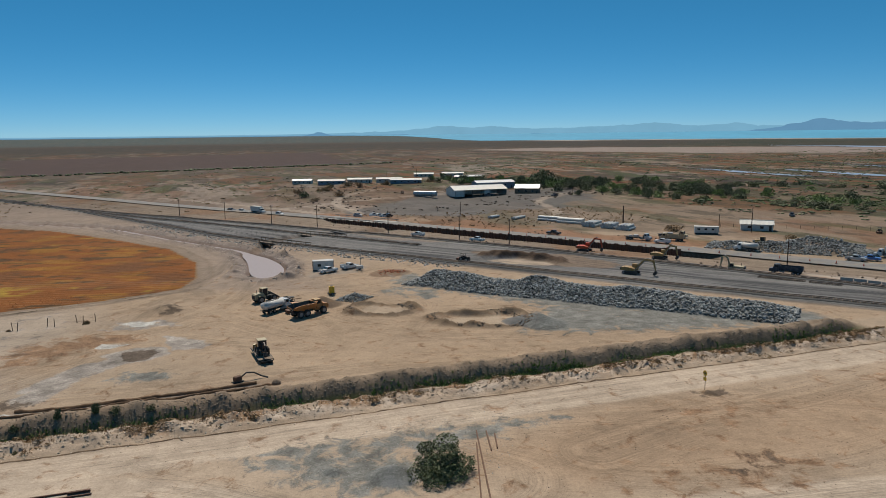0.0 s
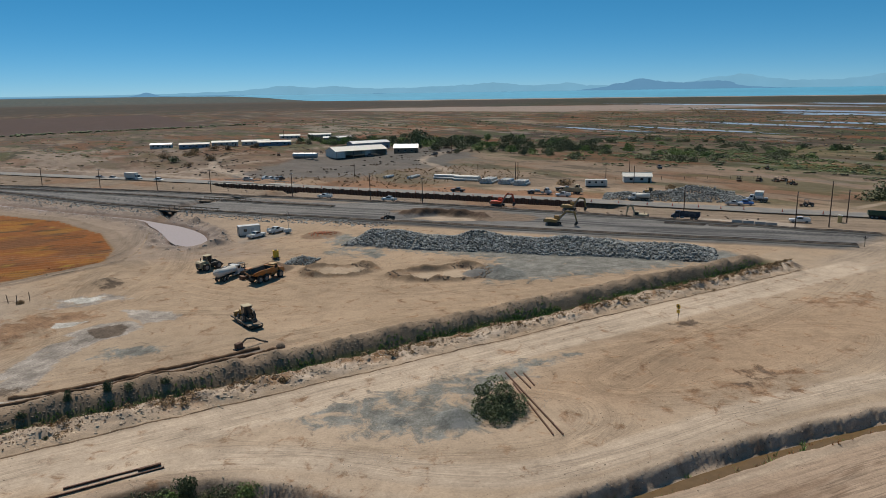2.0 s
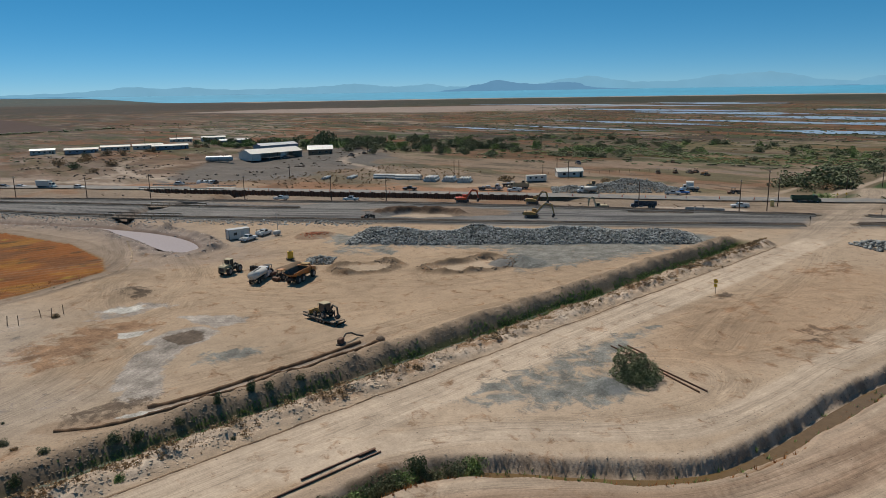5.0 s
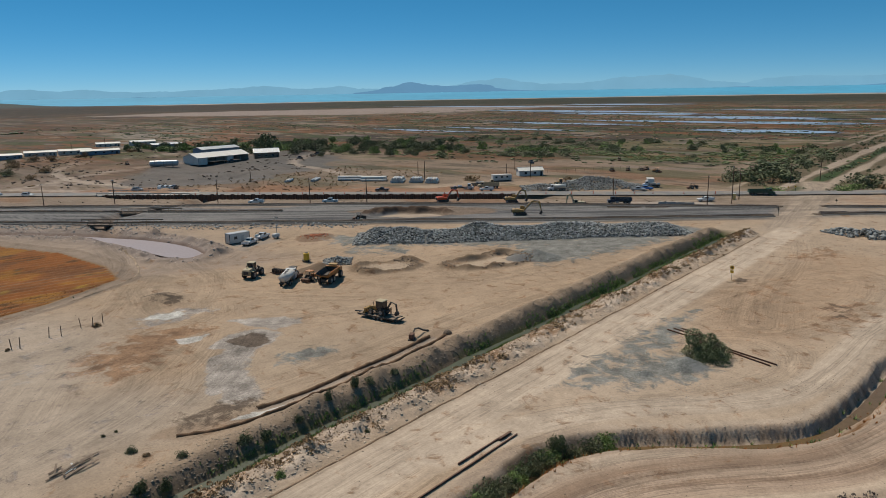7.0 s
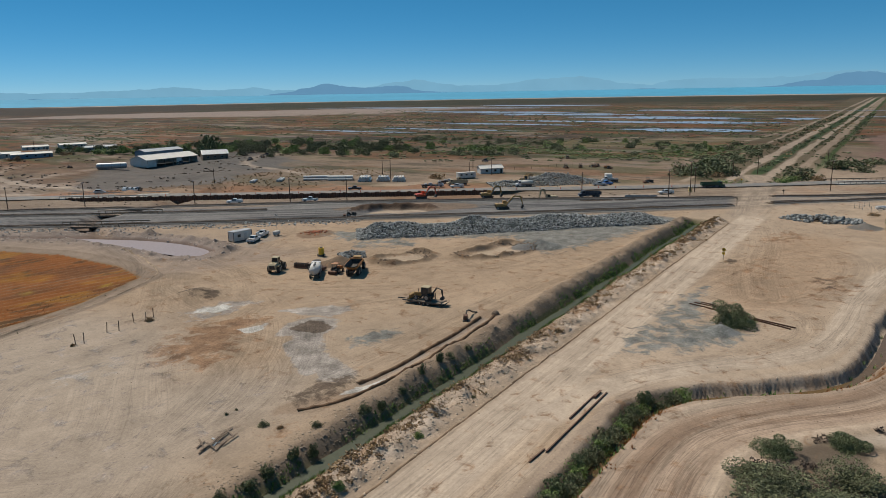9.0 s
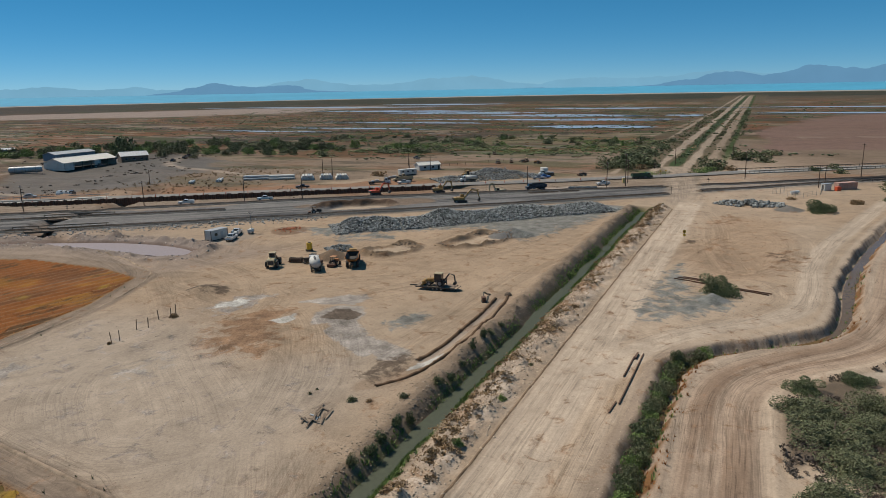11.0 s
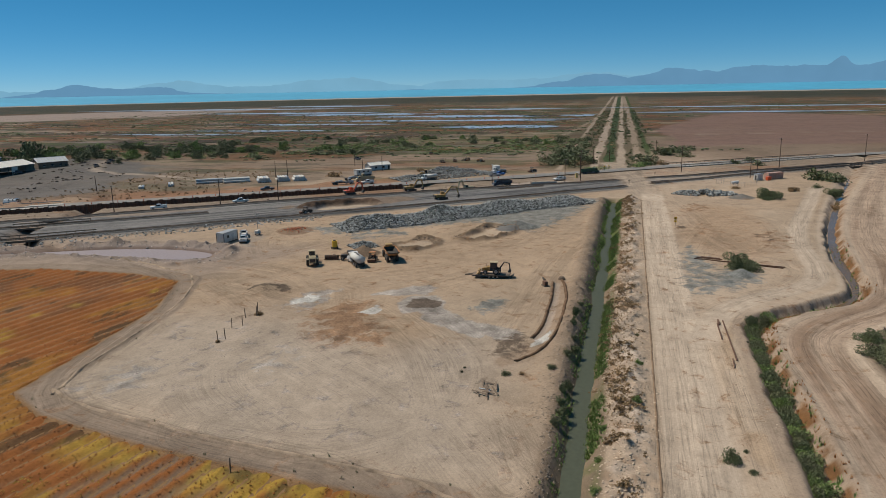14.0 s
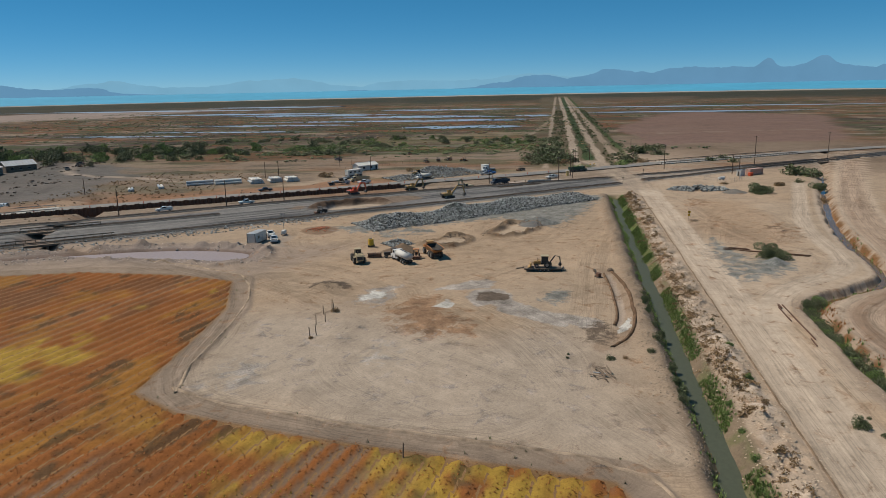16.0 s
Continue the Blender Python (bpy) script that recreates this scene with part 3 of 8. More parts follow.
    # dirt road along the canal, the loop to the side ditch, the back road
    road = smooth(4.6 - np.abs(y - 92.2), 0, 1.2) * (1 - smooth(x, 132, 150))
    lay((0.61, 0.50, 0.385), road * 0.92)
    verge = smooth(84.5 + 3 - np.abs(y - 84.5) - 84.5, 0, 1.5) * (1 - smooth(x, -20, 0))
    lay((0.43, 0.31, 0.20), verge * 0.6 * smooth(fbm(x * 0.25, y, 2.5, 145, 4), -0.3, 0.5))
    lat_s, _ = along(x, y, SIDE_ROAD, 40)
    lay((0.59, 0.485, 0.375), 0.85 * smooth(3.2 - np.abs(lat_s), 0, 1.4))
    lat_b, run_b = along(x, y, BACK_ROAD)
    lay((0.47, 0.355, 0.26), 0.95 * smooth(5.6 - np.abs(lat_b), 0, 1.5))
    lay((0.30, 0.205, 0.14), 0.75 * smooth(4.2 - np.abs(lat_b), 0, 1.5) * smooth(fbm(lat_b, run_b * 0.05, 1.3, 155, 4), 0.0, 0.6))
    lay((0.58, 0.465, 0.35), 0.8 * smooth(1.4 - np.abs(np.abs(lat_b) - 5.4), 0, 0.9))
    z = z + 0.25 * np.exp(-((np.abs(lat_b) - 5.8) / 0.8) ** 2) * (np.abs(lat_b) < 9)
    brush = smooth(-lat_b, 6.2, 8) * smooth(y - 20, 0, 10) * smooth(20 - x, 0, 10)
    lay((0.165, 0.13, 0.095), brush * smooth(fbm(x, y, 8, 160, 4), -0.3, 0.4))
    lay((0.56, 0.47, 0.37), brush * smooth(fbm(x, y, 9, 165, 4), 0.3, 0.8))
    # crop field edge track
    fd = inside(x, y, FIELD)
    lay((0.315, 0.245, 0.185), 0.9 * smooth(fd, -5.2, -4.4) * smooth(-fd, -1, 0) * (r < 420))
    lay((0.28, 0.215, 0.16), 0.6 * smooth(fd, -1.8, -0.8) * (r < 420))
    z = z + 0.3 * np.exp(-((fd + 4.1) / 0.5) ** 2) * (r < 400)
    lay((0.27, 0.16, 0.075), smooth(fd, -0.5, 0.5))
    z = z - 0.15 * smooth(fd, 0, 1.5)
    # stream and pond by the railway
    lat_w, run_w = along(x, y, STREAM, 60)
    lump_w = fbm(x, y, 3.5, 172, 4)
    pd = inside(wx * 0.3 + x * 0.7, wy * 0.3 + y * 0.7, POND)
    wet = np.maximum(1.0 - np.abs(lat_w), pd)
    lay((0.31, 0.255, 0.22), smooth(wet, -9, -1))
    lay((0.26, 0.19, 0.155), smooth(wet, -1.8, -0.2))
    z = z + (0.8 + 0.7 * smooth(x, 14, 26)) * np.exp(-((wet + 4.5) / 2.2) ** 2) * np.clip(0.6 + 0.9 * lump_w, 0, 2) - 1.4 * smooth(wet, -1.2, 1.0)
    # wash under the two bridges
    lat_v, run_v = along(x, y, WASH, 30)
    wash = smooth(4.5 - np.abs(lat_v), 0, 3.5)
    z = z - 2.2 * wash * smooth(x, 14, 20) * (1 - smooth(x, 105, 125))
    lay((0.28, 0.20, 0.145), wash * 0.8)
    # round pit dug between the tracks, its far side steep
    px, py = (x - PIT[0]) * 0.62 - (y - PIT[1]) * 0.78, (x - PIT[0]) * 0.78 + (y - PIT[1]) * 0.62
    pit = np.hypot(px / 14.5, py / 8.5) + 0.10 * fbm(x, y, 7, 180, 3)
    behind = smooth(py, -2, 5)
    rim = np.exp(-((pit - 1.0) / 0.16) ** 2) * (0.25 + 0.75 * behind)
    z = z - 0.9 * smooth(0.95 - pit, 0.0, 0.2) + 1.7 * rim * (0.85 + 0.25 * fbm(x, y, 4, 181, 3))
    # shade on the far rim is painted as dark earth colour, weaker in front
    lay((0.13, 0.088, 0.062), smooth(rim, 0.15, 0.5))
    lay((0.48, 0.39, 0.30), smooth(0.78 - pit, 0, 0.1))
    # ring heaps on the worked ground
    for cx, cy, rx, ry, hgt, tn in ((36.5, 157.5, 7.5, 5.0, 1.3, -30), (55.5, 140.5, 11, 5.5, 1.3, -35)):
        a = radians(tn)
        u = ((wx - cx) * math.cos(a) + (wy - cy) * math.sin(a)) / rx
        v = (-(wx - cx) * math.sin(a) + (wy - cy) * math.cos(a)) / ry
        q = np.hypot(u, v)
        ring = np.exp(-((q - 1.0) / 0.2) ** 2)
        z = z + hgt * ring * (0.65 + 0.6 * fbm(x, y, 4, 190, 3))
        lay((0.20, 0.14, 0.09), ring * 0.95)
        lay((0.50, 0.40, 0.295), 0.8 * smooth(0.75 - q, 0, 0.2))
    for cx, cy, rad, hgt, rgb in ((24.5, 167.5, 5.2, 2.3, (0.20, 0.145, 0.10)), (66.5, 132.5, 5.5, 1.9, (0.175, 0.175, 0.17)), (62.0, 136.0, 3.5, 1.2, (0.185, 0.185, 0.18)), (18.6, 76.4, 3.2, 1.6, (0.27, 0.28, 0.275)), (12.0, 80.2, 1.4, 0.5, (0.14, 0.155, 0.165)), (133, 61, 5, 1.6, (0.19, 0.18, 0.165)), (50, 199, 6, 0.5, (0.27, 0.18, 0.12)), (71.5, 86.2, 1.3, 0.4, (0.26, 0.17, 0.10)), (75, 330, 9, 2.0, (0.37, 0.25, 0.17)), (92, 318, 8, 2.0, (0.40, 0.29, 0.20))):
        q = np.hypot(wx * 0.35 + x * 0.65 - cx, wy * 0.35 + y * 0.65 - cy) / rad
        z = z + hgt * np.clip(1 - q, 0, 1) ** 1.1
        lay(rgb, 0.95 * smooth(1.05 - q, 0, 0.15))
    # core of the long rock heap
    lat_q, run_q = along(x, y, HEAP, 40)
    core = np.clip(1 - (np.abs(lat_q) / 9.0) ** 1.4, 0, 1) * smooth(run_q, -1, 7) * smooth(96 - run_q, -3, 9) * (np.abs(lat_q) < 9)
    z = z + 3.1 * core * (0.8 + 0.22 * fbm(x, y, 9, 260, 3))
    lay((0.20, 0.207, 0.20), smooth(core, 0.02, 0.12))
    cover["gravel"] = np.maximum(cover["gravel"], smooth(core, 0.0, 0.2))
    # canal: steep banks, spoil on both sides
    ends = 1 - smooth(x, CANAL_END - 2, CANAL_END + 2)
    yc = y - CANAL_Y + 0.35 * fbm(x, y * 0.3, 9, 200, 3)
    spoil = ends * np.exp(-((yc + 6.1) / 2.6) ** 2)
    spoil2 = ends * np.exp(-((yc - 4.6) / 1.7) ** 2) * smooth(x, -75, -10)
    lump = fbm(x, y, 2.4, 210, 4)
    z = z + spoil * (0.75 + 0.35 * lump + 0.45 * fbm(x, y, 1.5, 212, 3)) + spoil2 * (0.8 + 0.4 * lump)
    lay((0.53, 0.425, 0.325), spoil * 0.9)
    lay((0.33, 0.20, 0.11), ends * smooth(2.9 - np.abs(yc + 5.4), 0, 1.5) * smooth(fbm(x, y, 4, 215, 4), -0.1, 0.5) * (0.55 + 0.45 * smooth(x, -40, 40)))
    lay((0.68, 0.57, 0.46), spoil * 0.9 * smooth(fbm(x, y, 2.6, 216, 3), 0.25, 0.8))
    lay((0.30, 0.225, 0.16), spoil2 * 0.9)
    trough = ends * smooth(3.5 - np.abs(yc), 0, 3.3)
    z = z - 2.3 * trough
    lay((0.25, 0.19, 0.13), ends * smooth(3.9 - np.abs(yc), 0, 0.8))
    # north bank painted lighter to offset the shade it lies in
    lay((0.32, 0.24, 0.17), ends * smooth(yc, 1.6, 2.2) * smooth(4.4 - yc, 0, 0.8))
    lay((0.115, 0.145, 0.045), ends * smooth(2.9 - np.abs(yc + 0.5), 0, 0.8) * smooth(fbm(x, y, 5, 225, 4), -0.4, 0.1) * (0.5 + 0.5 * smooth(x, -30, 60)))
    # side ditch with a crusted bank towards the road, its undercut only painted
    lat_d, run_d = along(x, y, DITCH, 40)
    lat_d = lat_d + 0.3 * fbm(x, y, 5, 230, 3)
    steep = smooth(lat_d, -0.3, 0.3) * smooth(x, -14, -4)
    crumble = fbm(run_d, lat_d * 0.4, 1.6, 236, 4)
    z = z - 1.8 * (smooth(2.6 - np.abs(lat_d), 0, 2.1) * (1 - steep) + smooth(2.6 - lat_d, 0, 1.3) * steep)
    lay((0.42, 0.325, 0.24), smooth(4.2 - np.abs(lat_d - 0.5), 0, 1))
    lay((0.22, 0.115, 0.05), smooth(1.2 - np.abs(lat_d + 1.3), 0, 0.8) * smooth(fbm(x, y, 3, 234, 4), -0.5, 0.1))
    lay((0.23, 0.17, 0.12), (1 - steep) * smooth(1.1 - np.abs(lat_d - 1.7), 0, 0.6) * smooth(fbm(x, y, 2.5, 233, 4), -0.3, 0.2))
    # face turned from the sun: lighter colour stands in for bounce light
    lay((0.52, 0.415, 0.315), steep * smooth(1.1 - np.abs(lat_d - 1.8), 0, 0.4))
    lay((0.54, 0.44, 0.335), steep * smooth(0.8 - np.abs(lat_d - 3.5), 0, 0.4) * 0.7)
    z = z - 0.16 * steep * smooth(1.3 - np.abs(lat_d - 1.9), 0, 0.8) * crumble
    # shade of the crumbled hollows and the undercut, put into the colour
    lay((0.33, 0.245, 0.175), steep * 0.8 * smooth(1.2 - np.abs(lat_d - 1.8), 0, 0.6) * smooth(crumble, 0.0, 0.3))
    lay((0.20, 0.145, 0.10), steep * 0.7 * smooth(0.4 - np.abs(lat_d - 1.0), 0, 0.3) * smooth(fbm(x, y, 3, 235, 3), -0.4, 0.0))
    # small levee and its ditch
    lat_l, _ = along(x, y, LEVEE, 20)
    lat_k, _ = along(x, y, BAR_DITCH, 20)
    z = z - 0.35 * smooth(1.0 - np.abs(lat_k), 0, 0.8)
    lay((0.36, 0.265, 0.185), 0.8 * smooth(2.6 - np.abs(lat_l - 1.2), 0, 1.2))
    lay((0.47, 0.41, 0.355), 0.5 * smooth(0.8 - np.abs(lat_k), 0, 0.4))
    c = c * np.array((0.725, 0.715, 0.725)) * (1 - 0.2 * smooth(r, 240, 420) * (1 - smooth(r, 3200, 3400)))[..., None]
    # the ways that wheels follow, in two layers
    flows = []
    for ways in (WAYS_A, WAYS_B):
        best, second, lat_f, run_f = (np.zeros(np.shape(x)) for _ in range(4))
        if ways is WAYS_B:
            best, lat_f, run_f = 0.95 * way_rail, lat_n + 500, run_n
        for k, (line, half, weight) in enumerate(ways):
            lat, run = along(x, y, line, half * 1.5)
            w = weight * smooth(half * (1 + 0.25 * fbm(x, y, 12, 800 + k, 3)) - np.abs(lat), 0, half * 0.7)
            wins = w > best
            second = np.where(wins, best, np.maximum(second, w))
            lat_f, run_f = np.where(wins, lat + 31 * k, lat_f), np.where(wins, run + 137 * k, run_f)
            best = np.where(wins, w, best)
        flows += [np.stack([lat_f, run_f, np.clip(best - 0.8 * second, 0, 1)], -1)]
    dry = 1 - trough
    stains = [np.stack([cover[k] * dry for k in ("gravel", "rust", "salt")], -1), np.stack([cover[k] * dry for k in ("mud", "far", "white")], -1)]
    return z, np.clip(c, 0.01, 0.9), stains + flows


# ---- large structure ----
def sheet(name, X, Y, Z, col=None, mat=None, parent=None, more=()):
    """A grid of points as one mesh."""
    ny, nx = X.shape
    me = bpy.data.meshes.new(name)
    co = np.stack([X, Y, Z], -1).reshape(-1, 3)
    i = np.arange(ny * nx).reshape(ny, nx)
    quads = np.stack([i[:-1, :-1], i[:-1, 1:], i[1:, 1:], i[1:, :-1]], -1).reshape(-1, 4)
    me.vertices.add(len(co))
    me.vertices.foreach_set("co", co.ravel())
    me.loops.add(quads.size)
    me.loops.foreach_set("vertex_index", quads.ravel())
    me.polygons.add(len(quads))
    me.polygons.foreach_set("loop_start", np.arange(0, quads.size, 4))
    me.polygons.foreach_set("use_smooth", np.ones(len(quads), bool))
    me.update(calc_edges=True)
    if col is not None:
        at = me.attributes.new("soil", "FLOAT_COLOR", "POINT")
        at.data.foreach_set("color", np.concatenate([col.reshape(-1, 3), np.ones((len(co), 1))], 1).ravel())
    for which, values in more:
        at = me.attributes.new(which, "FLOAT_COLOR", "POINT")
        at.data.foreach_set("color", np.concatenate([values.reshape(-1, 3), np.ones((len(co), 1))], 1).ravel())
    if mat:
        me.materials.append(mat)
    ob = new(name, me)
    ob.parent = parent
    return ob


def graded(a, b, step, low, high, ratio_low, ratio_high):
    mid = list(np.arange(a, b, step))
    up, s = [mid[-1]], step
    while up[-1] < high:
        s *= ratio_high
        up.append(up[-1] + s)
    dn, s = [mid[0]], step
    while dn[-1] > low:
        s *= ratio_low
        dn.append(dn[-1] - s)
    return np.array(dn[:0:-1] + mid + up[1:])


gx = graded(-100, 140, 0.46, -4900, 4900, 1.06, 1.028)
gy = graded(46, 215, 0.44, -4900, 4900, 1.05, 1.028)
GX, GY = np.meshgrid(gx, gy)
GRID_Z, GC = np.zeros(GX.shape), np.zeros(GX.shape + (3,))
LAYERS = [np.zeros(GX.shape + (3,)) for _ in range(4)]
for j in range(0, len(gy), 48):
    for i in range(0, len(gx), 64):
        block = (slice(j, j + 48), slice(i, i + 64))
        GRID_Z[block], GC[block], extra = terrain(GX[block], GY[block])
        for whole, piece in zip(LAYERS, extra):
            whole[block] = piece


def heights(x, y):
    """Heights of the built ground sheet at points of the plan."""
    x, y = np.asarray(x, float), np.asarray(y, float)
    i = np.clip(np.searchsorted(gx, x) - 1, 0, len(gx) - 2)
    j = np.clip(np.searchsorted(gy, y) - 1, 0, len(gy) - 2)
    u, v = (x - gx[i]) / (gx[i + 1] - gx[i]), (y - gy[j]) / (gy[j + 1] - gy[j])
    return (GRID_Z[j, i] * (1 - u) + GRID_Z[j, i + 1] * u) * (1 - v) + (GRID_Z[j + 1, i] * (1 - u) + GRID_Z[j + 1, i + 1] * u) * v


def ground_z(x, y):
    return float(heights(x, y))


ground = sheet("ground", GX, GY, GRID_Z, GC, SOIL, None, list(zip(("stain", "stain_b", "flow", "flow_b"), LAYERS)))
tagged(ground, "dry tan desert earth with tyre tracks and gravel spreads", "ground", kind="structure")


def ribbon(name, line, half, z, mat, step=4.0, across=4, drape=False, crown=0.0):
    """A strip along a polyline of the plan."""
    pts = resample(line, step)
    X, Y = np.zeros((len(pts), across + 1)), np.zeros((len(pts), across + 1))
    for k, p in enumerate(pts):
        d = (pts[min(k + 1, len(pts) - 1)] - pts[max(k - 1, 0)]).normalized()
        for j in range(across + 1):
            o = half * (2 * j / across - 1)
            X[k, j], Y[k, j] = p.x - d.y * o, p.y + d.x * o
    Z = np.full(X.shape, float(z))
    if drape:
        Z += base_height(X, Y)
    Z += crown * (1 - np.linspace(-1, 1, across + 1) ** 2)[None, :]
    return sheet(name, X, Y, Z, None, mat)


def earth_bank(line, off, half, high, rgb, seed, label, step=0.4, gap=-9.0):
    """A narrow crumbling ridge of earth along a polyline of the plan."""
    p = np.array([(q.x, q.y) for q in resample(line, step)])
    d = np.gradient(p, axis=0)
    d /= np.linalg.norm(d, axis=1)[:, None]
    nr = np.stack([-d[:, 1], d[:, 0]], 1)
    u = np.array([-1.0, -0.62, -0.22, 0.22, 0.62, 1.0])
    rise = np.array([-0.5, 0.55, 1.0, 0.95, 0.5, -0.5])
    sway = 0.2 * half * fbm(p[:, 0], p[:, 1], 6, seed, 3)
    X = p[:, :1] + nr[:, :1] * (off + sway[:, None] + half * u[None])
    Y = p[:, 1:] + nr[:, 1:] * (off + sway[:, None] + half * u[None])
    lumps = np.clip(0.85 + 0.35 * fbm(X, Y, 1.2, seed + 1, 4), 0.15, 1.6) * smooth(fbm(p[:, 0], p[:, 1], 7, seed + 5, 3), gap, gap + 0.3)[:, None]
    Z = heights(X, Y) + high * rise[None] * lumps - 0.03
    col = 0.8 * np.array(rgb)[None, None] * (1 + 0.3 * fbm(X, Y, 1.5, seed + 2, 4))[..., None]
    return tagged(sheet("earth_bank", X, Y, Z, np.clip(col, 0.02, 0.8), SOIL), label, "earth bank", kind="structure")


earth_bank(LEVEE, 0.0, 0.42, 0.42, (0.17, 0.105, 0.065), 600, "narrow dark ridge of dug earth beside a shallow trench")
earth_bank(BAR_DITCH, 0.9, 0.4, 0.34, (0.19, 0.12, 0.075), 610, "narrow dark ridge of dug earth beside a shallow trench")
# low ridge added to draw the thin dark line at the road's edge
earth_bank([(-100, 96.6), (CANAL_END - 4, 96.6)], 0.0, 0.22, 0.12, (0.24, 0.165, 0.11), 620, "thin dark ridge of earth along the dirt road")
earth_bank(soften([(4, 232), (-2, 210), (-8, 199), (-28, 190.5), (-67, 185), (-72, 176), (-76, 158), (-79, 136), (-81.5, 119), (-88, 116)], 1), 4.0, 0.35, 0.2, (0.36, 0.275, 0.20), 640, "low bank of dry earth beside the field track")

ASPHALT = material("worn_asphalt", (0.16, 0.155, 0.15), 0.9, scale=0.25, amount=0.22, dirt=(0.25, 0.205, 0.16), bump=0.01)
road = ribbon("road", HIGHWAY, 5.0, 0.42, ASPHALT, 6.0, 6, True, 0.12)
tagged(road, "pale worn asphalt highway dusted with sand", "road", kind="structure")
tagged(sheet("water_canal", *np.meshgrid(np.linspace(-160, CANAL_END, 60), np.linspace(CANAL_Y - 3.2, CANAL_Y + 3.2, 5)), np.full((5, 60), -2.02), None, CANAL_WATER),
       "murky green water in a straight irrigation canal", "canal water", kind="structure")
tagged(ribbon("water_ditch", DITCH, 1.1, -1.6, DITCH_WATER, 3.0, 2, True), "shallow brown water in a winding earth ditch", "ditch water", kind="structure")
tagged(ribbon("water_stream", STREAM, 1.5, -0.66, POND_WATER, 4.0, 2, True), "milky lilac water in a shallow stream", "stream", kind="structure")


def flat_patch(name, poly, z, mat, label, category):
    bm = bmesh.new()
    bm.faces.new([bm.verts.new((a, b, z)) for a, b in soften(list(poly) + [poly[0]], 2)[:-1]])
    bmesh.ops.triangulate(bm, faces=bm.faces[:])
    me = bpy.data.meshes.new(name)
    bm.to_mesh(me)
    bm.free()
    me.materials.append(mat)
    return tagged(new(name, me), label, category, kind="structure")


flat_patch("water_pond", POND, -0.62, POND_WATER, "milky lilac pond beside the railway bank", "pond")

# marsh pools far out, long and ragged
rng = np.random.RandomState(5)


def pool(cx, cy, half_x, half_y, seed):
    n = 64
    a = np.linspace(0, 2 * math.pi, n, endpoint=False)
    rr = 1 + 0.35 * fbm(np.cos(a) * 3 + seed, np.sin(a) * 3, 1.0, seed, 3)
    ring = [(cx + half_x * q * math.cos(b) + 0.06 * half_y * math.sin(b), cy + half_y * q * math.sin(b)) for q, b in zip(rr, a)]
    bm = bmesh.new()
    bm.faces.new([bm.verts.new((p, q, 0.35 + float(base_height(np.array(p), np.array(q))))) for p, q in ring])
    bmesh.ops.triangulate(bm, faces=bm.faces[:])
    me = bpy.data.meshes.new("marsh_pool")
    bm.to_mesh(me)
    bm.free()
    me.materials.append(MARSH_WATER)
    tagged(new("water_marsh", me), "shallow blue marsh pool among brown reeds", "marsh pool", kind="structure")


for k, (cx, cy, hx, hy) in enumerate(((615, 235, 26, 62), (770, 370, 16, 190), (790, 240, 14, 70), (910, 350, 40, 110), (560, 480, 10, 90), (690, 480, 14, 110), (900, 175, 30, 28), (1030, 560, 40, 140), (1150, 780, 40, 190), (1480, 1150, 50, 330), (1700, 900, 60, 200), (1250, 360, 40, 150), (500, 560, 8, 80), (980, -60, 20, 150), (1250, -160, 26, 260))):
    pool(cx, cy, hx, hy, 300 + k)

# the lake and the mountains beyond it
az = np.radians(np.linspace(10, 132, 160))
rad = np.linspace(0, 1, 14)
AZ, RD = np.meshgrid(az, rad)
shore = 3950 + 90 * fbm(np.degrees(AZ) * 1.0, np.zeros_like(AZ), 9, 401, 3) + 850 * (1 - smooth(np.degrees(AZ), 10, 24))
RR = shore + (4890 - shore) * RD
LX, LY = RR * np.sin(AZ), 100 + RR * np.cos(AZ)
# almost matte: base colour holds the blue that the sky's reflection would give
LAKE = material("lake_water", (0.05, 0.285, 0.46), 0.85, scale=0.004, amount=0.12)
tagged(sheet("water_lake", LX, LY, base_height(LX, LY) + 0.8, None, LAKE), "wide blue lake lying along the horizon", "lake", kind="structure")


def ridge(name, radius, peaks, base_deg, seed, rough, mat, label):
    a = np.linspace(-40, 150, 1800)
    h = sum((tall * np.exp(-((a - mid) / wide) ** 2)) ** 4 for mid, wide, tall in peaks) ** 0.25 + base_deg
    h = h + rough * fbm(a, a * 0, 3, seed, 6, 0.65) * smooth(h, 0.05, 0.5)
    top = 40 + radius * np.tan(np.radians(np.maximum(h, -0.3)))
    A = np.radians(np.stack([a, a, a]))
    Z = np.stack([top * 0 - 20, top * 0.5, top])
    R2 = radius + np.array([[0.0], [15.0], [40.0]])
    ob = sheet(name, R2 * np.sin(A), 100 + R2 * np.cos(A), Z, None, mat)
    return tagged(ob, label, "mountains", kind="structure")


# no lamps: each range emits its own hazy blue
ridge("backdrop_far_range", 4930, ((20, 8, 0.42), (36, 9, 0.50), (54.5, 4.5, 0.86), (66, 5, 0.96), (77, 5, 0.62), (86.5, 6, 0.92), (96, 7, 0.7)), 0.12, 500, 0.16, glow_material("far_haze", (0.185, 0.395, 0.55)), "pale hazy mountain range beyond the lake")
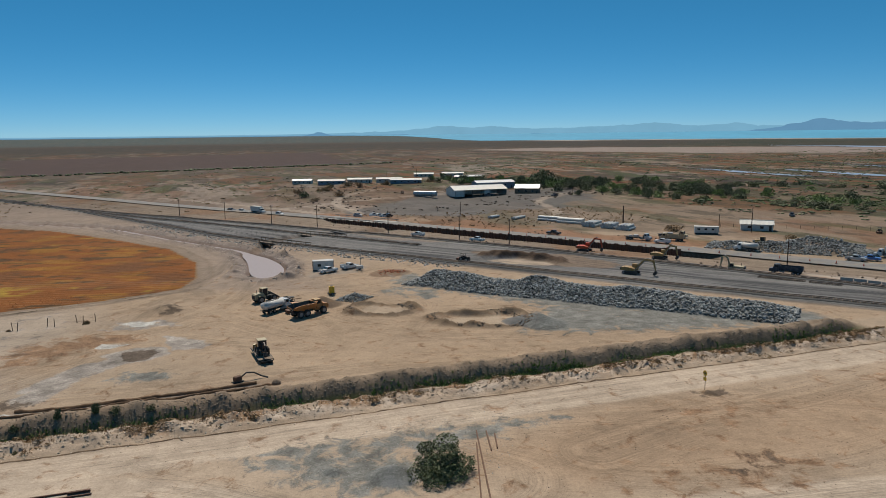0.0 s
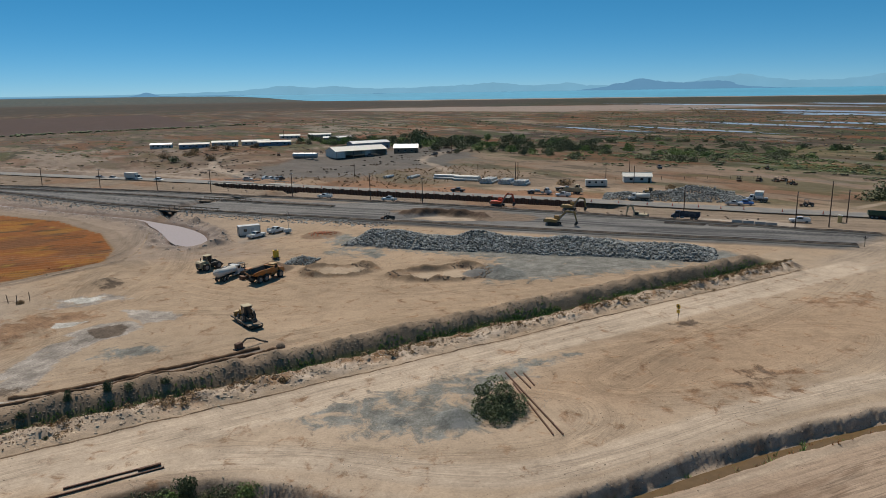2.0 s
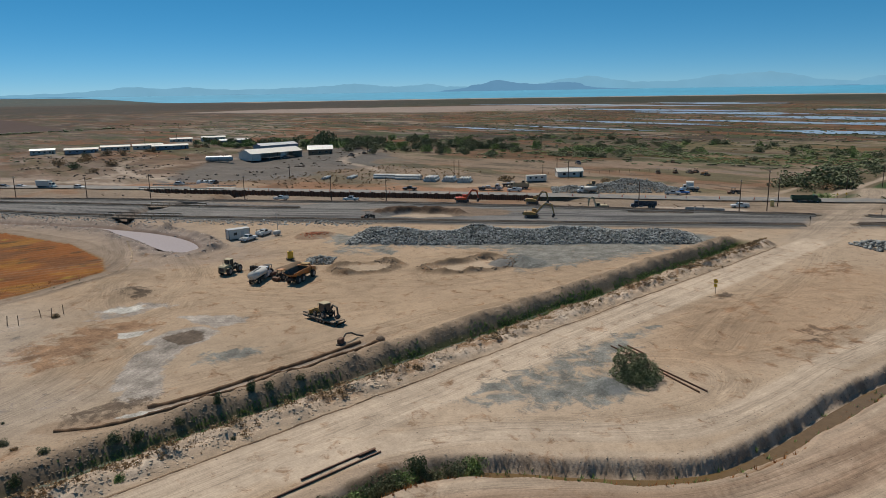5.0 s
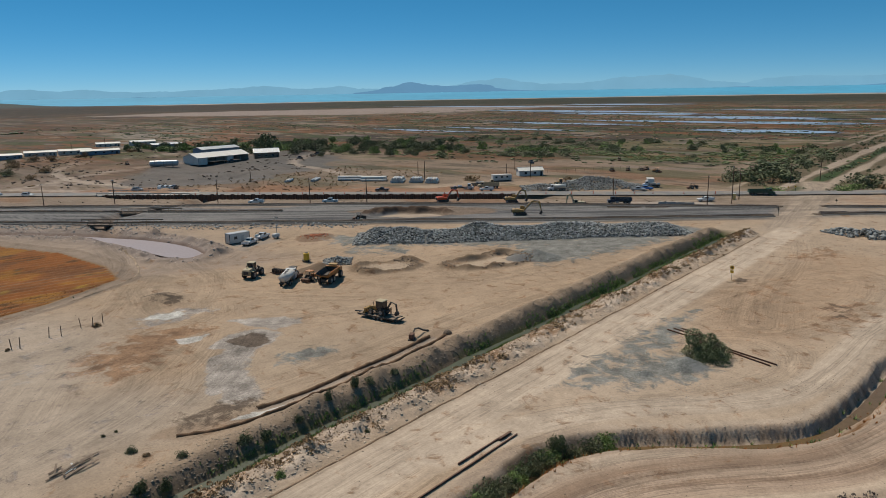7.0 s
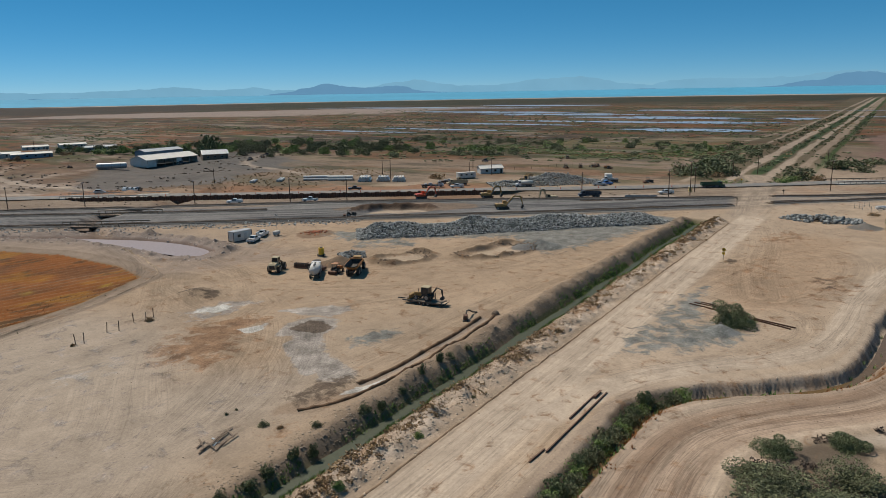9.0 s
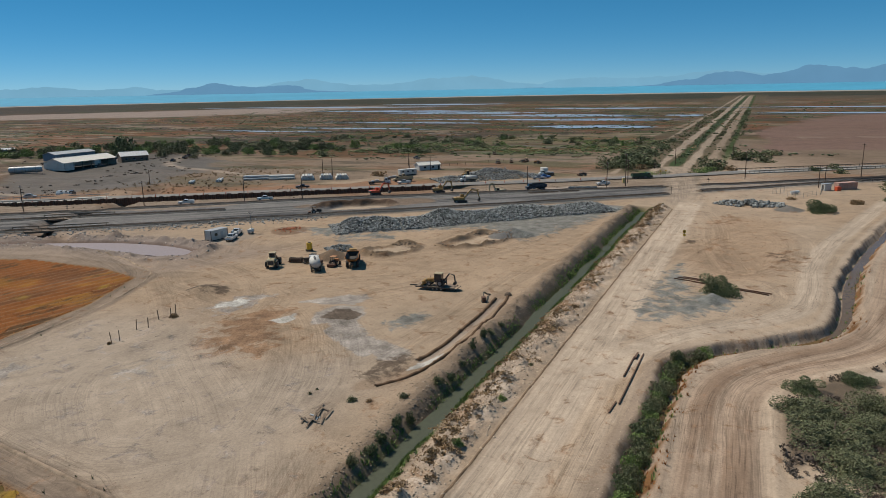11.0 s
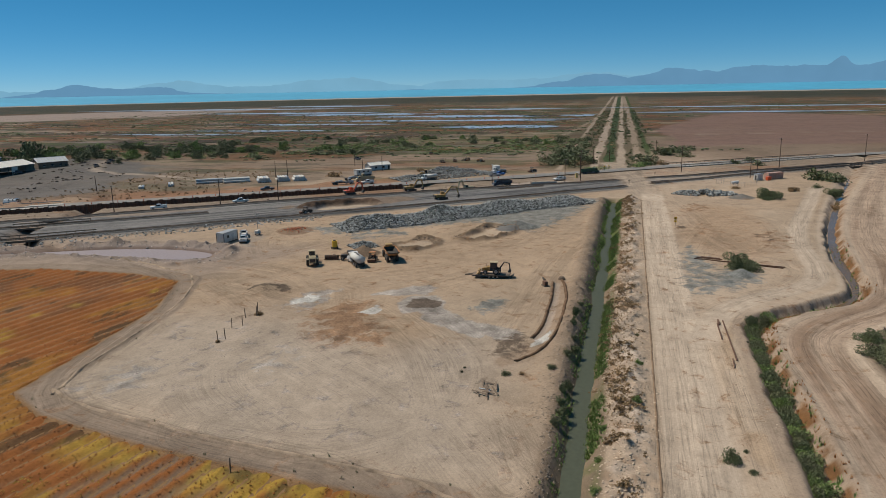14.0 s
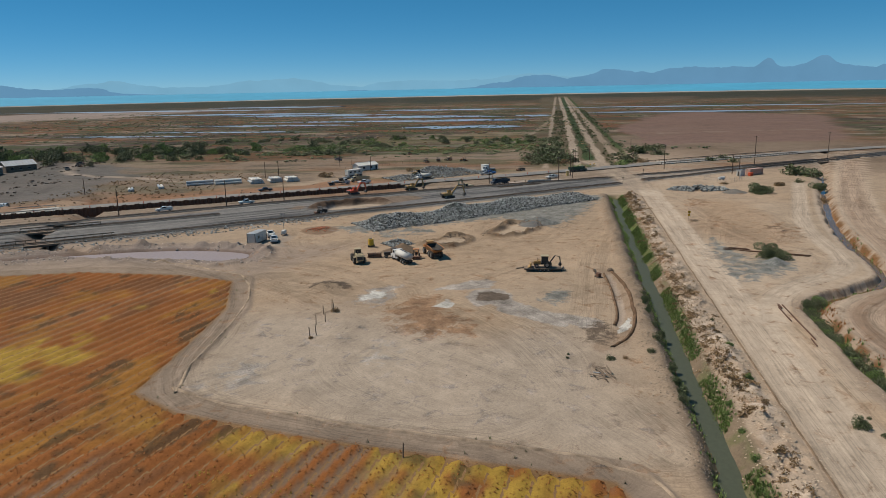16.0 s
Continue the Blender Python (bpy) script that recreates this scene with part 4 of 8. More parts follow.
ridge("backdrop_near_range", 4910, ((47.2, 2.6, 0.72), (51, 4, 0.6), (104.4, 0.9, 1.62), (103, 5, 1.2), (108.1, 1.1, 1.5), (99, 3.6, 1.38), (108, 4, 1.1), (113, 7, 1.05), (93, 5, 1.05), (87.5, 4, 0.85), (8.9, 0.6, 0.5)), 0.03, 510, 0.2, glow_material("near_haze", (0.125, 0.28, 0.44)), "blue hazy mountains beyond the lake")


# ---- making things ----
def mesh_object(name, bm, mat, parent=None):
    me = bpy.data.meshes.new(name)
    bm.to_mesh(me)
    bm.free()
    me.materials.append(mat)
    ob = new(name, me)
    ob.parent = parent
    return ob


def part(name, bm, mat, parent, label=""):
    return tagged(mesh_object(name, bm, mat, parent), label)


def box(bm, c, s, bevel=0.0, rz=0.0, ry=0.0, taper=1.0):
    """A box of size s about c; its top is drawn in by taper."""
    m = Matrix.Translation(c) @ Matrix.Rotation(radians(rz), 4, "Z") @ Matrix.Rotation(radians(ry), 4, "Y")
    g = bmesh.ops.create_cube(bm, size=1.0)["verts"]
    for v in g:
        k = taper if v.co.z > 0 else 1.0
        v.co = m @ Vector((v.co.x * s[0] * k, v.co.y * s[1] * k, v.co.z * s[2]))
    if bevel:
        es = list({e for v in g for e in v.link_edges})
        bmesh.ops.bevel(bm, geom=es, offset=bevel, segments=1, affect="EDGES")
    return bm


def rod(bm, a, b, r, seg=8, r2=None):
    """A round bar from a to b."""
    a, b = Vector(a), Vector(b)
    m = Matrix.Translation((a + b) / 2) @ (b - a).to_track_quat("Z", "Y").to_matrix().to_4x4()
    bmesh.ops.create_cone(bm, cap_ends=True, segments=seg, radius1=r, radius2=r if r2 is None else r2, depth=(b - a).length, matrix=m)
    return bm


def hull(bm, profile, y0, y1, inset=0.0):
    """A side profile (x, z) drawn out across y; inset narrows the upper points."""
    top = max(z for _, z in profile)
    low = min(z for _, z in profile)
    rows = []
    for y, sgn in ((y0, 1), (y1, -1)):
        rows.append([bm.verts.new((x, y + sgn * inset * (z - low) / (top - low), z)) for x, z in profile])
    n = len(profile)
    bm.faces.new(rows[0])
    bm.faces.new(rows[1][::-1])
    for k in range(n):
        bm.faces.new((rows[0][k], rows[1][k], rows[1][(k + 1) % n], rows[0][(k + 1) % n]))
    bmesh.ops.recalc_face_normals(bm, faces=bm.faces[:])
    return bm


def B(*boxes):
    bm = bmesh.new()
    for b in boxes:
        box(bm, *b)
    return bm


def thing(name, x, y, heading, label, category, group="", z=None):
    ob = new(name)
    ob.empty_display_size = 0.3
    ob.matrix_basis = pose(x, y, ground_z(x, y) if z is None else z, 0, 0, heading)
    return tagged(ob, label, category, group)


DUST = (0.36, 0.29, 0.22)
WHITE = material("white_vehicle_paint", (0.62, 0.62, 0.61), 0.35, scale=1.5, amount=0.08, coat=0.3, dirt=(0.58, 0.54, 0.48))
OFFWHITE = material("chalky_white_sheet", (0.52, 0.51, 0.48), 0.6, scale=0.8, amount=0.12, dirt=(0.50, 0.46, 0.40))
BLACK = material("black_paint", (0.02, 0.02, 0.022), 0.3, scale=1.5, amount=0.2, coat=0.3, dirt=(0.06, 0.05, 0.045))
YELLOW = material("faded_machine_yellow", (0.33, 0.195, 0.06), 0.5, scale=1.5, amount=0.15, dirt=(0.33, 0.24, 0.13))
PALE = material("sun_bleached_machine_cream", (0.36, 0.30, 0.18), 0.55, scale=1.5, amount=0.15, dirt=(0.35, 0.28, 0.2))
ORANGE = material("dusty_orange_paint", (0.42, 0.17, 0.045), 0.5, scale=1.5, amount=0.15, dirt=(0.32, 0.2, 0.12))
RED = material("red_orange_paint", (0.55, 0.085, 0.03), 0.45, scale=1.5, amount=0.15)
BLUE = material("blue_paint", (0.05, 0.16, 0.42), 0.4, scale=1.5, amount=0.15)
NAVY = material("dark_blue_paint", (0.025, 0.032, 0.05), 0.45, scale=1.5, amount=0.2, dirt=(0.14, 0.13, 0.12))
GREEN = material("dark_green_paint", (0.02, 0.06, 0.032), 0.45, scale=1.5, amount=0.2)
SILVER = material("silver_paint", (0.40, 0.41, 0.42), 0.35, metal=0.3, scale=1.5, amount=0.12)
RUBBER = material("tyre_rubber", (0.025, 0.024, 0.023), 0.9, scale=6, amount=0.25, dirt=(0.10, 0.08, 0.06))
GLASS = material("dark_window_glass", (0.02, 0.025, 0.03), 0.08, scale=1, amount=0.1)
STEEL = material("grey_steel", (0.24, 0.24, 0.24), 0.5, metal=0.5, scale=2, amount=0.25)
DARK = material("greasy_dark_steel", (0.045, 0.042, 0.04), 0.65, metal=0.2, scale=3, amount=0.3, dirt=(0.12, 0.095, 0.07))
RUST = material("rusted_steel", (0.125, 0.066, 0.042), 0.85, scale=3, amount=0.35, bump=0.01)
RAIL = material("rail_steel", (0.16, 0.125, 0.105), 0.5, metal=0.6, scale=3, amount=0.3)
WOOD = material("weathered_wood", (0.17, 0.125, 0.09), 0.9, scale=2, amount=0.35, bump=0.01, random_amount=0.15)
POLE = material("creosoted_pole", (0.085, 0.055, 0.04), 0.9, scale=2, amount=0.3)
ROOF_WHITE = material("white_roof_sheet", (0.60, 0.58, 0.53), 0.6, scale=0.5, amount=0.1)
CONCRETE = material("pale_concrete", (0.33, 0.315, 0.285), 0.9, scale=0.6, amount=0.18, bump=0.005)
GALV = material("galvanised_sheet", (0.40, 0.42, 0.44), 0.45, metal=0.4, scale=1.2, amount=0.2, dirt=(0.36, 0.33, 0.29))
TAN = material("tan_plastic", (0.55, 0.40, 0.16), 0.6, scale=2, amount=0.12)
PINK = material("faded_pink_container_paint", (0.42, 0.25, 0.20), 0.65, scale=0.8, amount=0.15, dirt=(0.45, 0.34, 0.28))
SIGN = material("yellow_sign_sheet", (0.62, 0.38, 0.03), 0.4, scale=3, amount=0.1)
LAMP = material("headlight_glass", (0.65, 0.65, 0.62), 0.15, scale=3, amount=0.1)
BRICK = material("broken_orange_rubble", (0.36, 0.12, 0.06), 0.9, scale=3, amount=0.3, random_amount=0.35)

wheel_meshes = {}


def wheel(parent, x, y, r, w):
    """A tyre with its rim, its axle across."""
    key = (r, w)
    if key not in wheel_meshes:
        t, d = bmesh.new(), bmesh.new()
        rod(t, (0, -w / 2, 0), (0, w / 2, 0), r, 18)
        bmesh.ops.bevel(t, geom=[e for e in t.edges if abs(e.verts[0].co.y - e.verts[1].co.y) < 1e-5 and len(e.link_faces) == 2], offset=0.12 * r, segments=1, affect="EDGES")
        rod(d, (0, -w / 2 - 0.015, 0), (0, w / 2 + 0.015, 0), r * 0.55, 12)
        rod(d, (0, -w / 2 - 0.05, 0), (0, w / 2 + 0.05, 0), r * 0.18, 8)
        pair = []
        for nm, bm, mt in (("wheel", t, RUBBER), ("rim", d, STEEL)):
            me = bpy.data.meshes.new(nm)
            bm.to_mesh(me)
            bm.free()
            me.materials.append(mt)
            pair.append(me)
        wheel_meshes[key] = pair
    tyre, rim = (new(nm, me) for nm, me in zip(("wheel", "rim"), wheel_meshes[key]))
    tyre.parent, rim.parent = parent, tyre
    tyre.location = (x, y, r)
    return tyre


# ---- road vehicles: x is forward, the origin on the ground under the middle ----
def pickup(x, y, h, paint, label, group="", utility=False):
    o = thing("pickup_truck", x, y, h, label, "pickup truck", group)
    bm = hull(bmesh.new(), [(2.85, 0.45), (2.9, 0.95), (2.75, 1.1), (1.3, 1.2), (-2.85, 1.15), (-2.9, 0.5)], -0.98, 0.98)
    part("body", bm, paint, o)
    bm = hull(bmesh.new(), [(1.25, 1.18), (0.55, 1.86), (-0.75, 1.9), (-0.95, 1.18)], -0.9, 0.9, 0.16)
    cab = part("cab", bm, paint, o)
    bm = bmesh.new()
    hull(bm, [(1.22, 1.25), (0.63, 1.82), (0.56, 1.80), (1.10, 1.24)], -0.76, 0.76, 0.1)
    part("windscreen", bm, GLASS, cab, "dark glass windscreen")
    for sgn in (-1, 1):
        part("side_window", hull(bmesh.new(), [(0.95, 1.27), (0.5, 1.76), (-0.65, 1.78), (-0.8, 1.27)], sgn * 0.80, sgn * 0.885), GLASS, cab)
    part("rear_window", B(((-0.9, 0, 1.55), (0.05, 1.2, 0.4), 0, 0, 15)), GLASS, cab)
    if utility:
        part("utility_bed", B(((-1.95, 0.86, 1.25), (1.9, 0.34, 0.75), 0.03), ((-1.95, -0.86, 1.25), (1.9, 0.34, 0.75), 0.03)), paint, o)
        part("rack", B(((-2.7, 0.75, 1.7), (0.06, 0.06, 1.1)), ((-2.7, -0.75, 1.7), (0.06, 0.06, 1.1)), ((-2.7, 0, 2.25), (0.06, 1.5, 0.06))), DARK, o)
    else:
        # dark sheet on the solid body stands for the bed's shaded hollow
        part("bed_sheet", B(((-1.9, 0, 1.12), (1.75, 1.6, 0.09))), DARK, o, "thin dark sheet standing for the open cargo bed")
    part("front_bumper", B(((2.93, 0, 0.6), (0.14, 1.9, 0.24), 0.03)), STEEL, o)
    part("rear_bumper", B(((-2.95, 0, 0.6), (0.14, 1.8, 0.2), 0.03)), STEEL, o)
    part("grille", B(((2.9, 0, 0.86), (0.05, 1.1, 0.24))), DARK, o)
    for sgn in (-1, 1):
        part("headlight", B(((2.86, sgn * 0.75, 0.9), (0.1, 0.32, 0.2), 0.02)), LAMP, o)
        for wx in (1.85, -1.85):
            wheel(o, wx, sgn * 0.86, 0.4, 0.28)
    return o


def car(x, y, h, paint, label, group="", tall=0.0):
    o = thing("car", x, y, h, label, "car", group)
    part("body", hull(bmesh.new(), [(2.35, 0.35), (2.4, 0.75), (1.2, 0.98 + tall * 0.3), (-2.3, 0.98 + tall * 0.3), (-2.4, 0.4)], -0.92, 0.92), paint, o)
    cab = part("cab", hull(bmesh.new(), [(1.1, 0.96 + tall * 0.3), (0.45, 1.45 + tall), (-1.3 - tall, 1.45 + tall), (-2.1, 0.96 + tall * 0.3)], -0.84, 0.84, 0.14), paint, o)
    part("windscreen", hull(bmesh.new(), [(1.08, 1.03 + tall * 0.3), (0.52, 1.42 + tall), (0.45, 1.40 + tall), (0.95, 1.02 + tall * 0.3)], -0.7, 0.7, 0.08), GLASS, cab)
    for sgn in (-1, 1):
        part("side_window", hull(bmesh.new(), [(0.8, 1.05 + tall * 0.3), (0.4, 1.38 + tall), (-1.2 - tall, 1.38 + tall), (-1.7, 1.05 + tall * 0.3)], sgn * 0.74, sgn * 0.83), GLASS, cab)
        part("headlight", B(((2.36, sgn * 0.66, 0.7), (0.08, 0.34, 0.14), 0.02)), LAMP, o)
        for wx in (1.45, -1.45):
            wheel(o, wx, sgn * 0.82, 0.34, 0.24)
    part("bumper", B(((2.4, 0, 0.45), (0.1, 1.7, 0.16), 0.02)), DARK, o)
    return o


def lorry(name, x, y, h, paint, label, category, load, group="", length=8.5):
    """A heavy truck: frame, cab, axles; load says what it carries."""
    o = thing(name, x, y, h, label, category, group)
    f = length / 2
    part("chassis", B(((0, 0, 0.85), (length - 0.6, 0.9, 0.28), 0.03)), DARK, o)
    cab = part("cab", hull(bmesh.new(), [(f, 0.6), (f, 1.35), (f - 0.95, 1.6), (f - 1.25, 2.65), (f - 2.4, 2.7), (f - 2.4, 0.6)], -1.15, 1.15, 0.08), paint, o)
    part("windscreen", hull(bmesh.new(), [(f - 0.93, 1.7), (f - 1.2, 2.55), (f - 1.26, 2.55), (f - 1.0, 1.66)], -0.95, 0.95), GLASS, cab)
    for sgn in (-1, 1):
        part("side_window", B(((f - 1.8, sgn * 1.1, 2.15), (0.8, 0.06, 0.6))), GLASS, cab)
        part("headlight", B(((f, sgn * 0.85, 1.0), (0.08, 0.34, 0.22), 0.02)), LAMP, cab)
        part("fuel_tank", rod(bmesh.new(), (f - 3.9, sgn * 0.95, 0.75), (f - 2.7, sgn * 0.95, 0.75), 0.3, 10), STEEL, o)
        for wx in (f - 1.1, -f + 2.3, -f + 1.05):
            wheel(o, wx, sgn * 0.98, 0.52, 0.36)
    part("bumper", B(((f + 0.05, 0, 0.7), (0.2, 2.3, 0.3), 0.03)), STEEL, o)
    b0, b1 = -f, f - 2.6
    mid, ln = (b0 + b1) / 2, b1 - b0
    if load == "box":
        part("cargo_box", B(((mid, 0, 2.35), (ln, 2.45, 2.6), 0.04)), OFFWHITE, o, "plain white cargo box")
        part("rear_door", B(((b0 - 0.02, 0, 2.3), (0.05, 2.2, 2.3))), GALV, o)
    elif load == "tank":
        bm = bmesh.new()
        rod(bm, (b0, 0, 0), (b1, 0, 0), 1.0, 20)
        bmesh.ops.bevel(bm, geom=[e for e in bm.edges if abs(e.verts[0].co.x - e.verts[1].co.x) < 1e-4 and len(e.link_faces) == 2], offset=0.1, segments=2, affect="EDGES")
        bmesh.ops.scale(bm, vec=(1, 1.2, 0.88), verts=bm.verts[:])
        bmesh.ops.translate(bm, vec=(0, 0, 1.98), verts=bm.verts[:])
        for fc in bm.faces:
            fc.smooth = True
        tank = part("tank", bm, OFFWHITE, o, "white oval water tank")
        part("hatch", rod(bmesh.new(), (mid, 0, 2.8), (mid, 0, 3.0), 0.3, 12), STEEL, tank)
        part("catwalk", B(((mid, 0, 2.9), (ln * 0.7, 0.4, 0.05))), DARK, tank)
        part("spray_bar", rod(bmesh.new(), (b0 - 0.15, -1.1, 0.9), (b0 - 0.15, 1.1, 0.9), 0.07), DARK, o)
    elif load == "tip":
        bm = bmesh.new()
        box(bm, (mid, 0, 1.2), (ln, 2.3, 0.1))
        for sgn in (-1, 1):
            box(bm, (mid, sgn * 1.17, 1.75), (ln, 0.08, 1.2))
            for k in range(5):
                box(bm, (b0 + 0.4 + k * (ln - 0.8) / 4, sgn * 1.24, 1.7), (0.12, 0.08, 1.1))
        box(bm, (b1, 0, 1.85), (0.1, 2.3, 1.5))
        box(bm, (b0, 0, 1.65), (0.1, 2.3, 0.95))
        part("tipper_body", bm, paint, o)
    else:
        part("flatbed", B(((mid, 0, 1.2), (ln, 2.4, 0.14), 0.02), ((b1 - 0.1, 0, 1.7), (0.1, 2.4, 0.9))), DARK, o)
        part("deck_load", B(((mid + 0.5, 0.2, 1.6), (1.8, 1.4, 0.66), 0.06), ((mid - 1.5, -0.3, 1.5), (1.2, 1.1, 0.5), 0.05)), GALV, o)
    return o


# ---- machines ----
def excavator(x, y, h, paint, label, swing=0.0, reach=1.0, z=None):
    o = thing("excavator", x, y, h, label, "excavator", z=z)
    for sgn in (-1, 1):
        bm = hull(bmesh.new(), [(-2.0, 0.1), (-2.25, 0.5), (-2.0, 0.9), (2.0, 0.9), (2.25, 0.5), (2.0, 0.1), (1.7, 0.0), (-1.7, 0.0)], sgn * 0.95, sgn * 1.55)
        tr = part("crawler_track", bm, DARK, o, "dusty steel crawler track")
        part("drive_sprocket", rod(bmesh.new(), (-1.8, sgn * 1.5, 0.48), (-1.8, sgn * 1.6, 0.48), 0.36, 10), STEEL, tr)
    part("turntable", rod(bmesh.new(), (0, 0, 0.8), (0, 0, 1.1), 0.9, 14), DARK, o)
    bm = hull(bmesh.new(), [(1.3, 1.1), (1.3, 1.75), (-0.6, 2.05), (-2.4, 2.0), (-2.6, 1.7), (-2.6, 1.1)], -1.35, 1.35)
    me = bpy.data.meshes.new("house")
    bm.to_mesh(me)
    bm.free()
    me.materials.append(paint)
    house = new("house", me)
    house.parent = o
    house.matrix_basis = pose(0, 0, 0, 0, 0, swing)
    cabp = part("cab", hull(bmesh.new(), [(1.75, 1.15), (1.85, 1.9), (1.45, 2.85), (0.2, 2.9), (0.1, 1.15)], 0.35, 1.3), paint, house)
    cabp.parent = house
    part("cab_window", B(((1.68, 0.82, 2.2), (0.06, 0.8, 1.0), 0, 0, -14), ((0.85, 1.3, 2.2), (1.0, 0.05, 0.9))), GLASS, house)
    part("counterweight", B(((-2.65, 0, 1.5), (0.5, 2.5, 0.85), 0.15)), DARK, house)
    part("exhaust", rod(bmesh.new(), (-1.6, -0.7, 2.0), (-1.6, -0.7, 2.7), 0.07), DARK, house)
    k = reach
    a, b, c = Vector((1.2, -0.3, 1.6)), Vector((1.2 + 3.0 * k, -0.3, 4.6)), Vector((1.2 + 5.2 * k, -0.3, 4.2))
    d = Vector((1.2 + 5.9 * k, -0.3, 1.4))
    bm = hull(bmesh.new(), [(a.x, a.z - 0.25), (b.x - 0.3, b.z - 0.45), (b.x + 0.5, b.z - 0.35), (c.x, c.z - 0.2), (c.x, c.z + 0.15), (b.x, b.z + 0.2), (b.x - 0.5, b.z), (a.x, a.z + 0.3)], -0.52, -0.08)
    boom = part("boom", bm, paint, house)
    part("stick", hull(bmesh.new(), [(c.x - 0.5, c.z + 0.35), (c.x + 0.2, c.z + 0.3), (d.x + 0.15, d.z), (d.x - 0.15, d.z)], -0.46, -0.14), paint, house)
    part("bucket", hull(bmesh.new(), [(d.x + 0.2, d.z + 0.1), (d.x + 0.35, d.z - 0.6), (d.x - 0.1, d.z - 1.15), (d.x - 0.75, d.z - 1.0), (d.x - 0.55, d.z - 0.45), (d.x - 0.25, d.z + 0.1)], -0.85, 0.25), DARK, house, "worn steel digging bucket")
    part("boom_cylinder", rod(bmesh.new(), (a.x + 0.3, -0.62, a.z - 0.2), (b.x - 0.2, -0.62, b.z - 0.5), 0.1), STEEL, boom)
    part("stick_cylinder", rod(bmesh.new(), (b.x, -0.3, b.z + 0.35), (c.x - 0.4, -0.3, c.z + 0.5), 0.1), STEEL, boom)
    return o


def wheel_loader(x, y, h, paint, label, bucket=True):
    o = thing("wheel_loader", x, y, h, label, "wheel loader")
    part("rear_frame", hull(bmesh.new(), [(-3.3, 0.9), (-3.35, 2.0), (-3.1, 2.3), (-1.1, 2.45), (-0.3, 1.4), (-0.3, 0.8)], -0.85, 0.85), paint, o)
    part("radiator_grille", B(((-3.36, 0, 1.55), (0.06, 1.3, 0.9))), DARK, o)
    part("front_frame", B(((1.3, 0, 1.15), (2.6, 1.0, 0.8), 0.08)), DARK, o)
    cab = part("cab", B(((-0.5, 0, 2.55), (1.5, 1.5, 1.7), 0.08, 0, 0, 0.9)), GLASS, o, "glazed operator cab")
    part("cab_roof", B(((-0.5, 0, 3.45), (1.7, 1.65, 0.14), 0.04)), paint, cab)
    for sgn in (-1, 1):
        part("cab_post", B(((0.18, sgn * 0.7, 2.55), (0.1, 0.1, 1.75)), ((-1.15, sgn * 0.7, 2.55), (0.1, 0.1, 1.75))), paint, cab)
        part("lift_arm", hull(bmesh.new(), [(0.9, 2.2), (1.1, 2.4), (2.4, 1.6), (3.6, 0.7), (3.4, 0.4), (2.2, 1.1)], sgn * 0.45, sgn * 0.65), DARK, o)
        part("mudguard", B(((-1.9, sgn * 1.1, 1.75), (1.7, 0.65, 0.08), 0.02)), paint, o)
        for wx in (-1.9, 1.6):
            wheel(o, wx, sgn * 1.15, 0.92, 0.66)
    part("exhaust", rod(bmesh.new(), (-2.2, 0.3, 2.3), (-2.2, 0.3, 3.1), 0.08), DARK, o)
    if bucket:
        part("bucket", hull(bmesh.new(), [(3.5, 0.2), (4.5, 0.1), (3.95, 0.45), (3.75, 0.95), (4.0, 1.35), (3.5, 1.25), (3.35, 0.7)], -1.45, 1.45), DARK, o)
    return o


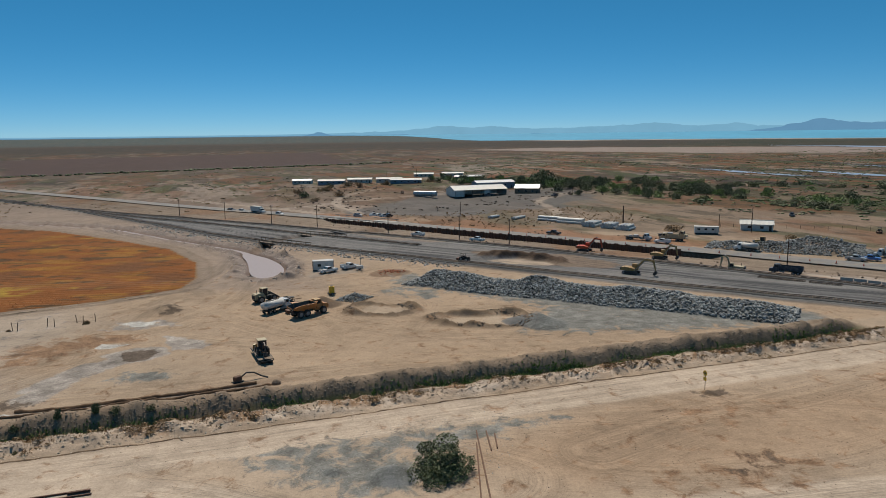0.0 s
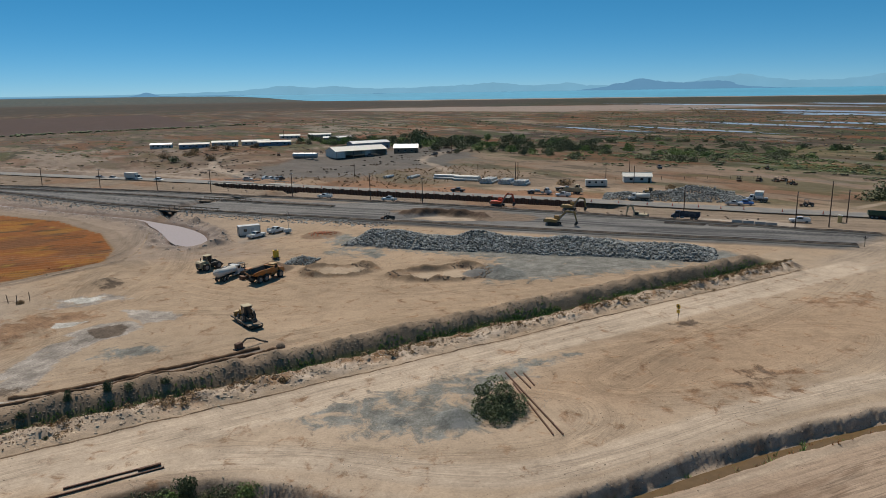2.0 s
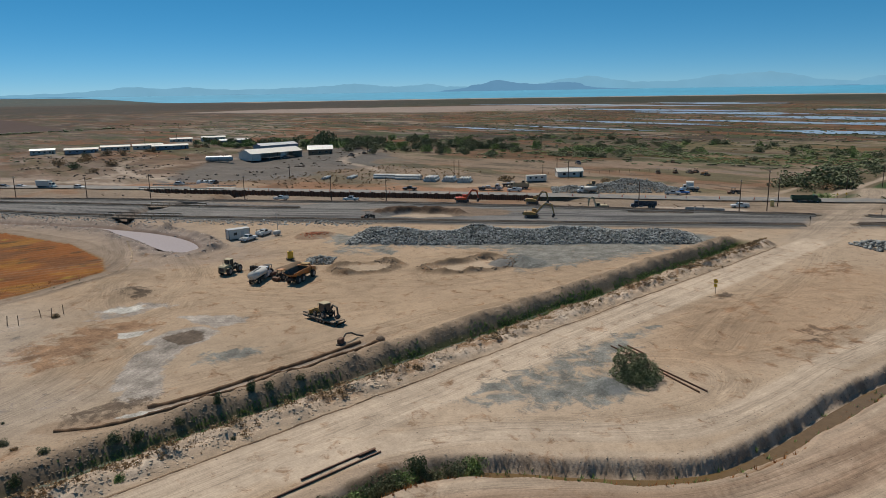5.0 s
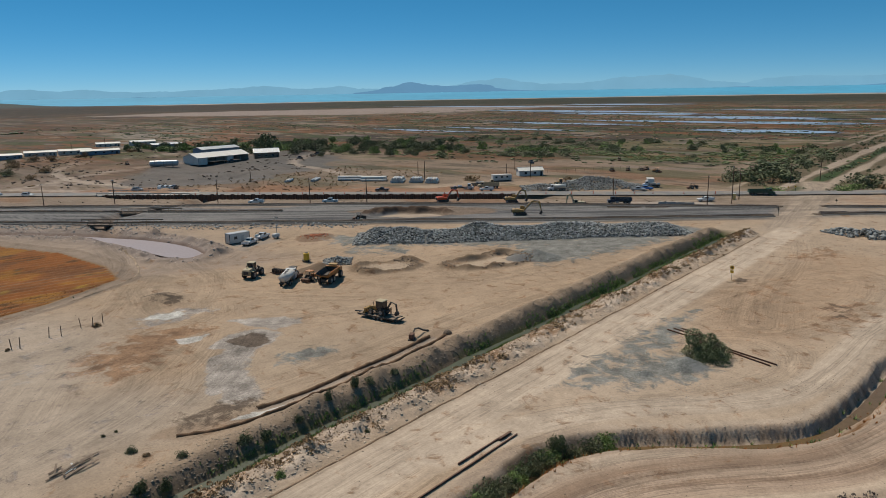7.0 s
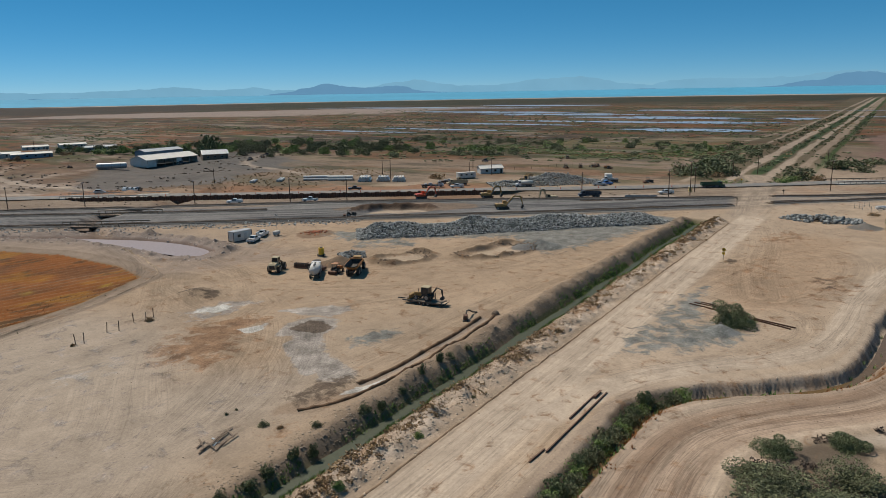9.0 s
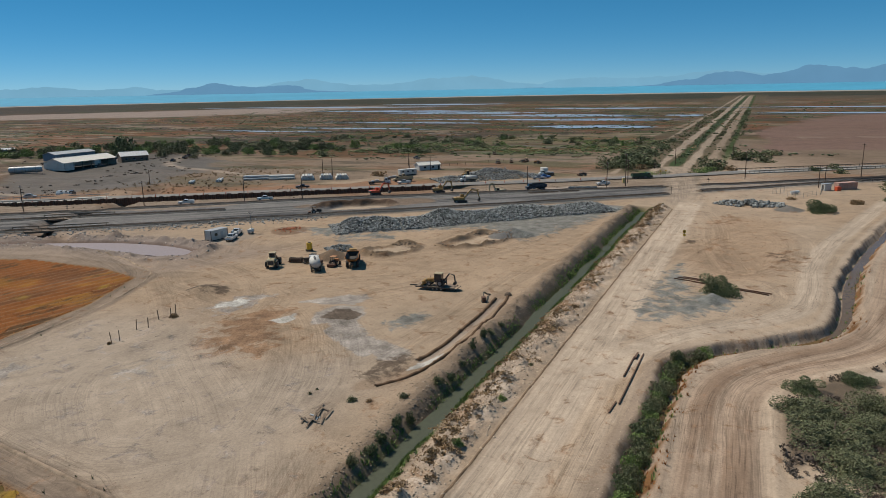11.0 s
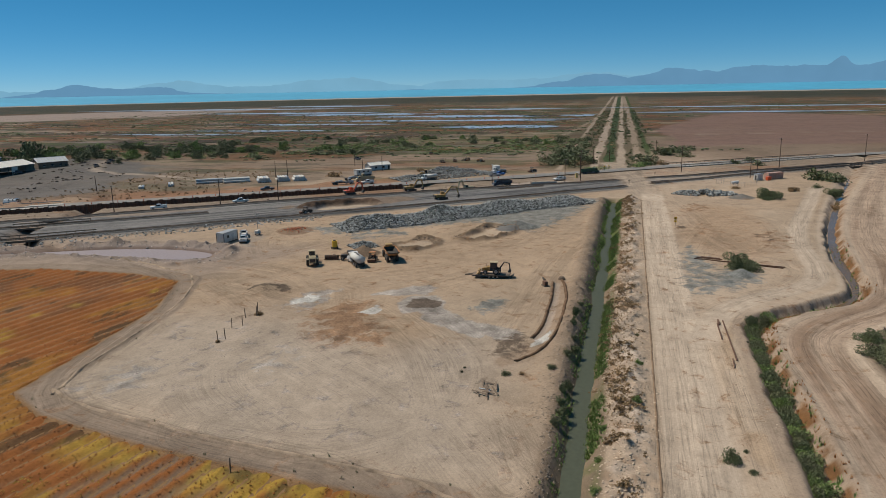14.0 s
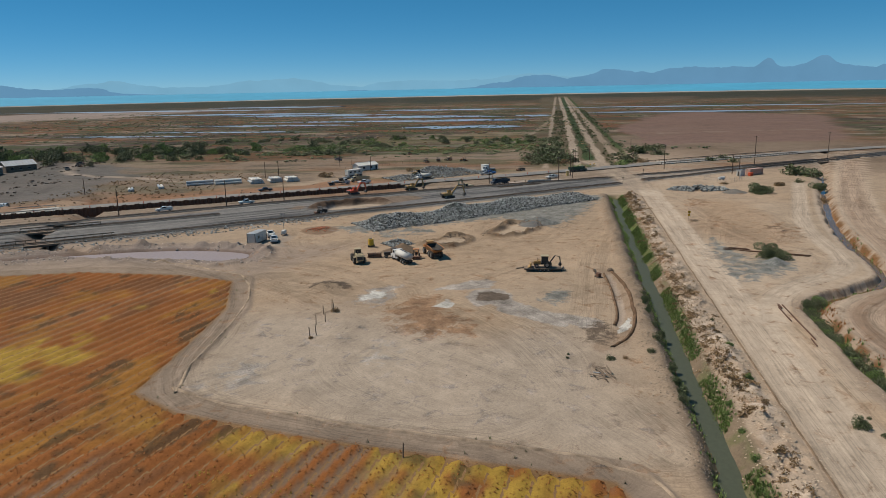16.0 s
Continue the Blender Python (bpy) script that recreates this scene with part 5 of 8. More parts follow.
def backhoe(x, y, h, label, z):
    o = thing("backhoe_loader", x, y, h, label, "backhoe loader", z=z)
    part("hood", hull(bmesh.new(), [(0.7, 0.8), (0.7, 1.6), (2.3, 1.45), (2.4, 0.8)], -0.45, 0.45), YELLOW, o)
    part("frame", B(((0.3, 0, 0.85), (4.2, 0.7, 0.35), 0.04)), DARK, o)
    cab = part("cab", B(((-0.2, 0, 1.95), (1.6, 1.5, 1.4), 0.05, 0, 0, 0.92)), GLASS, o, "glazed cab with tan roof")
    part("cab_roof", B(((-0.2, 0, 2.72), (1.8, 1.65, 0.14), 0.04)), PALE, cab)
    for sgn in (-1, 1):
        for px in (0.52, -0.92):
            part("cab_post", B(((px, sgn * 0.7, 1.95), (0.09, 0.09, 1.45))), DARK, cab)
        part("loader_arm", hull(bmesh.new(), [(0.8, 1.5), (1.0, 1.7), (2.2, 1.2), (3.1, 0.5), (2.9, 0.3), (3.0, 0.70)], sgn * 0.6, sgn * 0.75), YELLOW, o)
        part("stabiliser", B(((-1.6, sgn * 1.0, 0.7), (0.2, 0.2, 1.2), 0.02)), DARK, o)
        wheel(o, -0.7, sgn * 0.85, 0.72, 0.45)
        wheel(o, 1.7, sgn * 0.85, 0.5, 0.32)
    part("loader_bucket", hull(bmesh.new(), [(2.9, 0.15), (3.7, 0.1), (3.2, 0.4), (3.1, 0.8), (3.3, 1.05), (2.9, 0.95)], -1.1, 1.1), YELLOW, o)
    boom = part("hoe_boom", hull(bmesh.new(), [(-1.4, 0.9), (-2.6, 2.6), (-2.4, 2.75), (-1.2, 1.1)], -0.15, 0.15), DARK, o)
    part("hoe_stick", hull(bmesh.new(), [(-2.65, 2.75), (-2.35, 2.8), (-3.5, 2.4), (-3.7, 1.0), (-3.9, 1.0), (-3.75, 2.5)], -0.12, 0.12), DARK, boom)
    part("hoe_bucket", hull(bmesh.new(), [(-3.95, 1.1), (-3.6, 1.1), (-3.3, 0.5), (-3.8, 0.35), (-4.1, 0.7)], -0.35, 0.35), DARK, boom)
    part("exhaust", rod(bmesh.new(), (1.5, 0.2, 1.5), (1.5, 0.2, 2.3), 0.05), DARK, o)
    return o


def flat_trailer(x, y, h, label):
    o = thing("flatbed_trailer", x, y, h, label, "equipment trailer")
    part("deck", B(((0, 0, 0.78), (8.4, 2.5, 0.16), 0.02)), WOOD, o, "dark plank deck")
    for sgn in (-1, 1):
        part("side_rail", B(((0, sgn * 1.3, 0.72), (8.6, 0.1, 0.24))), DARK, o)
        for wx in (-1.3, -0.4, 0.5):
            wheel(o, wx, sgn * 1.05, 0.36, 0.25)
    part("drawbar", hull(bmesh.new(), [(4.2, 0.6), (6.0, 0.5), (6.0, 0.7), (4.2, 0.85)], -0.12, 0.12), DARK, o)
    part("ramp", B(((-4.6, 0, 0.45), (1.0, 2.2, 0.1), 0, 0, 40)), DARK, o)
    return o


def haul_truck(x, y, h, label):
    """Articulated dump truck with an empty body."""
    o = thing("articulated_dump_truck", x, y, h, label, "dump truck")
    part("front_frame", B(((2.9, 0, 1.25), (3.6, 1.3, 0.6), 0.06)), ORANGE, o)
    part("hood", hull(bmesh.new(), [(3.1, 1.4), (3.1, 2.45), (4.5, 2.2), (4.8, 1.9), (4.8, 1.0)], -1.05, 1.05), ORANGE, o)
    cab = part("cab", hull(bmesh.new(), [(1.5, 1.5), (1.5, 3.3), (2.8, 3.3), (3.2, 2.4), (3.2, 1.5)], -0.9, 0.9, 0.1), ORANGE, o)
    part("cab_roof", B(((2.1, 0, 3.36), (1.6, 1.9, 0.12), 0.03)), YELLOW, cab)
    part("cab_window", B(((3.02, 0, 2.85), (0.08, 1.45, 0.8), 0, 0, -24), ((2.2, 0.84, 2.75), (1.0, 0.08, 0.75)), ((2.2, -0.84, 2.75), (1.0, 0.08, 0.75))), GLASS, cab)
    part("rear_frame", B(((-1.8, 0, 1.15), (5.4, 0.9, 0.5), 0.05)), DARK, o)
    bm = bmesh.new()
    rim = [(1.1, 3.0), (1.1, 1.7), (-3.2, 1.55), (-4.9, 2.35)]
    for sgn in (-1, 1):
        for (xa, za), (xb, zb) in zip(rim[1:-1], rim[2:]):
            vs = [bm.verts.new(p) for p in ((xa, sgn * 0.9, za), (xb, sgn * 0.9, zb), (xb, sgn * 1.55, 2.75 if xb < -4 else 2.95), (xa, sgn * 1.55, 2.95))]
            bm.faces.new(vs)
    for (xa, za), (xb, zb) in zip(rim[1:-1], rim[2:]):
        bm.faces.new([bm.verts.new(p) for p in ((xa, -0.9, za), (xb, -0.9, zb), (xb, 0.9, zb), (xa, 0.9, za))])
    bm.faces.new([bm.verts.new(p) for p in ((1.1, -0.9, 1.7), (1.1, 0.9, 1.7), (1.1, 1.55, 2.95), (1.1, -1.55, 2.95))])
    bmesh.ops.remove_doubles(bm, verts=bm.verts[:], dist=0.001)
    bmesh.ops.recalc_face_normals(bm, faces=bm.faces[:])
    bmesh.ops.solidify(bm, geom=bm.faces[:], thickness=0.12)
    tray = part("dump_body", bm, ORANGE, o, "empty scratched orange dump body")
    bm = bmesh.new()
    for sgn in (-1, 1):
        for (xa, za), (xb, zb) in zip(rim[1:-1], rim[2:]):
            bm.faces.new([bm.verts.new(p) for p in ((xa - 0.14, sgn * 0.78, za + 0.2), (xb, sgn * 0.78, zb + 0.17), (xb, sgn * 1.38, 2.72 if xb < -4 else 2.9), (xa - 0.14, sgn * 1.38, 2.9))])
    for (xa, za), (xb, zb) in zip(rim[1:-1], rim[2:]):
        bm.faces.new([bm.verts.new(p) for p in ((xa - 0.14, -0.78, za + 0.2), (xb, -0.78, zb + 0.17), (xb, 0.78, zb + 0.17), (xa - 0.14, 0.78, za + 0.2))])
    bm.faces.new([bm.verts.new(p) for p in ((0.95, -0.78, 1.9), (0.95, 0.78, 1.9), (0.95, 1.38, 2.9), (0.95, -1.38, 2.9))])
    part("body_lining", bm, DARK, tray, "dark worn steel lining")
    part("body_canopy", B(((1.3, 0, 3.05), (0.6, 2.9, 0.12), 0.02)), ORANGE, tray)
    for sgn in (-1, 1):
        part("headlight", B(((4.8, sgn * 0.8, 1.55), (0.06, 0.3, 0.25))), LAMP, o)
        for wx in (3.2, -1.3, -3.1):
            wheel(o, wx, sgn * 1.2, 0.85, 0.62)
    return o


def small_tractor(x, y, h, paint, label):
    o = thing("tractor", x, y, h, label, "tractor")
    part("hood", hull(bmesh.new(), [(0.3, 0.7), (0.3, 1.5), (1.9, 1.35), (2.0, 0.7)], -0.4, 0.4), paint, o)
    part("frame", B(((0.2, 0, 0.7), (3.2, 0.5, 0.3), 0.03)), DARK, o)
    part("roof", B(((-0.5, 0, 2.35), (1.5, 1.5, 0.12), 0.03)), paint, o)
    for sgn in (-1, 1):
        for px in (0.1, -1.1):
            part("roof_post", B(((px, sgn * 0.6, 1.7), (0.08, 0.08, 1.3))), DARK, o)
        wheel(o, -0.7, sgn * 0.8, 0.7, 0.4)
        wheel(o, 1.4, sgn * 0.75, 0.42, 0.28)
    part("seat", B(((-0.7, 0, 1.25), (0.5, 0.5, 0.5), 0.06)), DARK, o)
    part("scraper_box", B(((-2.1, 0, 0.5), (0.9, 1.9, 0.7), 0.05)), RUST, o)
    return o


# ---- rock, leaf and plank shapes made by number ----
def raw_mesh(name, verts, tris, mat, smooth_faces=False, col=None):
    me = bpy.data.meshes.new(name)
    v, f = np.asarray(verts, float), np.asarray(tris, np.int64)
    me.vertices.add(len(v))
    me.vertices.foreach_set("co", v.ravel())
    me.loops.add(f.size)
    me.loops.foreach_set("vertex_index", f.ravel())
    me.polygons.add(len(f))
    me.polygons.foreach_set("loop_start", np.arange(0, f.size, f.shape[1]))
    if smooth_faces:
        me.polygons.foreach_set("use_smooth", np.ones(len(f), bool))
    me.update(calc_edges=True)
    if col is not None:
        at = me.attributes.new("soil", "FLOAT_COLOR", "POINT")
        at.data.foreach_set("color", np.concatenate([np.asarray(col).reshape(-1, 3), np.ones((len(v), 1))], 1).ravel())
    me.materials.append(mat)
    return me


def rock_shape(seed):
    r = np.random.RandomState(seed)
    bm = bmesh.new()
    bmesh.ops.create_icosphere(bm, subdivisions=1, radius=0.5)
    v = np.array([q.co[:] for q in bm.verts])
    f = np.array([[q.index for q in p.verts] for p in bm.faces])
    bm.free()
    v *= r.uniform(0.6, 1.2, (len(v), 1)) * np.array([1.0, r.uniform(0.6, 0.95), r.uniform(0.5, 0.85)])
    return v, f


def cloud(seed, count, leaf, lumps, spread=(1, 1, 1), upright=0.0):
    """Small leaves over several overlapping lumps, within about a unit radius."""
    r = np.random.RandomState(seed)
    centres = np.clip(r.normal(0, 0.42, (lumps, 3)), -0.6, 0.6) * spread
    sizes = r.uniform(0.28, 0.55, lumps)
    which = r.randint(0, lumps, count)
    d = r.normal(0, 1, (count, 3))
    d /= np.linalg.norm(d, axis=1)[:, None]
    p = centres[which] + d * (sizes[which] * r.uniform(0.55, 1.08, count) ** 0.6)[:, None] * np.array(spread)
    a, b = r.normal(0, 1, (count, 3)), r.normal(0, 1, (count, 3))
    a[:, 2] += upright
    a /= np.linalg.norm(a, axis=1)[:, None]
    b -= a * (a * b).sum(1)[:, None]
    b /= np.linalg.norm(b, axis=1)[:, None]
    s = leaf * r.uniform(0.6, 1.4, (count, 1))
    v = np.stack([p - a * s, p + b * s * 0.5, p + a * s, p - b * s * 0.5], 1)
    v[..., :2] /= np.percentile(np.hypot(v[..., 0], v[..., 1]), 97)
    low = v[..., 2].min()
    v[..., 2] -= low
    return v.reshape(-1, 3), np.arange(count * 4).reshape(-1, 4)


def tuft_shape(seed, blades=7):
    r = np.random.RandomState(seed)
    vs = []
    for _ in range(blades):
        a, lean = r.uniform(0, 6.28), r.uniform(0.1, 0.6)
        h = r.uniform(0.5, 1.0)
        w = r.uniform(0.05, 0.14)
        base = np.array([r.uniform(-0.2, 0.2), r.uniform(-0.2, 0.2), 0])
        side = np.array([-math.sin(a), math.cos(a), 0]) * w
        tip = base + np.array([math.cos(a) * lean, math.sin(a) * lean, h])
        vs += [base - side, base + side, tip]
    return np.array(vs), np.arange(blades * 3).reshape(-1, 3)


def strew(name, shapes, xy, size, mat, seed, sink=0.25, flat=None, z=None, turn=None):
    """Many alike small pieces as one mesh, each on the ground at its place."""
    r = np.random.RandomState(seed)
    xy = np.asarray(xy)
    n = len(xy)
    z = heights(xy[:, 0], xy[:, 1]) if z is None else z
    yaw = r.uniform(0, 6.28, n) if turn is None else turn
    size = np.broadcast_to(size, (n,))
    kind = r.randint(0, len(shapes), n)
    vs, fs, base = [], [], 0
    for k, (tv, tf) in enumerate(shapes):
        idx = np.nonzero(kind == k)[0]
        c, s = np.cos(yaw[idx])[:, None], np.sin(yaw[idx])[:, None]
        q = tv[None] * size[idx][:, None, None]
        if flat is not None:
            q = q * np.array(flat)
        px = q[..., 0] * c - q[..., 1] * s + xy[idx, 0][:, None]
        py = q[..., 0] * s + q[..., 1] * c + xy[idx, 1][:, None]
        pz = q[..., 2] + (z[idx] - sink * size[idx] + 0.25 * size[idx] * (tv[:, 2].min() < -0.05))[:, None]
        vs.append(np.stack([px, py, pz], -1).reshape(-1, 3))
        fs.append((tf[None] + base + (np.arange(len(idx)) * len(tv))[:, None, None]).reshape(-1, tf.shape[1]))
        base += len(idx) * len(tv)
    return new(name, raw_mesh(name, np.concatenate(vs), np.concatenate(fs), mat))


def sprinkle(n, x0, x1, y0, y1, seed, keep=None):
    r = np.random.RandomState(seed)
    p = np.stack([r.uniform(x0, x1, n), r.uniform(y0, y1, n)], 1)
    if keep is not None:
        p = p[keep(p[:, 0], p[:, 1], r)]
    return p


ROCKS = [rock_shape(k) for k in range(6)]
STONE = material("grey_quarry_rock", (0.20, 0.208, 0.204), 0.9, scale=1.2, amount=0.4, bump=0.03, random_amount=0.7)
CLOD = material("earth_clods", (0.40, 0.315, 0.235), 0.95, scale=1.5, amount=0.25, random_amount=0.35)
DARK_CLOD = material("dark_earth_clods", (0.17, 0.125, 0.09), 0.95, scale=1.5, amount=0.3, random_amount=0.4)
LEAF = material("desert_shrub_leaf", (0.118, 0.128, 0.062), 0.75, scale=0.8, amount=0.3, random_amount=0.45)
LEAF_DARK = material("tamarisk_leaf", (0.098, 0.12, 0.052), 0.75, scale=0.8, amount=0.3, random_amount=0.45)
LEAF_FRESH = material("reed_leaf", (0.145, 0.21, 0.055), 0.7, scale=0.8, amount=0.3, random_amount=0.45)
LEAF_DRY = material("dry_brush", (0.25, 0.165, 0.085), 0.9, scale=0.8, amount=0.3, random_amount=0.5)
TWIG = material("grey_dead_twig", (0.13, 0.10, 0.08), 0.9, scale=0.8, amount=0.3, random_amount=0.4)
REED_FAR = material("far_reed_bed", (0.105, 0.135, 0.045), 0.8, scale=0.8, amount=0.3, random_amount=0.45)
CROP_RUST = material("rust_orange_crop", (0.27, 0.105, 0.026), 0.9, scale=0.12, amount=0.35, random_amount=0.4)
CROP_YELLOW = material("yellow_weed", (0.33, 0.225, 0.035), 0.85, scale=0.3, amount=0.25, random_amount=0.35)
BARK = material("grey_bark", (0.12, 0.09, 0.065), 0.95, scale=3, amount=0.3)


# ---- crop field: beds and furrows ----
fxs, fys = np.arange(-200, -2, 1.3), np.arange(115, 400, 0.5)
FX, FY = np.meshgrid(fxs, fys)
fu, fv = FX * 0.98 - FY * 0.2, FX * 0.2 + FY * 0.98
wave = np.sin(2 * math.pi * fv / 2.6 + 0.5 * fbm(FX, FY, 20, 600, 2))
FZ = heights(FX.ravel(), FY.ravel()).reshape(FX.shape) + 0.16 * wave + 0.12
fd = inside(FX, FY, FIELD)
FZ = FZ - 0.7 * (1 - smooth(fd, -0.4, 0.6))
bare = smooth(fbm(fu * 0.35, fv, 12, 610, 4), -0.1, 0.5) * (0.25 + 0.75 * (1 - smooth(FY, 150, 235)))
FC = np.zeros(FX.shape + (3,)) + np.array((0.285, 0.105, 0.03))


def tint(rgb, w):
    global FC
    w = np.clip(w, 0, 1)[..., None]
    FC = FC * (1 - w) + np.array(rgb) * w


tint((0.20, 0.085, 0.035), smooth(fbm(fu * 0.5, fv, 9, 620, 4), 0.0, 0.8))
tint((0.36, 0.17, 0.035), smooth(fbm(fu * 0.5, fv, 7, 625, 4), 0.1, 0.8) * 0.8)
tint((0.20, 0.135, 0.09), bare * smooth(-wave, -0.5, 0.4))
tint((0.33, 0.275, 0.225), bare * smooth(-wave, 0.75, 0.95) * smooth(fbm(fu * 0.2, fv, 9, 640, 3), 0.1, 0.4))
yel = smooth(fbm(FX, FY, 26, 650, 5, 0.6), 0.75, 1.0)
yel = np.maximum(yel, smooth(1 - np.hypot((FX + 55) / 17, (FY - 212) / 10) + 0.5 * fbm(FX, FY, 7, 655, 3), 0.0, 0.5))
yel = np.maximum(yel, smooth(1 - np.hypot((FX + 86) / 9, (FY - 136) / 9) + 0.5 * fbm(FX, FY, 6, 657, 3), 0.0, 0.5))
yel = np.maximum(yel, 0.9 * smooth(9 - fd, 0, 6) * smooth(188 - FY, 0, 20) * smooth(fbm(fu * 0.6, fv, 6, 665, 4), -0.2, 0.3))
tint((0.43, 0.285, 0.05), yel * 0.85 * smooth(fbm(fu * 0.6, fv, 3, 660, 3), -0.6, 0.3))
tint((0.075, 0.06, 0.035), 0.7 * smooth(fbm(fu * 0.5, fv, 3.2, 670, 4), 0.55, 0.9))
field = sheet("ground_crop_field", FX, FY, FZ, FC * 0.74, SOIL)
tagged(field, "ripe rust-orange crop in long low beds", "crop field", kind="structure")
TUFTS = [tuft_shape(k) for k in range(5)]
pts = sprinkle(34000, -130, -3, 116, 200, 701, lambda x, y, r: (inside(x, y, FIELD) > 0.4) & (np.sin(2 * math.pi * (x * 0.2 + y * 0.98) / 2.6) > r.uniform(-1.1, 0.7, len(x))) & (r.uniform(0, 1, len(x)) < 1.1 - (y - 116) / 220))
pz = heights(pts[:, 0], pts[:, 1]) + 0.12 + 0.1 * np.sin(2 * math.pi * (pts[:, 0] * 0.2 + pts[:, 1] * 0.98) / 2.6)
isy = fbm(pts[:, 0], pts[:, 1], 26, 650, 4) + 0.8 * smooth(1 - np.hypot((pts[:, 0] + 55) / 17, (pts[:, 1] - 212) / 10), 0, 0.5) + 0.8 * smooth(1 - np.hypot((pts[:, 0] + 86) / 9, (pts[:, 1] - 136) / 9), 0, 0.5) > 0.75
r7 = np.random.RandomState(7)
for mask, mt, lb in ((~isy, CROP_RUST, "rust-orange crop plants growing in rows"), (isy, CROP_YELLOW, "yellow flowering weeds among the crop")):
    o = strew("crop_plants", TUFTS, pts[mask], r7.uniform(0.15, 0.36, mask.sum()), mt, 702, 0.05, (1.4, 1.4, 0.8), pz[mask])
    tagged(o, lb, "crop", kind="stuff")

# ---- railway ----
def profile_sweep(name, line, offset, wide, high, z_add, mat, parent, step=5.0, splay=0.0):
    pts = resample(line, step)
    co = np.array([(p.x, p.y) for p in pts])
    d = np.gradient(co, axis=0)
    d /= np.linalg.norm(d, axis=1)[:, None]
    nrm = np.stack([-d[:, 1], d[:, 0]], 1)
    zz = heights(co[:, 0], co[:, 1]) if z_add is not None else None
    zz = np.maximum(zz, 0.05) + z_add
    rings = []
    for o2, h in ((-wide / 2 - splay / 2, 0), (-wide / 2, high), (wide / 2, high), (wide / 2 + splay / 2, 0)):
        q = co + nrm * (offset + o2)
        rings.append(np.stack([q[:, 0], q[:, 1], zz + h], 1))
    ring = np.stack(rings, 1)
    n = len(ring)
    idx = np.arange(n * 4).reshape(n, 4)
    f = [np.stack([idx[:-1, k], idx[1:, k], idx[1:, (k + 1) % 4], idx[:-1, (k + 1) % 4]], 1) for k in range(4)]
    ob = new(name, raw_mesh(name, ring.reshape(-1, 3), np.concatenate(f), mat))
    ob.parent = parent
    return ob


CROSS_LINE = [(128, 93), (170, 98.5), (232, 106)]


BALLAST = material("dark_ballast", (0.07, 0.069, 0.067), 0.95, scale=2.0, amount=0.45, bump=0.03)


def track(name, line, label, near=None):
    o = tagged(new(name), label, "railway track", kind="structure")
    pts = resample(line, 0.62)
    co = np.array([(p.x, p.y) for p in pts])
    keep = (np.abs(co[:, 0]) < 270) & (np.abs(along(co[:, 0], co[:, 1], CROSS_LINE)[0]) > 5.5)
    ang = np.arctan2(*np.gradient(co, axis=0).T[::-1])
    zz = np.maximum(heights(co[:, 0], co[:, 1]), 0.05) + 0.22
    bm = bmesh.new()
    box(bm, (0, 0, 0.06), (0.24, 2.6, 0.16))
    sv = np.array([v.co[:] for v in bm.verts])
    sf = np.array([[v.index for v in f.verts] for f in bm.faces])
    me = bpy.data.meshes.new("sleeper")
    bm.to_mesh(me)
    bm.free()
    me.materials.append(WOOD)
    own = keep & (co[:, 0] > near[0]) & (co[:, 0] < near[1]) if near else keep & False
    for k in np.nonzero(own)[0][:300]:
        s = new("sleeper", me)
        s.parent = o
        s.matrix_basis = Matrix.Translation((co[k, 0], co[k, 1], zz[k] + 0.02)) @ Matrix.Rotation(ang[k], 4, "Z")
    rest = keep & ~own
    row = strew("sleepers", [(sv, sf)], co[rest], 1.0, WOOD, 3, 0.0, None, zz[rest] + 0.02, ang[rest])
    row.parent = o
    tagged(row, kind="stuff")
    fine = [(p.x, p.y) for p in resample(line, 3.0)]
    clear = np.abs(along(np.array([p[0] for p in fine]), np.array([p[1] for p in fine]), CROSS_LINE)[0]) > 5.5
    first = int(np.argmin(clear)) if not clear.all() else len(fine)
    last = len(fine) - int(np.argmin(clear[::-1])) if not clear.all() else len(fine)
    for piece in (fine[:first], fine[last:]):
        if len(piece) > 2:
            for off in (-0.75, 0.75):
                profile_sweep("rail", piece, off, 0.14, 0.17, 0.37, RAIL, o, 4.0)
            profile_sweep("ballast_bed", piece, 0.0, 3.3, 0.52, -0.25, BALLAST, o, 4.0, 1.9)
    return o


track("track_near", TRACK_NEAR, "dark railway track with timber sleepers on grey ballast", (66, 168))
track("track_main", TRACK_MAIN, "main railway track with timber sleepers on grey ballast")
track("track_mid", TRACK_MID, "disused railway track lying in grey ballast")

# loose track panels lying in the yard
def track_panel(x, y, h, length):
    o = thing("track_panel", x, y, h, "loose assembled track panel lying on ballast", "track panel", "loose track panels")
    for k in range(int(length / 0.65)):
        part("sleeper", B(((-length / 2 + 0.3 + k * 0.65, 0, 0.14), (0.25, 2.5, 0.2))), WOOD, o)
    for s in (-0.75, 0.75):
        part("rail", B(((0, s, 0.32), (length, 0.12, 0.18))), RAIL, o)


track_panel(146, 148, -55, 12)
track_panel(152, 139, -55, 8)
track_panel(172, 88, -52, 9)

# ---- highway furniture: sheet piles, bridges, guard rails ----
hw = resample(HIGHWAY, 1.5)
wall = tagged(new("sheet_pile_wall"), "rusty interlocking sheet piles shoring the highway edge", "retaining wall")
pile_mesh = {}
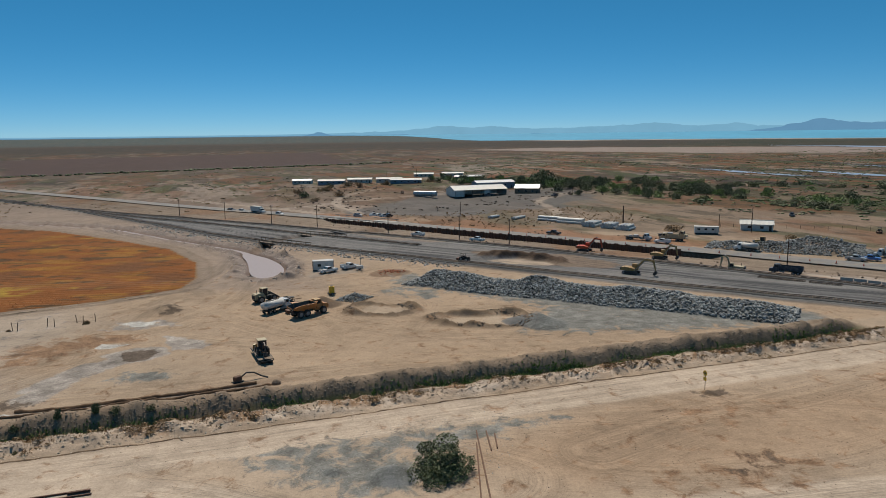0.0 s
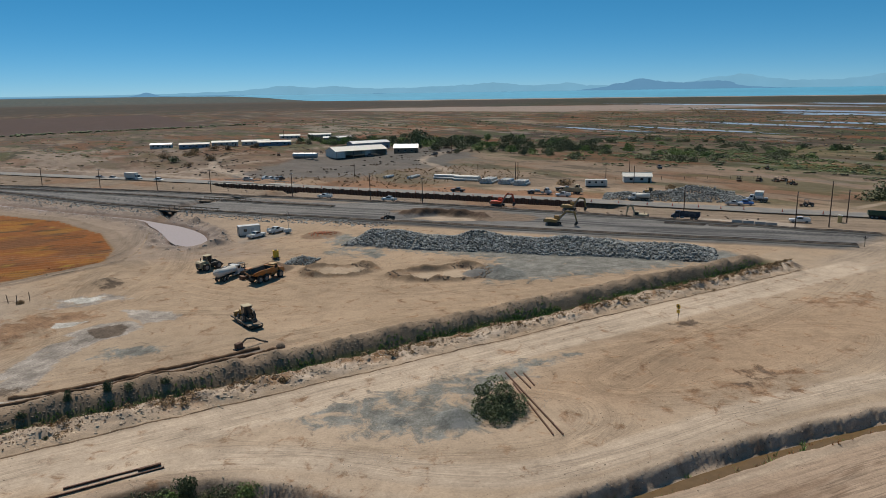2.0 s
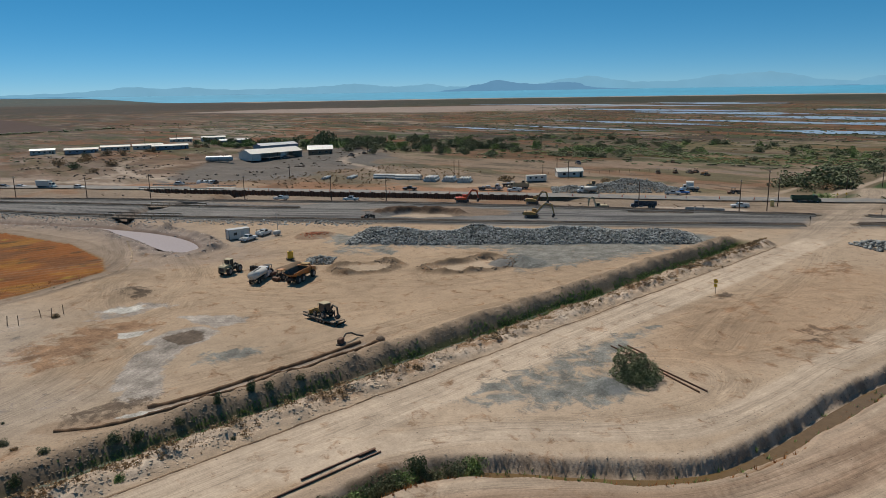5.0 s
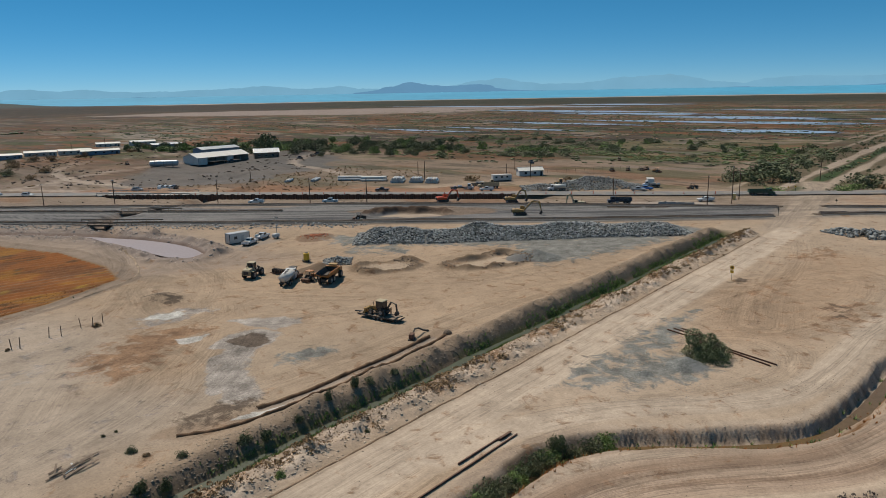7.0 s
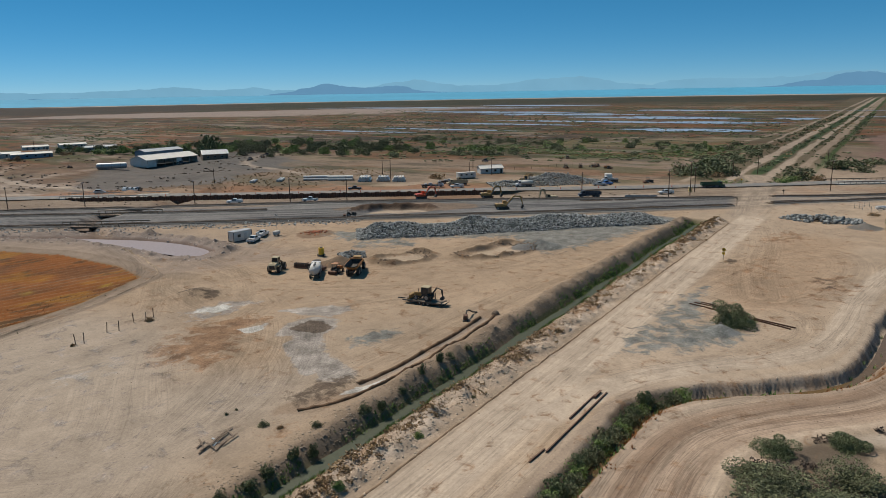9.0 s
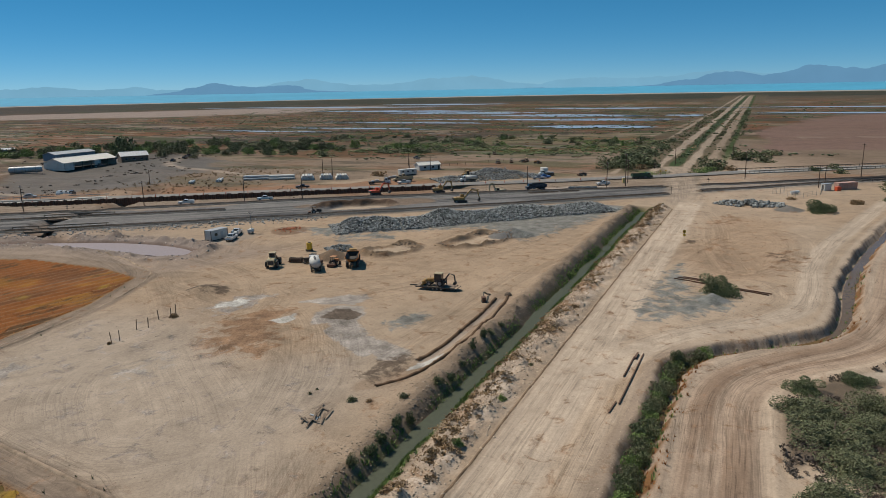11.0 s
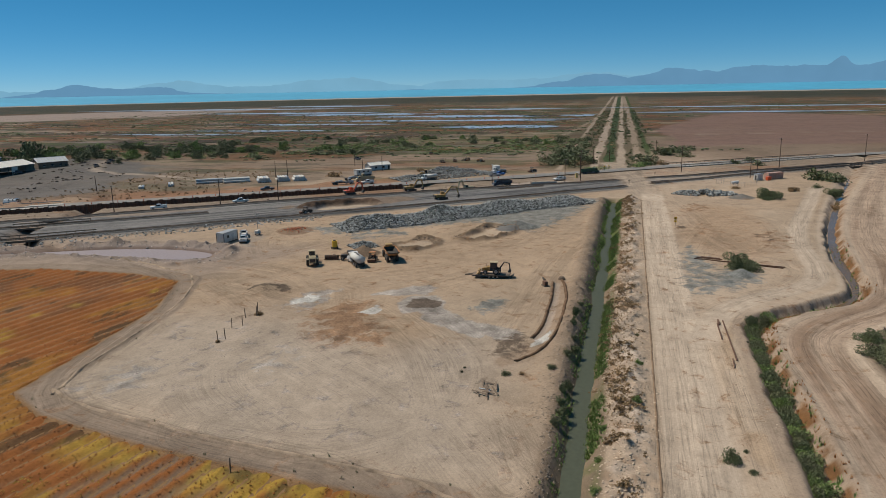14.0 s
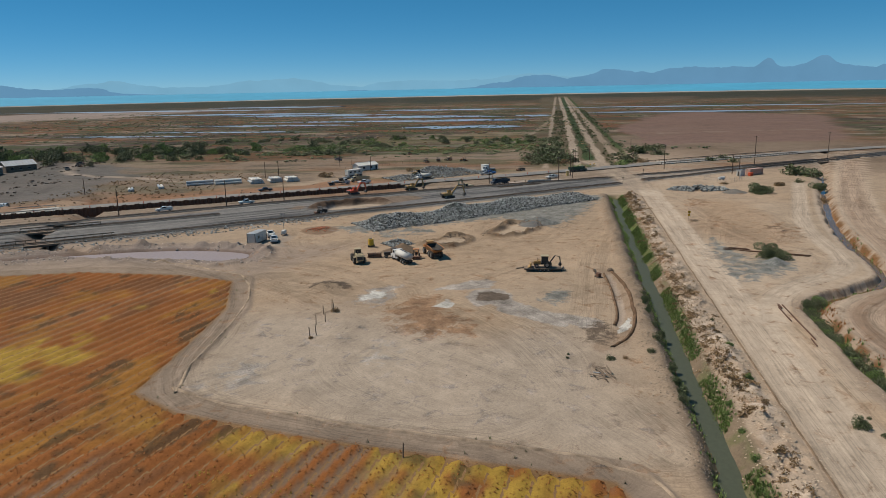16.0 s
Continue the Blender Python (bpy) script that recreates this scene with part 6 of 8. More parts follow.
for sgn in (0, 1):
    bm = bmesh.new()
    vs = [(-0.75, 0), (-0.45, 0), (-0.3, 0.35), (0.3, 0.35), (0.45, 0), (0.75, 0)]
    hull(bm, vs + [(a, b - 0.08) for a, b in vs[::-1]], -3.0, 0.55 if sgn else 0.3)
    for v in bm.verts:
        v.co = Vector((v.co.x, -v.co.z, v.co.y))
    bmesh.ops.recalc_face_normals(bm, faces=bm.faces[:])
    me = bpy.data.meshes.new("sheet_pile")
    bm.to_mesh(me)
    bm.free()
    me.materials.append(RUST)
    pile_mesh[sgn] = me
k = 0
for a, b in zip(hw[:-1], hw[1:]):
    if 57 < a.x < 155:
        d = (b - a).normalized()
        s = new("sheet_pile", pile_mesh[(k * 7) % 3 % 2])
        s.parent = wall
        q = a + Vector((d.y, -d.x, 0)) * 5.25
        s.matrix_basis = Matrix.Translation((q.x, q.y, 0.25)) @ Matrix.Rotation(math.atan2(d.y, d.x), 4, "Z")
        k += 1


def bridge(name, line, x0, x1, half, z, label, rail_mat, trestle=False):
    o = tagged(new(name), label, "bridge", kind="structure")
    pts = [p for p in resample(line, 1.5) if x0 <= p.x <= x1]
    a, b = pts[0], pts[-1]
    d = (b - a).normalized()
    ln, ang, mid = (b - a).length, math.degrees(math.atan2(d.y, d.x)), (a + b) / 2
    o.matrix_basis = pose(mid.x, mid.y, z, 0, 0, ang)
    part("deck", B(((0, 0, -0.3), (ln, half * 2, 0.5), 0.03)), WOOD if trestle else CONCRETE, o)
    for s in (-1, 1):
        for i in range(int(ln / 2.5) + 1):
            part("rail_post", B(((-ln / 2 + i * 2.5, s * (half + 0.1), 0.4), (0.16, 0.16, 1.0))), rail_mat, o)
        part("guard_rail", B(((0, s * (half + 0.1), 0.72), (ln, 0.1, 0.28), 0.02)), rail_mat, o)
    for i in range(4):
        part("pier", B(((-ln / 2 + (i + 0.5) * ln / 4, 0, -1.6), (0.5, half * 1.8, 2.2))), WOOD if trestle else CONCRETE, o)
    return o


bridge("bridge_highway", HIGHWAY, 56, 80, 5.2, 0.5, "pale concrete road bridge over a dry wash", CONCRETE)
bridge("bridge_railway", TRACK_NEAR, 17, 34, 2.4, 0.45, "dark timber railway trestle with railings", WOOD, True)
bridge("bridge_railway_mid", TRACK_MID, 36, 50, 2.4, 0.45, "dark timber railway trestle with railings", WOOD, True)
bridge("bridge_highway_east", HIGHWAY, 236, 292, 5.2, 0.55, "highway bridge with steel guard rails", DARK)
bridge("bridge_railway_east", TRACK_NEAR, 212, 250, 2.6, 0.5, "dark railway bridge over a wash", DARK, True)


# ---- heaps of rock ----
def rock_heap(name, spine, half, high, count, size, label, seed, own=0):
    o = tagged(new(name), label, "rock pile")
    r = np.random.RandomState(seed)
    ln = [math.hypot(b[0] - a[0], b[1] - a[1]) for a, b in zip(spine[:-1], spine[1:])]
    total, xy, zz = sum(ln), [], []
    for _ in range(count):
        s = r.uniform(0, total)
        for (a, b), l in zip(zip(spine[:-1], spine[1:]), ln):
            if s <= l:
                break
            s -= l
        t = min(1, s / l)
        u = r.uniform(-1, 1)
        e = min(s if a is spine[0] else 99, (l - s) if b is spine[-1] else 99) / (half * 1.1)
        nx, ny = -(b[1] - a[1]) / l, (b[0] - a[0]) / l
        xy.append((a[0] + (b[0] - a[0]) * t + nx * u * half, a[1] + (b[1] - a[1]) * t + ny * u * half))
        bulge = 0.72 + 0.35 * math.sin(0.13 * total * (s / l) + seed) + 0.15 * r.normal()
        zz.append(high * max(0.0, 1 - abs(u) ** 1.5) * min(1, max(0.15, e)) * min(1.05, bulge))
    xy, zz = np.array(xy), np.array(zz)
    z = heights(xy[:, 0], xy[:, 1]) + zz
    sz = r.uniform(0.45, 1.0, count) ** 1.7 * size * 1.3
    body = strew("rock_fill", ROCKS, xy[own:], sz[own:], STONE, seed, 0.1, None, z[own:])
    body.parent = o
    tagged(body, kind="stuff")
    shared = [raw_mesh("rock", v, f, STONE) for v, f in ROCKS]
    for k in range(own):
        q = new("rock", shared[k % 6])
        q.parent = o
        q.matrix_basis = Matrix.Translation((xy[k, 0], xy[k, 1], z[k])) @ Euler((r.uniform(0, 6), r.uniform(0, 6), r.uniform(0, 6))).to_matrix().to_4x4() @ Matrix.Scale(sz[k], 4)
    return o


rock_heap("rock_heap", HEAP, 8.6, 0.45, 11500, 0.78, "long heap of broken grey quarry rock beside the railway", 11, 280)
rock_heap("rock_heap", [(31, 173), (36, 168)], 3.6, 1.9, 620, 0.62, "small round heap of broken grey rock", 12, 120)
rock_heap("rock_heap", [(170, 207), (184, 191), (196, 178), (206, 170)], 9, 2.3, 4200, 0.8, "heap of pale grey rock beyond the highway", 13)
rock_heap("rock_heap", [(198, 200), (214, 181)], 7, 2.6, 1500, 0.85, "taller heap of pale grey rock beyond the highway", 14)
rock_heap("rock_heap", [(144, 83), (139, 74), (142, 62)], 4.5, 1.9, 900, 1.1, "low heap of grey rock beside the level crossing", 15, 60)
# riprap along the railway bank
pr = sprinkle(14000, -40, 75, 200, 350, 16, lambda x, y, r: (lambda l: (l < -2.6) & (l > -7.5 - 2.5 * vnoise(x / 6, y / 6, 4)))(along(x, y, TRACK_NEAR)[0]) & (inside(x, y, POND) < -3))
tagged(strew("riprap", ROCKS, pr, np.random.RandomState(17).uniform(0.4, 1.1, len(pr)), STONE, 18), "loose grey riprap along the railway embankment", "riprap", kind="stuff")

# ---- the worked yard: parked machines ----
wheel_loader(12.3, 175.6, 26, PALE, "sun-bleached cream wheel loader parked on bare earth", False)
haul_truck(20.5, 158.2, 28, "dusty orange articulated dump truck with empty body")
lorry("water_truck", 14.0, 164.8, 38, WHITE, "white water tanker truck parked on bare earth", "tanker truck", "tank", length=8.2)
small_tractor(18.2, 162.0, 10, ORANGE, "small dusty orange tractor with box scraper")
small_tractor(17.5, 168.2, 100, DARK, "small dark tractor standing behind the tanker")
flat_trailer(7.9, 130.0, 96, "low plank-deck equipment trailer carrying a backhoe")
backhoe(7.9, 129.7, 96, "yellow backhoe loader chained on a flat trailer", ground_z(7.9, 130.0) + 0.86)

o = thing("grader_attachment", 17.2, 172.6, -78, "rusty ribbed drum implement lying beside the loader", "implement")
part("drum", rod(bmesh.new(), (-1.7, 0, 0.6), (1.7, 0, 0.6), 0.5, 14), RUST, o)
for k in range(6):
    part("rib", B(((-1.5 + k * 0.6, 0, 0.65), (0.1, 1.25, 1.15), 0.02)), DARK, o)
part("frame_bar", B(((0, 0.7, 0.95), (3.8, 0.14, 0.2)), ((0, -0.7, 0.3), (3.8, 0.14, 0.2)), ((0, 2.2, 0.6), (0.14, 3.0, 0.14))), RUST, o)

o = thing("portable_fuel_tank", 28.9, 176.8, 20, "yellow upright portable tank on a small trailer", "fuel tank")
part("tank", rod(bmesh.new(), (0, 0, 0.5), (0, 0, 2.2), 0.75, 16), SIGN, o)
part("lid", rod(bmesh.new(), (0, 0, 2.2), (0, 0, 2.35), 0.4, 12), DARK, o)
part("skid", B(((0, 0, 0.35), (1.8, 1.5, 0.2), 0.03)), DARK, o)
for s in (-1, 1):
    wheel(o, -0.3, s * 0.8, 0.33, 0.2)

o = thing("site_office", 32.2, 211.2, -6, "white steel site office container with dark trim", "site office")
part("body", B(((0, 0, 1.55), (6.1, 2.5, 2.7), 0.03)), OFFWHITE, o)
part("roof", B(((0, 0, 2.95), (6.25, 2.65, 0.14), 0.03)), GALV, o)
for sx2 in (-3.05, 3.05):
    for sy2 in (-1.25, 1.25):
        part("corner_post", B(((sx2, sy2, 1.5), (0.14, 0.14, 2.9))), NAVY, o)
part("door", B(((0.9, -1.27, 1.25), (0.9, 0.06, 2.0), 0.02)), GALV, o)
part("window", B(((-1.2, -1.27, 1.7), (1.0, 0.05, 0.8))), GLASS, o)
part("base_frame", B(((0, 0, 0.12), (6.1, 2.5, 0.24))), DARK, o)

pickup(32.9, 206.4, 24, WHITE, "white crew-cab pickup parked beside the site office", "pickups by the office")
pickup(40.2, 210.6, 28, WHITE, "white utility pickup with tool boxes near the office", "pickups by the office", True)

o = thing("light_tower", 42.6, 207.4, 10, "white towed light tower with raised mast", "light tower")
part("generator_box", B(((0, 0, 0.95), (2.2, 1.2, 1.1), 0.15)), OFFWHITE, o)
part("mast", rod(bmesh.new(), (0.4, 0, 1.4), (0.4, 0, 6.2), 0.07), STEEL, o)
for s in (-0.45, 0.45):
    lamp = part("lamp_head", B(((0.4, s, 6.2), (0.25, 0.5, 0.35), 0.04)), DARK, o)
    part("lamp_glass", B(((0.27, s, 6.18), (0.03, 0.42, 0.28))), LAMP, lamp)
for s in (-0.65, 0.65):
    wheel(o, 0, s, 0.33, 0.2)

# broken orange rubble on a low mound
pr = np.random.RandomState(31).normal(0, 1, (150, 2)) * (2.0, 1.3) + (50.5, 199)
tagged(strew("rubble_pile", ROCKS, pr, np.random.RandomState(32).uniform(0.25, 0.6, 150), BRICK, 33, 0.0), "scattered orange broken brick rubble", "rubble", kind="stuff")

# ---- dug earthworks between the tracks and the highway ----
excavator(113.0, 169.5, -52, YELLOW, "dusty yellow crawler excavator between the tracks", 0)
excavator(121.0, 209.5, -58, RED, "red-orange crawler excavator working at the cut", 20, 0.8, 0.1)
excavator(136.5, 189.0, -50, YELLOW, "yellow crawler excavator with folded dark boom", 0, 0.75, -0.2)
excavator(147.0, 167.0, 130, PALE, "small cream excavator standing in the cut", 0, 0.5, -1.4)
small_tractor(76.5, 207.5, -50, DARK, "small dark machine beside the round pit")
wheel_loader(184.0, 195.5, -60, YELLOW, "yellow wheel loader beside the rock heap")

# ---- traffic on and by the highway ----
pickup(79.2, 268.2, 126, WHITE, "white service pickup with rack on the track side", "site pickups", True)
pickup(95.2, 243.8, 126, WHITE, "white pickup parked beside the railway", "site pickups")
pickup(131.3, 252.0, 125, BLACK, "black pickup on the earth verge")
lorry("box_truck", 25.5, 385.0, -55, WHITE, "white box truck stopped on the highway", "box truck", "box", length=9.5)
car(35.2, 371.0, -55, WHITE, "white station car on the highway", "highway cars", 0.25)
car(18.0, 399.0, -55, SILVER, "silver car on the highway", "highway cars")
car(12.5, 405.5, -55, BLACK, "black car on the highway", "highway cars")
car(71.0, 345.3, -40, SILVER, "silver car parked beyond the highway", "parked cars", 0.25)
for cx, cy, pt, lb in ((76.4, 334, WHITE, "white sport utility car parked in a row"), (79.2, 335, WHITE, "white sport utility car parked in a row"), (82.0, 336.2, WHITE, "white sport utility car parked in a row"), (84.8, 337.8, BLACK, "black sport utility car at the row's end")):
    car(cx, cy, 35, pt, lb, "parked cars", 0.3)
lorry("dump_truck", 152.6, 153.2, 125, NAVY, "dark blue tipper truck tipping beside the track", "dump truck", "tip", length=8.5)
pickup(178.0, 131.5, 130, WHITE, "white utility pickup parked beside the track", "site pickups", True)
lorry("dump_truck", 203.5, 119.5, -55, GREEN, "dark green tipper truck at the junction", "dump truck", "tip", length=9.5)
pickup(190.0, 163.5, -60, SILVER, "silver pickup beyond the highway", "far pickups")
pickup(194.0, 162.0, -55, BLUE, "bright blue pickup beyond the highway", "far pickups")
lorry("service_truck", 203.0, 163.5, 120, WHITE, "white service truck beyond the highway", "service truck", "flat", length=7.5)
small_tractor(208.0, 147.5, -50, DARK, "dark tractor standing on the grey apron")
lorry("flatbed_truck", 153.6, 226.5, -55, SILVER, "grey flatbed truck on the far verge", "flatbed truck", "flat", length=10)
lorry("dump_truck", 163.5, 219.5, 125, PALE, "cream tipper truck on the far verge", "dump truck", "tip", length=9)
lorry("water_truck", 172.3, 191.0, 125, WHITE, "white tanker truck on the highway verge", "tanker truck", "tank", length=7.5)
pickup(156.5, 215.5, 125, WHITE, "white utility pickup on the far verge", "far pickups", True)
lorry("flatbed_truck", 168.5, 226.0, -50, PALE, "cream conveyor truck on the far verge", "flatbed truck", "flat", length=11)
for k, (cx, cy, h, pt) in enumerate(((255, 199, 20, DARK), (259, 194, 60, PALE), (264, 193, 10, YELLOW), (255, 184, 80, ORANGE), (249, 205, 40, DARK))):
    small_tractor(cx, cy, h, pt, "old machine parked in the far equipment yard")

o = thing("portable_toilet", 187.5, 124.5, 20, "tan portable toilet beside the poles", "portable toilet")
part("cabin", B(((0, 0, 1.1), (1.15, 1.15, 2.1), 0.05)), TAN, o)
part("roof", B(((0, 0, 2.22), (1.25, 1.25, 0.16), 0.05)), OFFWHITE, o)
part("door", B(((0.59, 0, 1.1), (0.05, 0.8, 1.8), 0.02)), OFFWHITE, o)

for k in range(4):
    d = k * 3.2
    o = thing("concrete_barrier", 160.5 + d * 0.6, 140.5 - d * 0.8, -53, "white precast concrete barrier lying by the track", "concrete barrier", "barriers by the track")
    part("barrier", hull(bmesh.new(), [(-1.5, 0.0), (-1.5, 0.8), (1.5, 0.8), (1.5, 0.0)], -0.3, 0.3, 0.2), CONCRETE, o)


def trailer_home(x, y, h, ln, label, mat):
    o = thing("house_trailer", x, y, h, label, "house trailer")
    part("body", B(((0, 0, 1.8), (ln, 2.8, 2.5), 0.08)), mat, o)
    part("roof", B(((0, 0, 3.1), (ln + 0.2, 3.0, 0.14), 0.04)), OFFWHITE, o)
    for k in range(3):
        part("window", B(((-ln / 2 + ln * (k + 0.6) / 3.4, -1.42, 2.1), (1.0, 0.05, 0.7))), GLASS, o)
    part("door", B(((ln * 0.36, -1.42, 1.6), (0.8, 0.06, 1.9))), GALV, o)
    part("skirt", B(((0, 0, 0.3), (ln - 0.4, 2.5, 0.6))), DARK, o)


trailer_home(187.0, 229.5, -35, 9, "white travel trailer on bare ground", OFFWHITE)
trailer_home(207.5, 166.0, 30, 4.5, "small white cargo trailer", WHITE)

# stacks of pale culvert pipe
for k, (cx, cy, n, ln) in enumerate(((151, 293, 3, 12), (155, 281, 4, 12), (159, 269, 5, 9), (163, 261, 5, 7), (166, 254, 5, 7), (141, 307, 2, 10), (132, 316, 2, 7))):
    o = thing("pipe_stack", cx, cy, -55 if k < 2 else 35, "stack of pale galvanised culvert pipe", "pipe stack", "culvert pipe stacks")
    for row in range(2 if n > 2 else 1):
        for j in range(n - row):
            yy = (j - (n - row - 1) / 2) * 1.25
            bm = rod(bmesh.new(), (-ln / 2, yy, 0.62 + row * 1.05), (ln / 2, yy, 0.62 + row * 1.05), 0.6, 12)
            part("pipe", bm, OFFWHITE if (j + k) % 3 else GALV, o)


# ---- buildings of the far yard ----
def gable(name, x, y, h, ln, wd, eave, ridge_h, wall_mat, roof_mat, label, open_front=False, windows=3, group=""):
    o = thing(name, x, y, h, label, "building", group)
    bm = bmesh.new()
    t = 0.2
    box(bm, (0, wd / 2 - t / 2, eave / 2), (ln, t, eave))
    box(bm, (-ln / 2 + t / 2, 0, eave / 2), (t, wd - 2 * t, eave))
    box(bm, (ln / 2 - t / 2, 0, eave / 2), (t, wd - 2 * t, eave))
    for sx3 in (-ln / 2, ln / 2 - t):
        vs = [bm.verts.new(p) for p in ((sx3, -wd / 2, eave), (sx3, wd / 2, eave), (sx3, 0, ridge_h), (sx3 + t, -wd / 2, eave), (sx3 + t, wd / 2, eave), (sx3 + t, 0, ridge_h))]
        for f in ((0, 1, 2), (5, 4, 3), (0, 3, 4, 1), (1, 4, 5, 2), (2, 5, 3, 0)):
            bm.faces.new([vs[i] for i in f])
    if not open_front:
        box(bm, (0, -wd / 2 + t / 2, eave / 2), (ln, t, eave))
    else:
        box(bm, (-ln * 0.41, -wd / 2 + t / 2, eave / 2), (ln * 0.18, t, eave))
        box(bm, (ln * 0.12, -wd / 2 + t / 2, eave / 2), (ln * 0.12, t, eave))
    part("wall", bm, wall_mat, o)
    rise = ridge_h - eave
    slope = math.hypot(wd / 2, rise)
    for s in (-1, 1):
        a = math.atan2(rise, wd / 2)
        n = int(ln / 0.75)
        upper = [(-ln / 2 - 0.5 + (ln + 1.0) * k / n, 0.12 + 0.07 * (k % 2)) for k in range(n + 1)]
        bm = hull(bmesh.new(), [(-ln / 2 - 0.5, 0.0)] + upper + [(ln / 2 + 0.5, 0.0)], -slope / 2 - 0.3, slope / 2 + 0.3)
        rot = Matrix.Rotation(-s * a, 4, "X")
        bmesh.ops.transform(bm, matrix=Matrix.Translation((0, s * wd / 4, eave + rise / 2 + 0.1)) @ rot, verts=bm.verts[:])
        part("roof", bm, roof_mat, o, "pale corrugated metal roof slope")
    if open_front:
        for k in range(7):
            part("post", B(((-ln / 2 + 0.3 + k * (ln - 0.6) / 6, -wd / 2 + 0.1, eave / 2), (0.24, 0.24, eave))), STEEL, o)
    else:
        for k in range(windows):
            wx = -ln / 2 + ln * (k + 0.7) / (windows + 0.6)
            w = part("window", B(((wx, -wd / 2 - 0.02, eave * 0.58), (1.3, 0.06, 1.0))), GLASS, o)
            part("window_frame", B(((wx, -wd / 2 - 0.05, eave * 0.58 - 0.55), (1.5, 0.1, 0.1)), ((wx, -wd / 2 - 0.05, eave * 0.58 + 0.55), (1.5, 0.1, 0.1))), OFFWHITE, w)
        part("door", B(((ln * 0.42, -wd / 2 - 0.03, 1.05), (1.0, 0.08, 2.1))), DARK, o)
    return o


HOUSE_WALL = material("pale_stucco", (0.46, 0.44, 0.40), 0.9, scale=0.6, amount=0.15)
BLUE_WALL = material("faded_blue_siding", (0.16, 0.22, 0.28), 0.8, scale=0.6, amount=0.15)
gable("machinery_shed", 170.5, 438, 2, 37, 16, 4.2, 6.6, OFFWHITE, ROOF_WHITE, "long open-fronted white metal machinery shed", True)
gable("barn", 207.5, 437, -32, 16, 13, 4.0, 6.3, WOOD, GALV, "weathered dark barn with grey metal roof")
gable("warehouse", 205, 492, 0, 30, 12, 4.2, 5.6, BLUE_WALL, GALV, "long blue-grey metal warehouse behind the shed")
for hx, hy, ln, wd, wm, lb in ((100, 590, 22, 9, BLUE_WALL, "low blue bungalow with bright white roof"), (124, 590, 20, 9, HOUSE_WALL, "low pale bungalow with bright white roof"), (152, 600, 22, 10, HOUSE_WALL, "low open-sided bungalow with white roof"), (161, 578, 26, 9, BLUE_WALL, "long blue bungalow with white roof"), (196, 640, 18, 9, HOUSE_WALL, "pale bungalow with white roof among trees"), (222, 632, 20, 9, HOUSE_WALL, "pale bungalow with white roof among trees"), (224, 596, 24, 10, BLUE_WALL, "grey-roofed bungalow among trees"), (78, 606, 16, 8, HOUSE_WALL, "small pale bungalow at the edge of the yard")):
    gable("bungalow", hx, hy, -18, ln, wd, 2.9, 3.9, wm, ROOF_WHITE if "white" in lb else GALV, lb, False, 4, "bungalows")

gable("site_shed", 213, 231, -40, 12, 6, 2.5, 3.8, OFFWHITE, ROOF_WHITE, "small white site shed beyond the rock heap", False, 2)
o = thing("storage_tank", 134.5, 437, -40, "large horizontal grey steel storage tank on cradles", "storage tank")
bm = rod(bmesh.new(), (-8, 0, 2.1), (8, 0, 2.1), 1.7, 20)
bmesh.ops.bevel(bm, geom=[e for e in bm.edges if abs(e.verts[0].co.x - e.verts[1].co.x) < 1e-4 and len(e.link_faces) == 2], offset=0.35, segments=2, affect="EDGES")
part("shell", bm, GALV, o)
for k in (-5, 0, 5):
    part("cradle", B(((k, 0, 0.4), (0.5, 2.6, 0.8))), CONCRETE, o)
    part("band", rod(bmesh.new(), (k - 0.12, 0, 2.1), (k + 0.12, 0, 2.1), 1.74, 20), STEEL, o)
for k, (cx, cy, h, kind) in enumerate(((214, 410, 30, 0), (226, 412, 80, 1), (236, 418, 10, 0), (160, 452, 5, 1), (176, 430, 0, 0), (143, 462, 60, 1), (150, 468, 20, 0), (128, 470, 80, 1), (300, 226, 30, 1), (262, 262, 50, 0))):
    if kind:
        small_tractor(cx, cy, h, DARK, "old dark farm machine parked in the yard")
    else:
        pickup(cx, cy, h, NAVY, "old dark pickup parked in the yard", "yard pickups")

# ---- relay cabin and container by the east bridge ----
o = thing("shipping_container", 188.5, 40.5, -52, "faded pink shipping container beside the railway", "container")
part("body", B(((0, 0, 1.4), (8.5, 2.5, 2.7), 0.03)), PINK, o)
part("end_door", B(((-4.28, 0, 1.4), (0.08, 2.4, 2.5))), PINK, o)
for k in range(14):
    part("rib", B(((-3.9 + k * 0.6, -1.27, 1.4), (0.2, 0.06, 2.4))), PINK, o)
o = thing("relay_cabin", 183.5, 47.5, -52, "white relay cabin beside the railway", "cabin")
part("body", B(((0, 0, 1.3), (3.0, 2.2, 2.5), 0.04)), OFFWHITE, o)
part("roof", B(((0, 0, 2.62), (3.2, 2.4, 0.14))), GALV, o)
part("door", B(((-1.52, 0, 1.1), (0.06, 0.9, 2.0))), DARK, o)
o = thing("red_bin", 183.0, 43.5, -52, "bright red steel bin beside the container", "bin")
part("box", B(((0, 0, 0.75), (1.8, 1.5, 1.5), 0.05)), RED, o)
part("lid", B(((0, 0, 1.55), (1.9, 1.6, 0.1), 0.03)), RED, o)
o = thing("gas_tank", 169.5, 58.5, -52, "small white horizontal gas tank inside a fence", "gas tank")
bm = rod(bmesh.new(), (-1.8, 0, 0.9), (1.8, 0, 0.9), 0.55, 14)
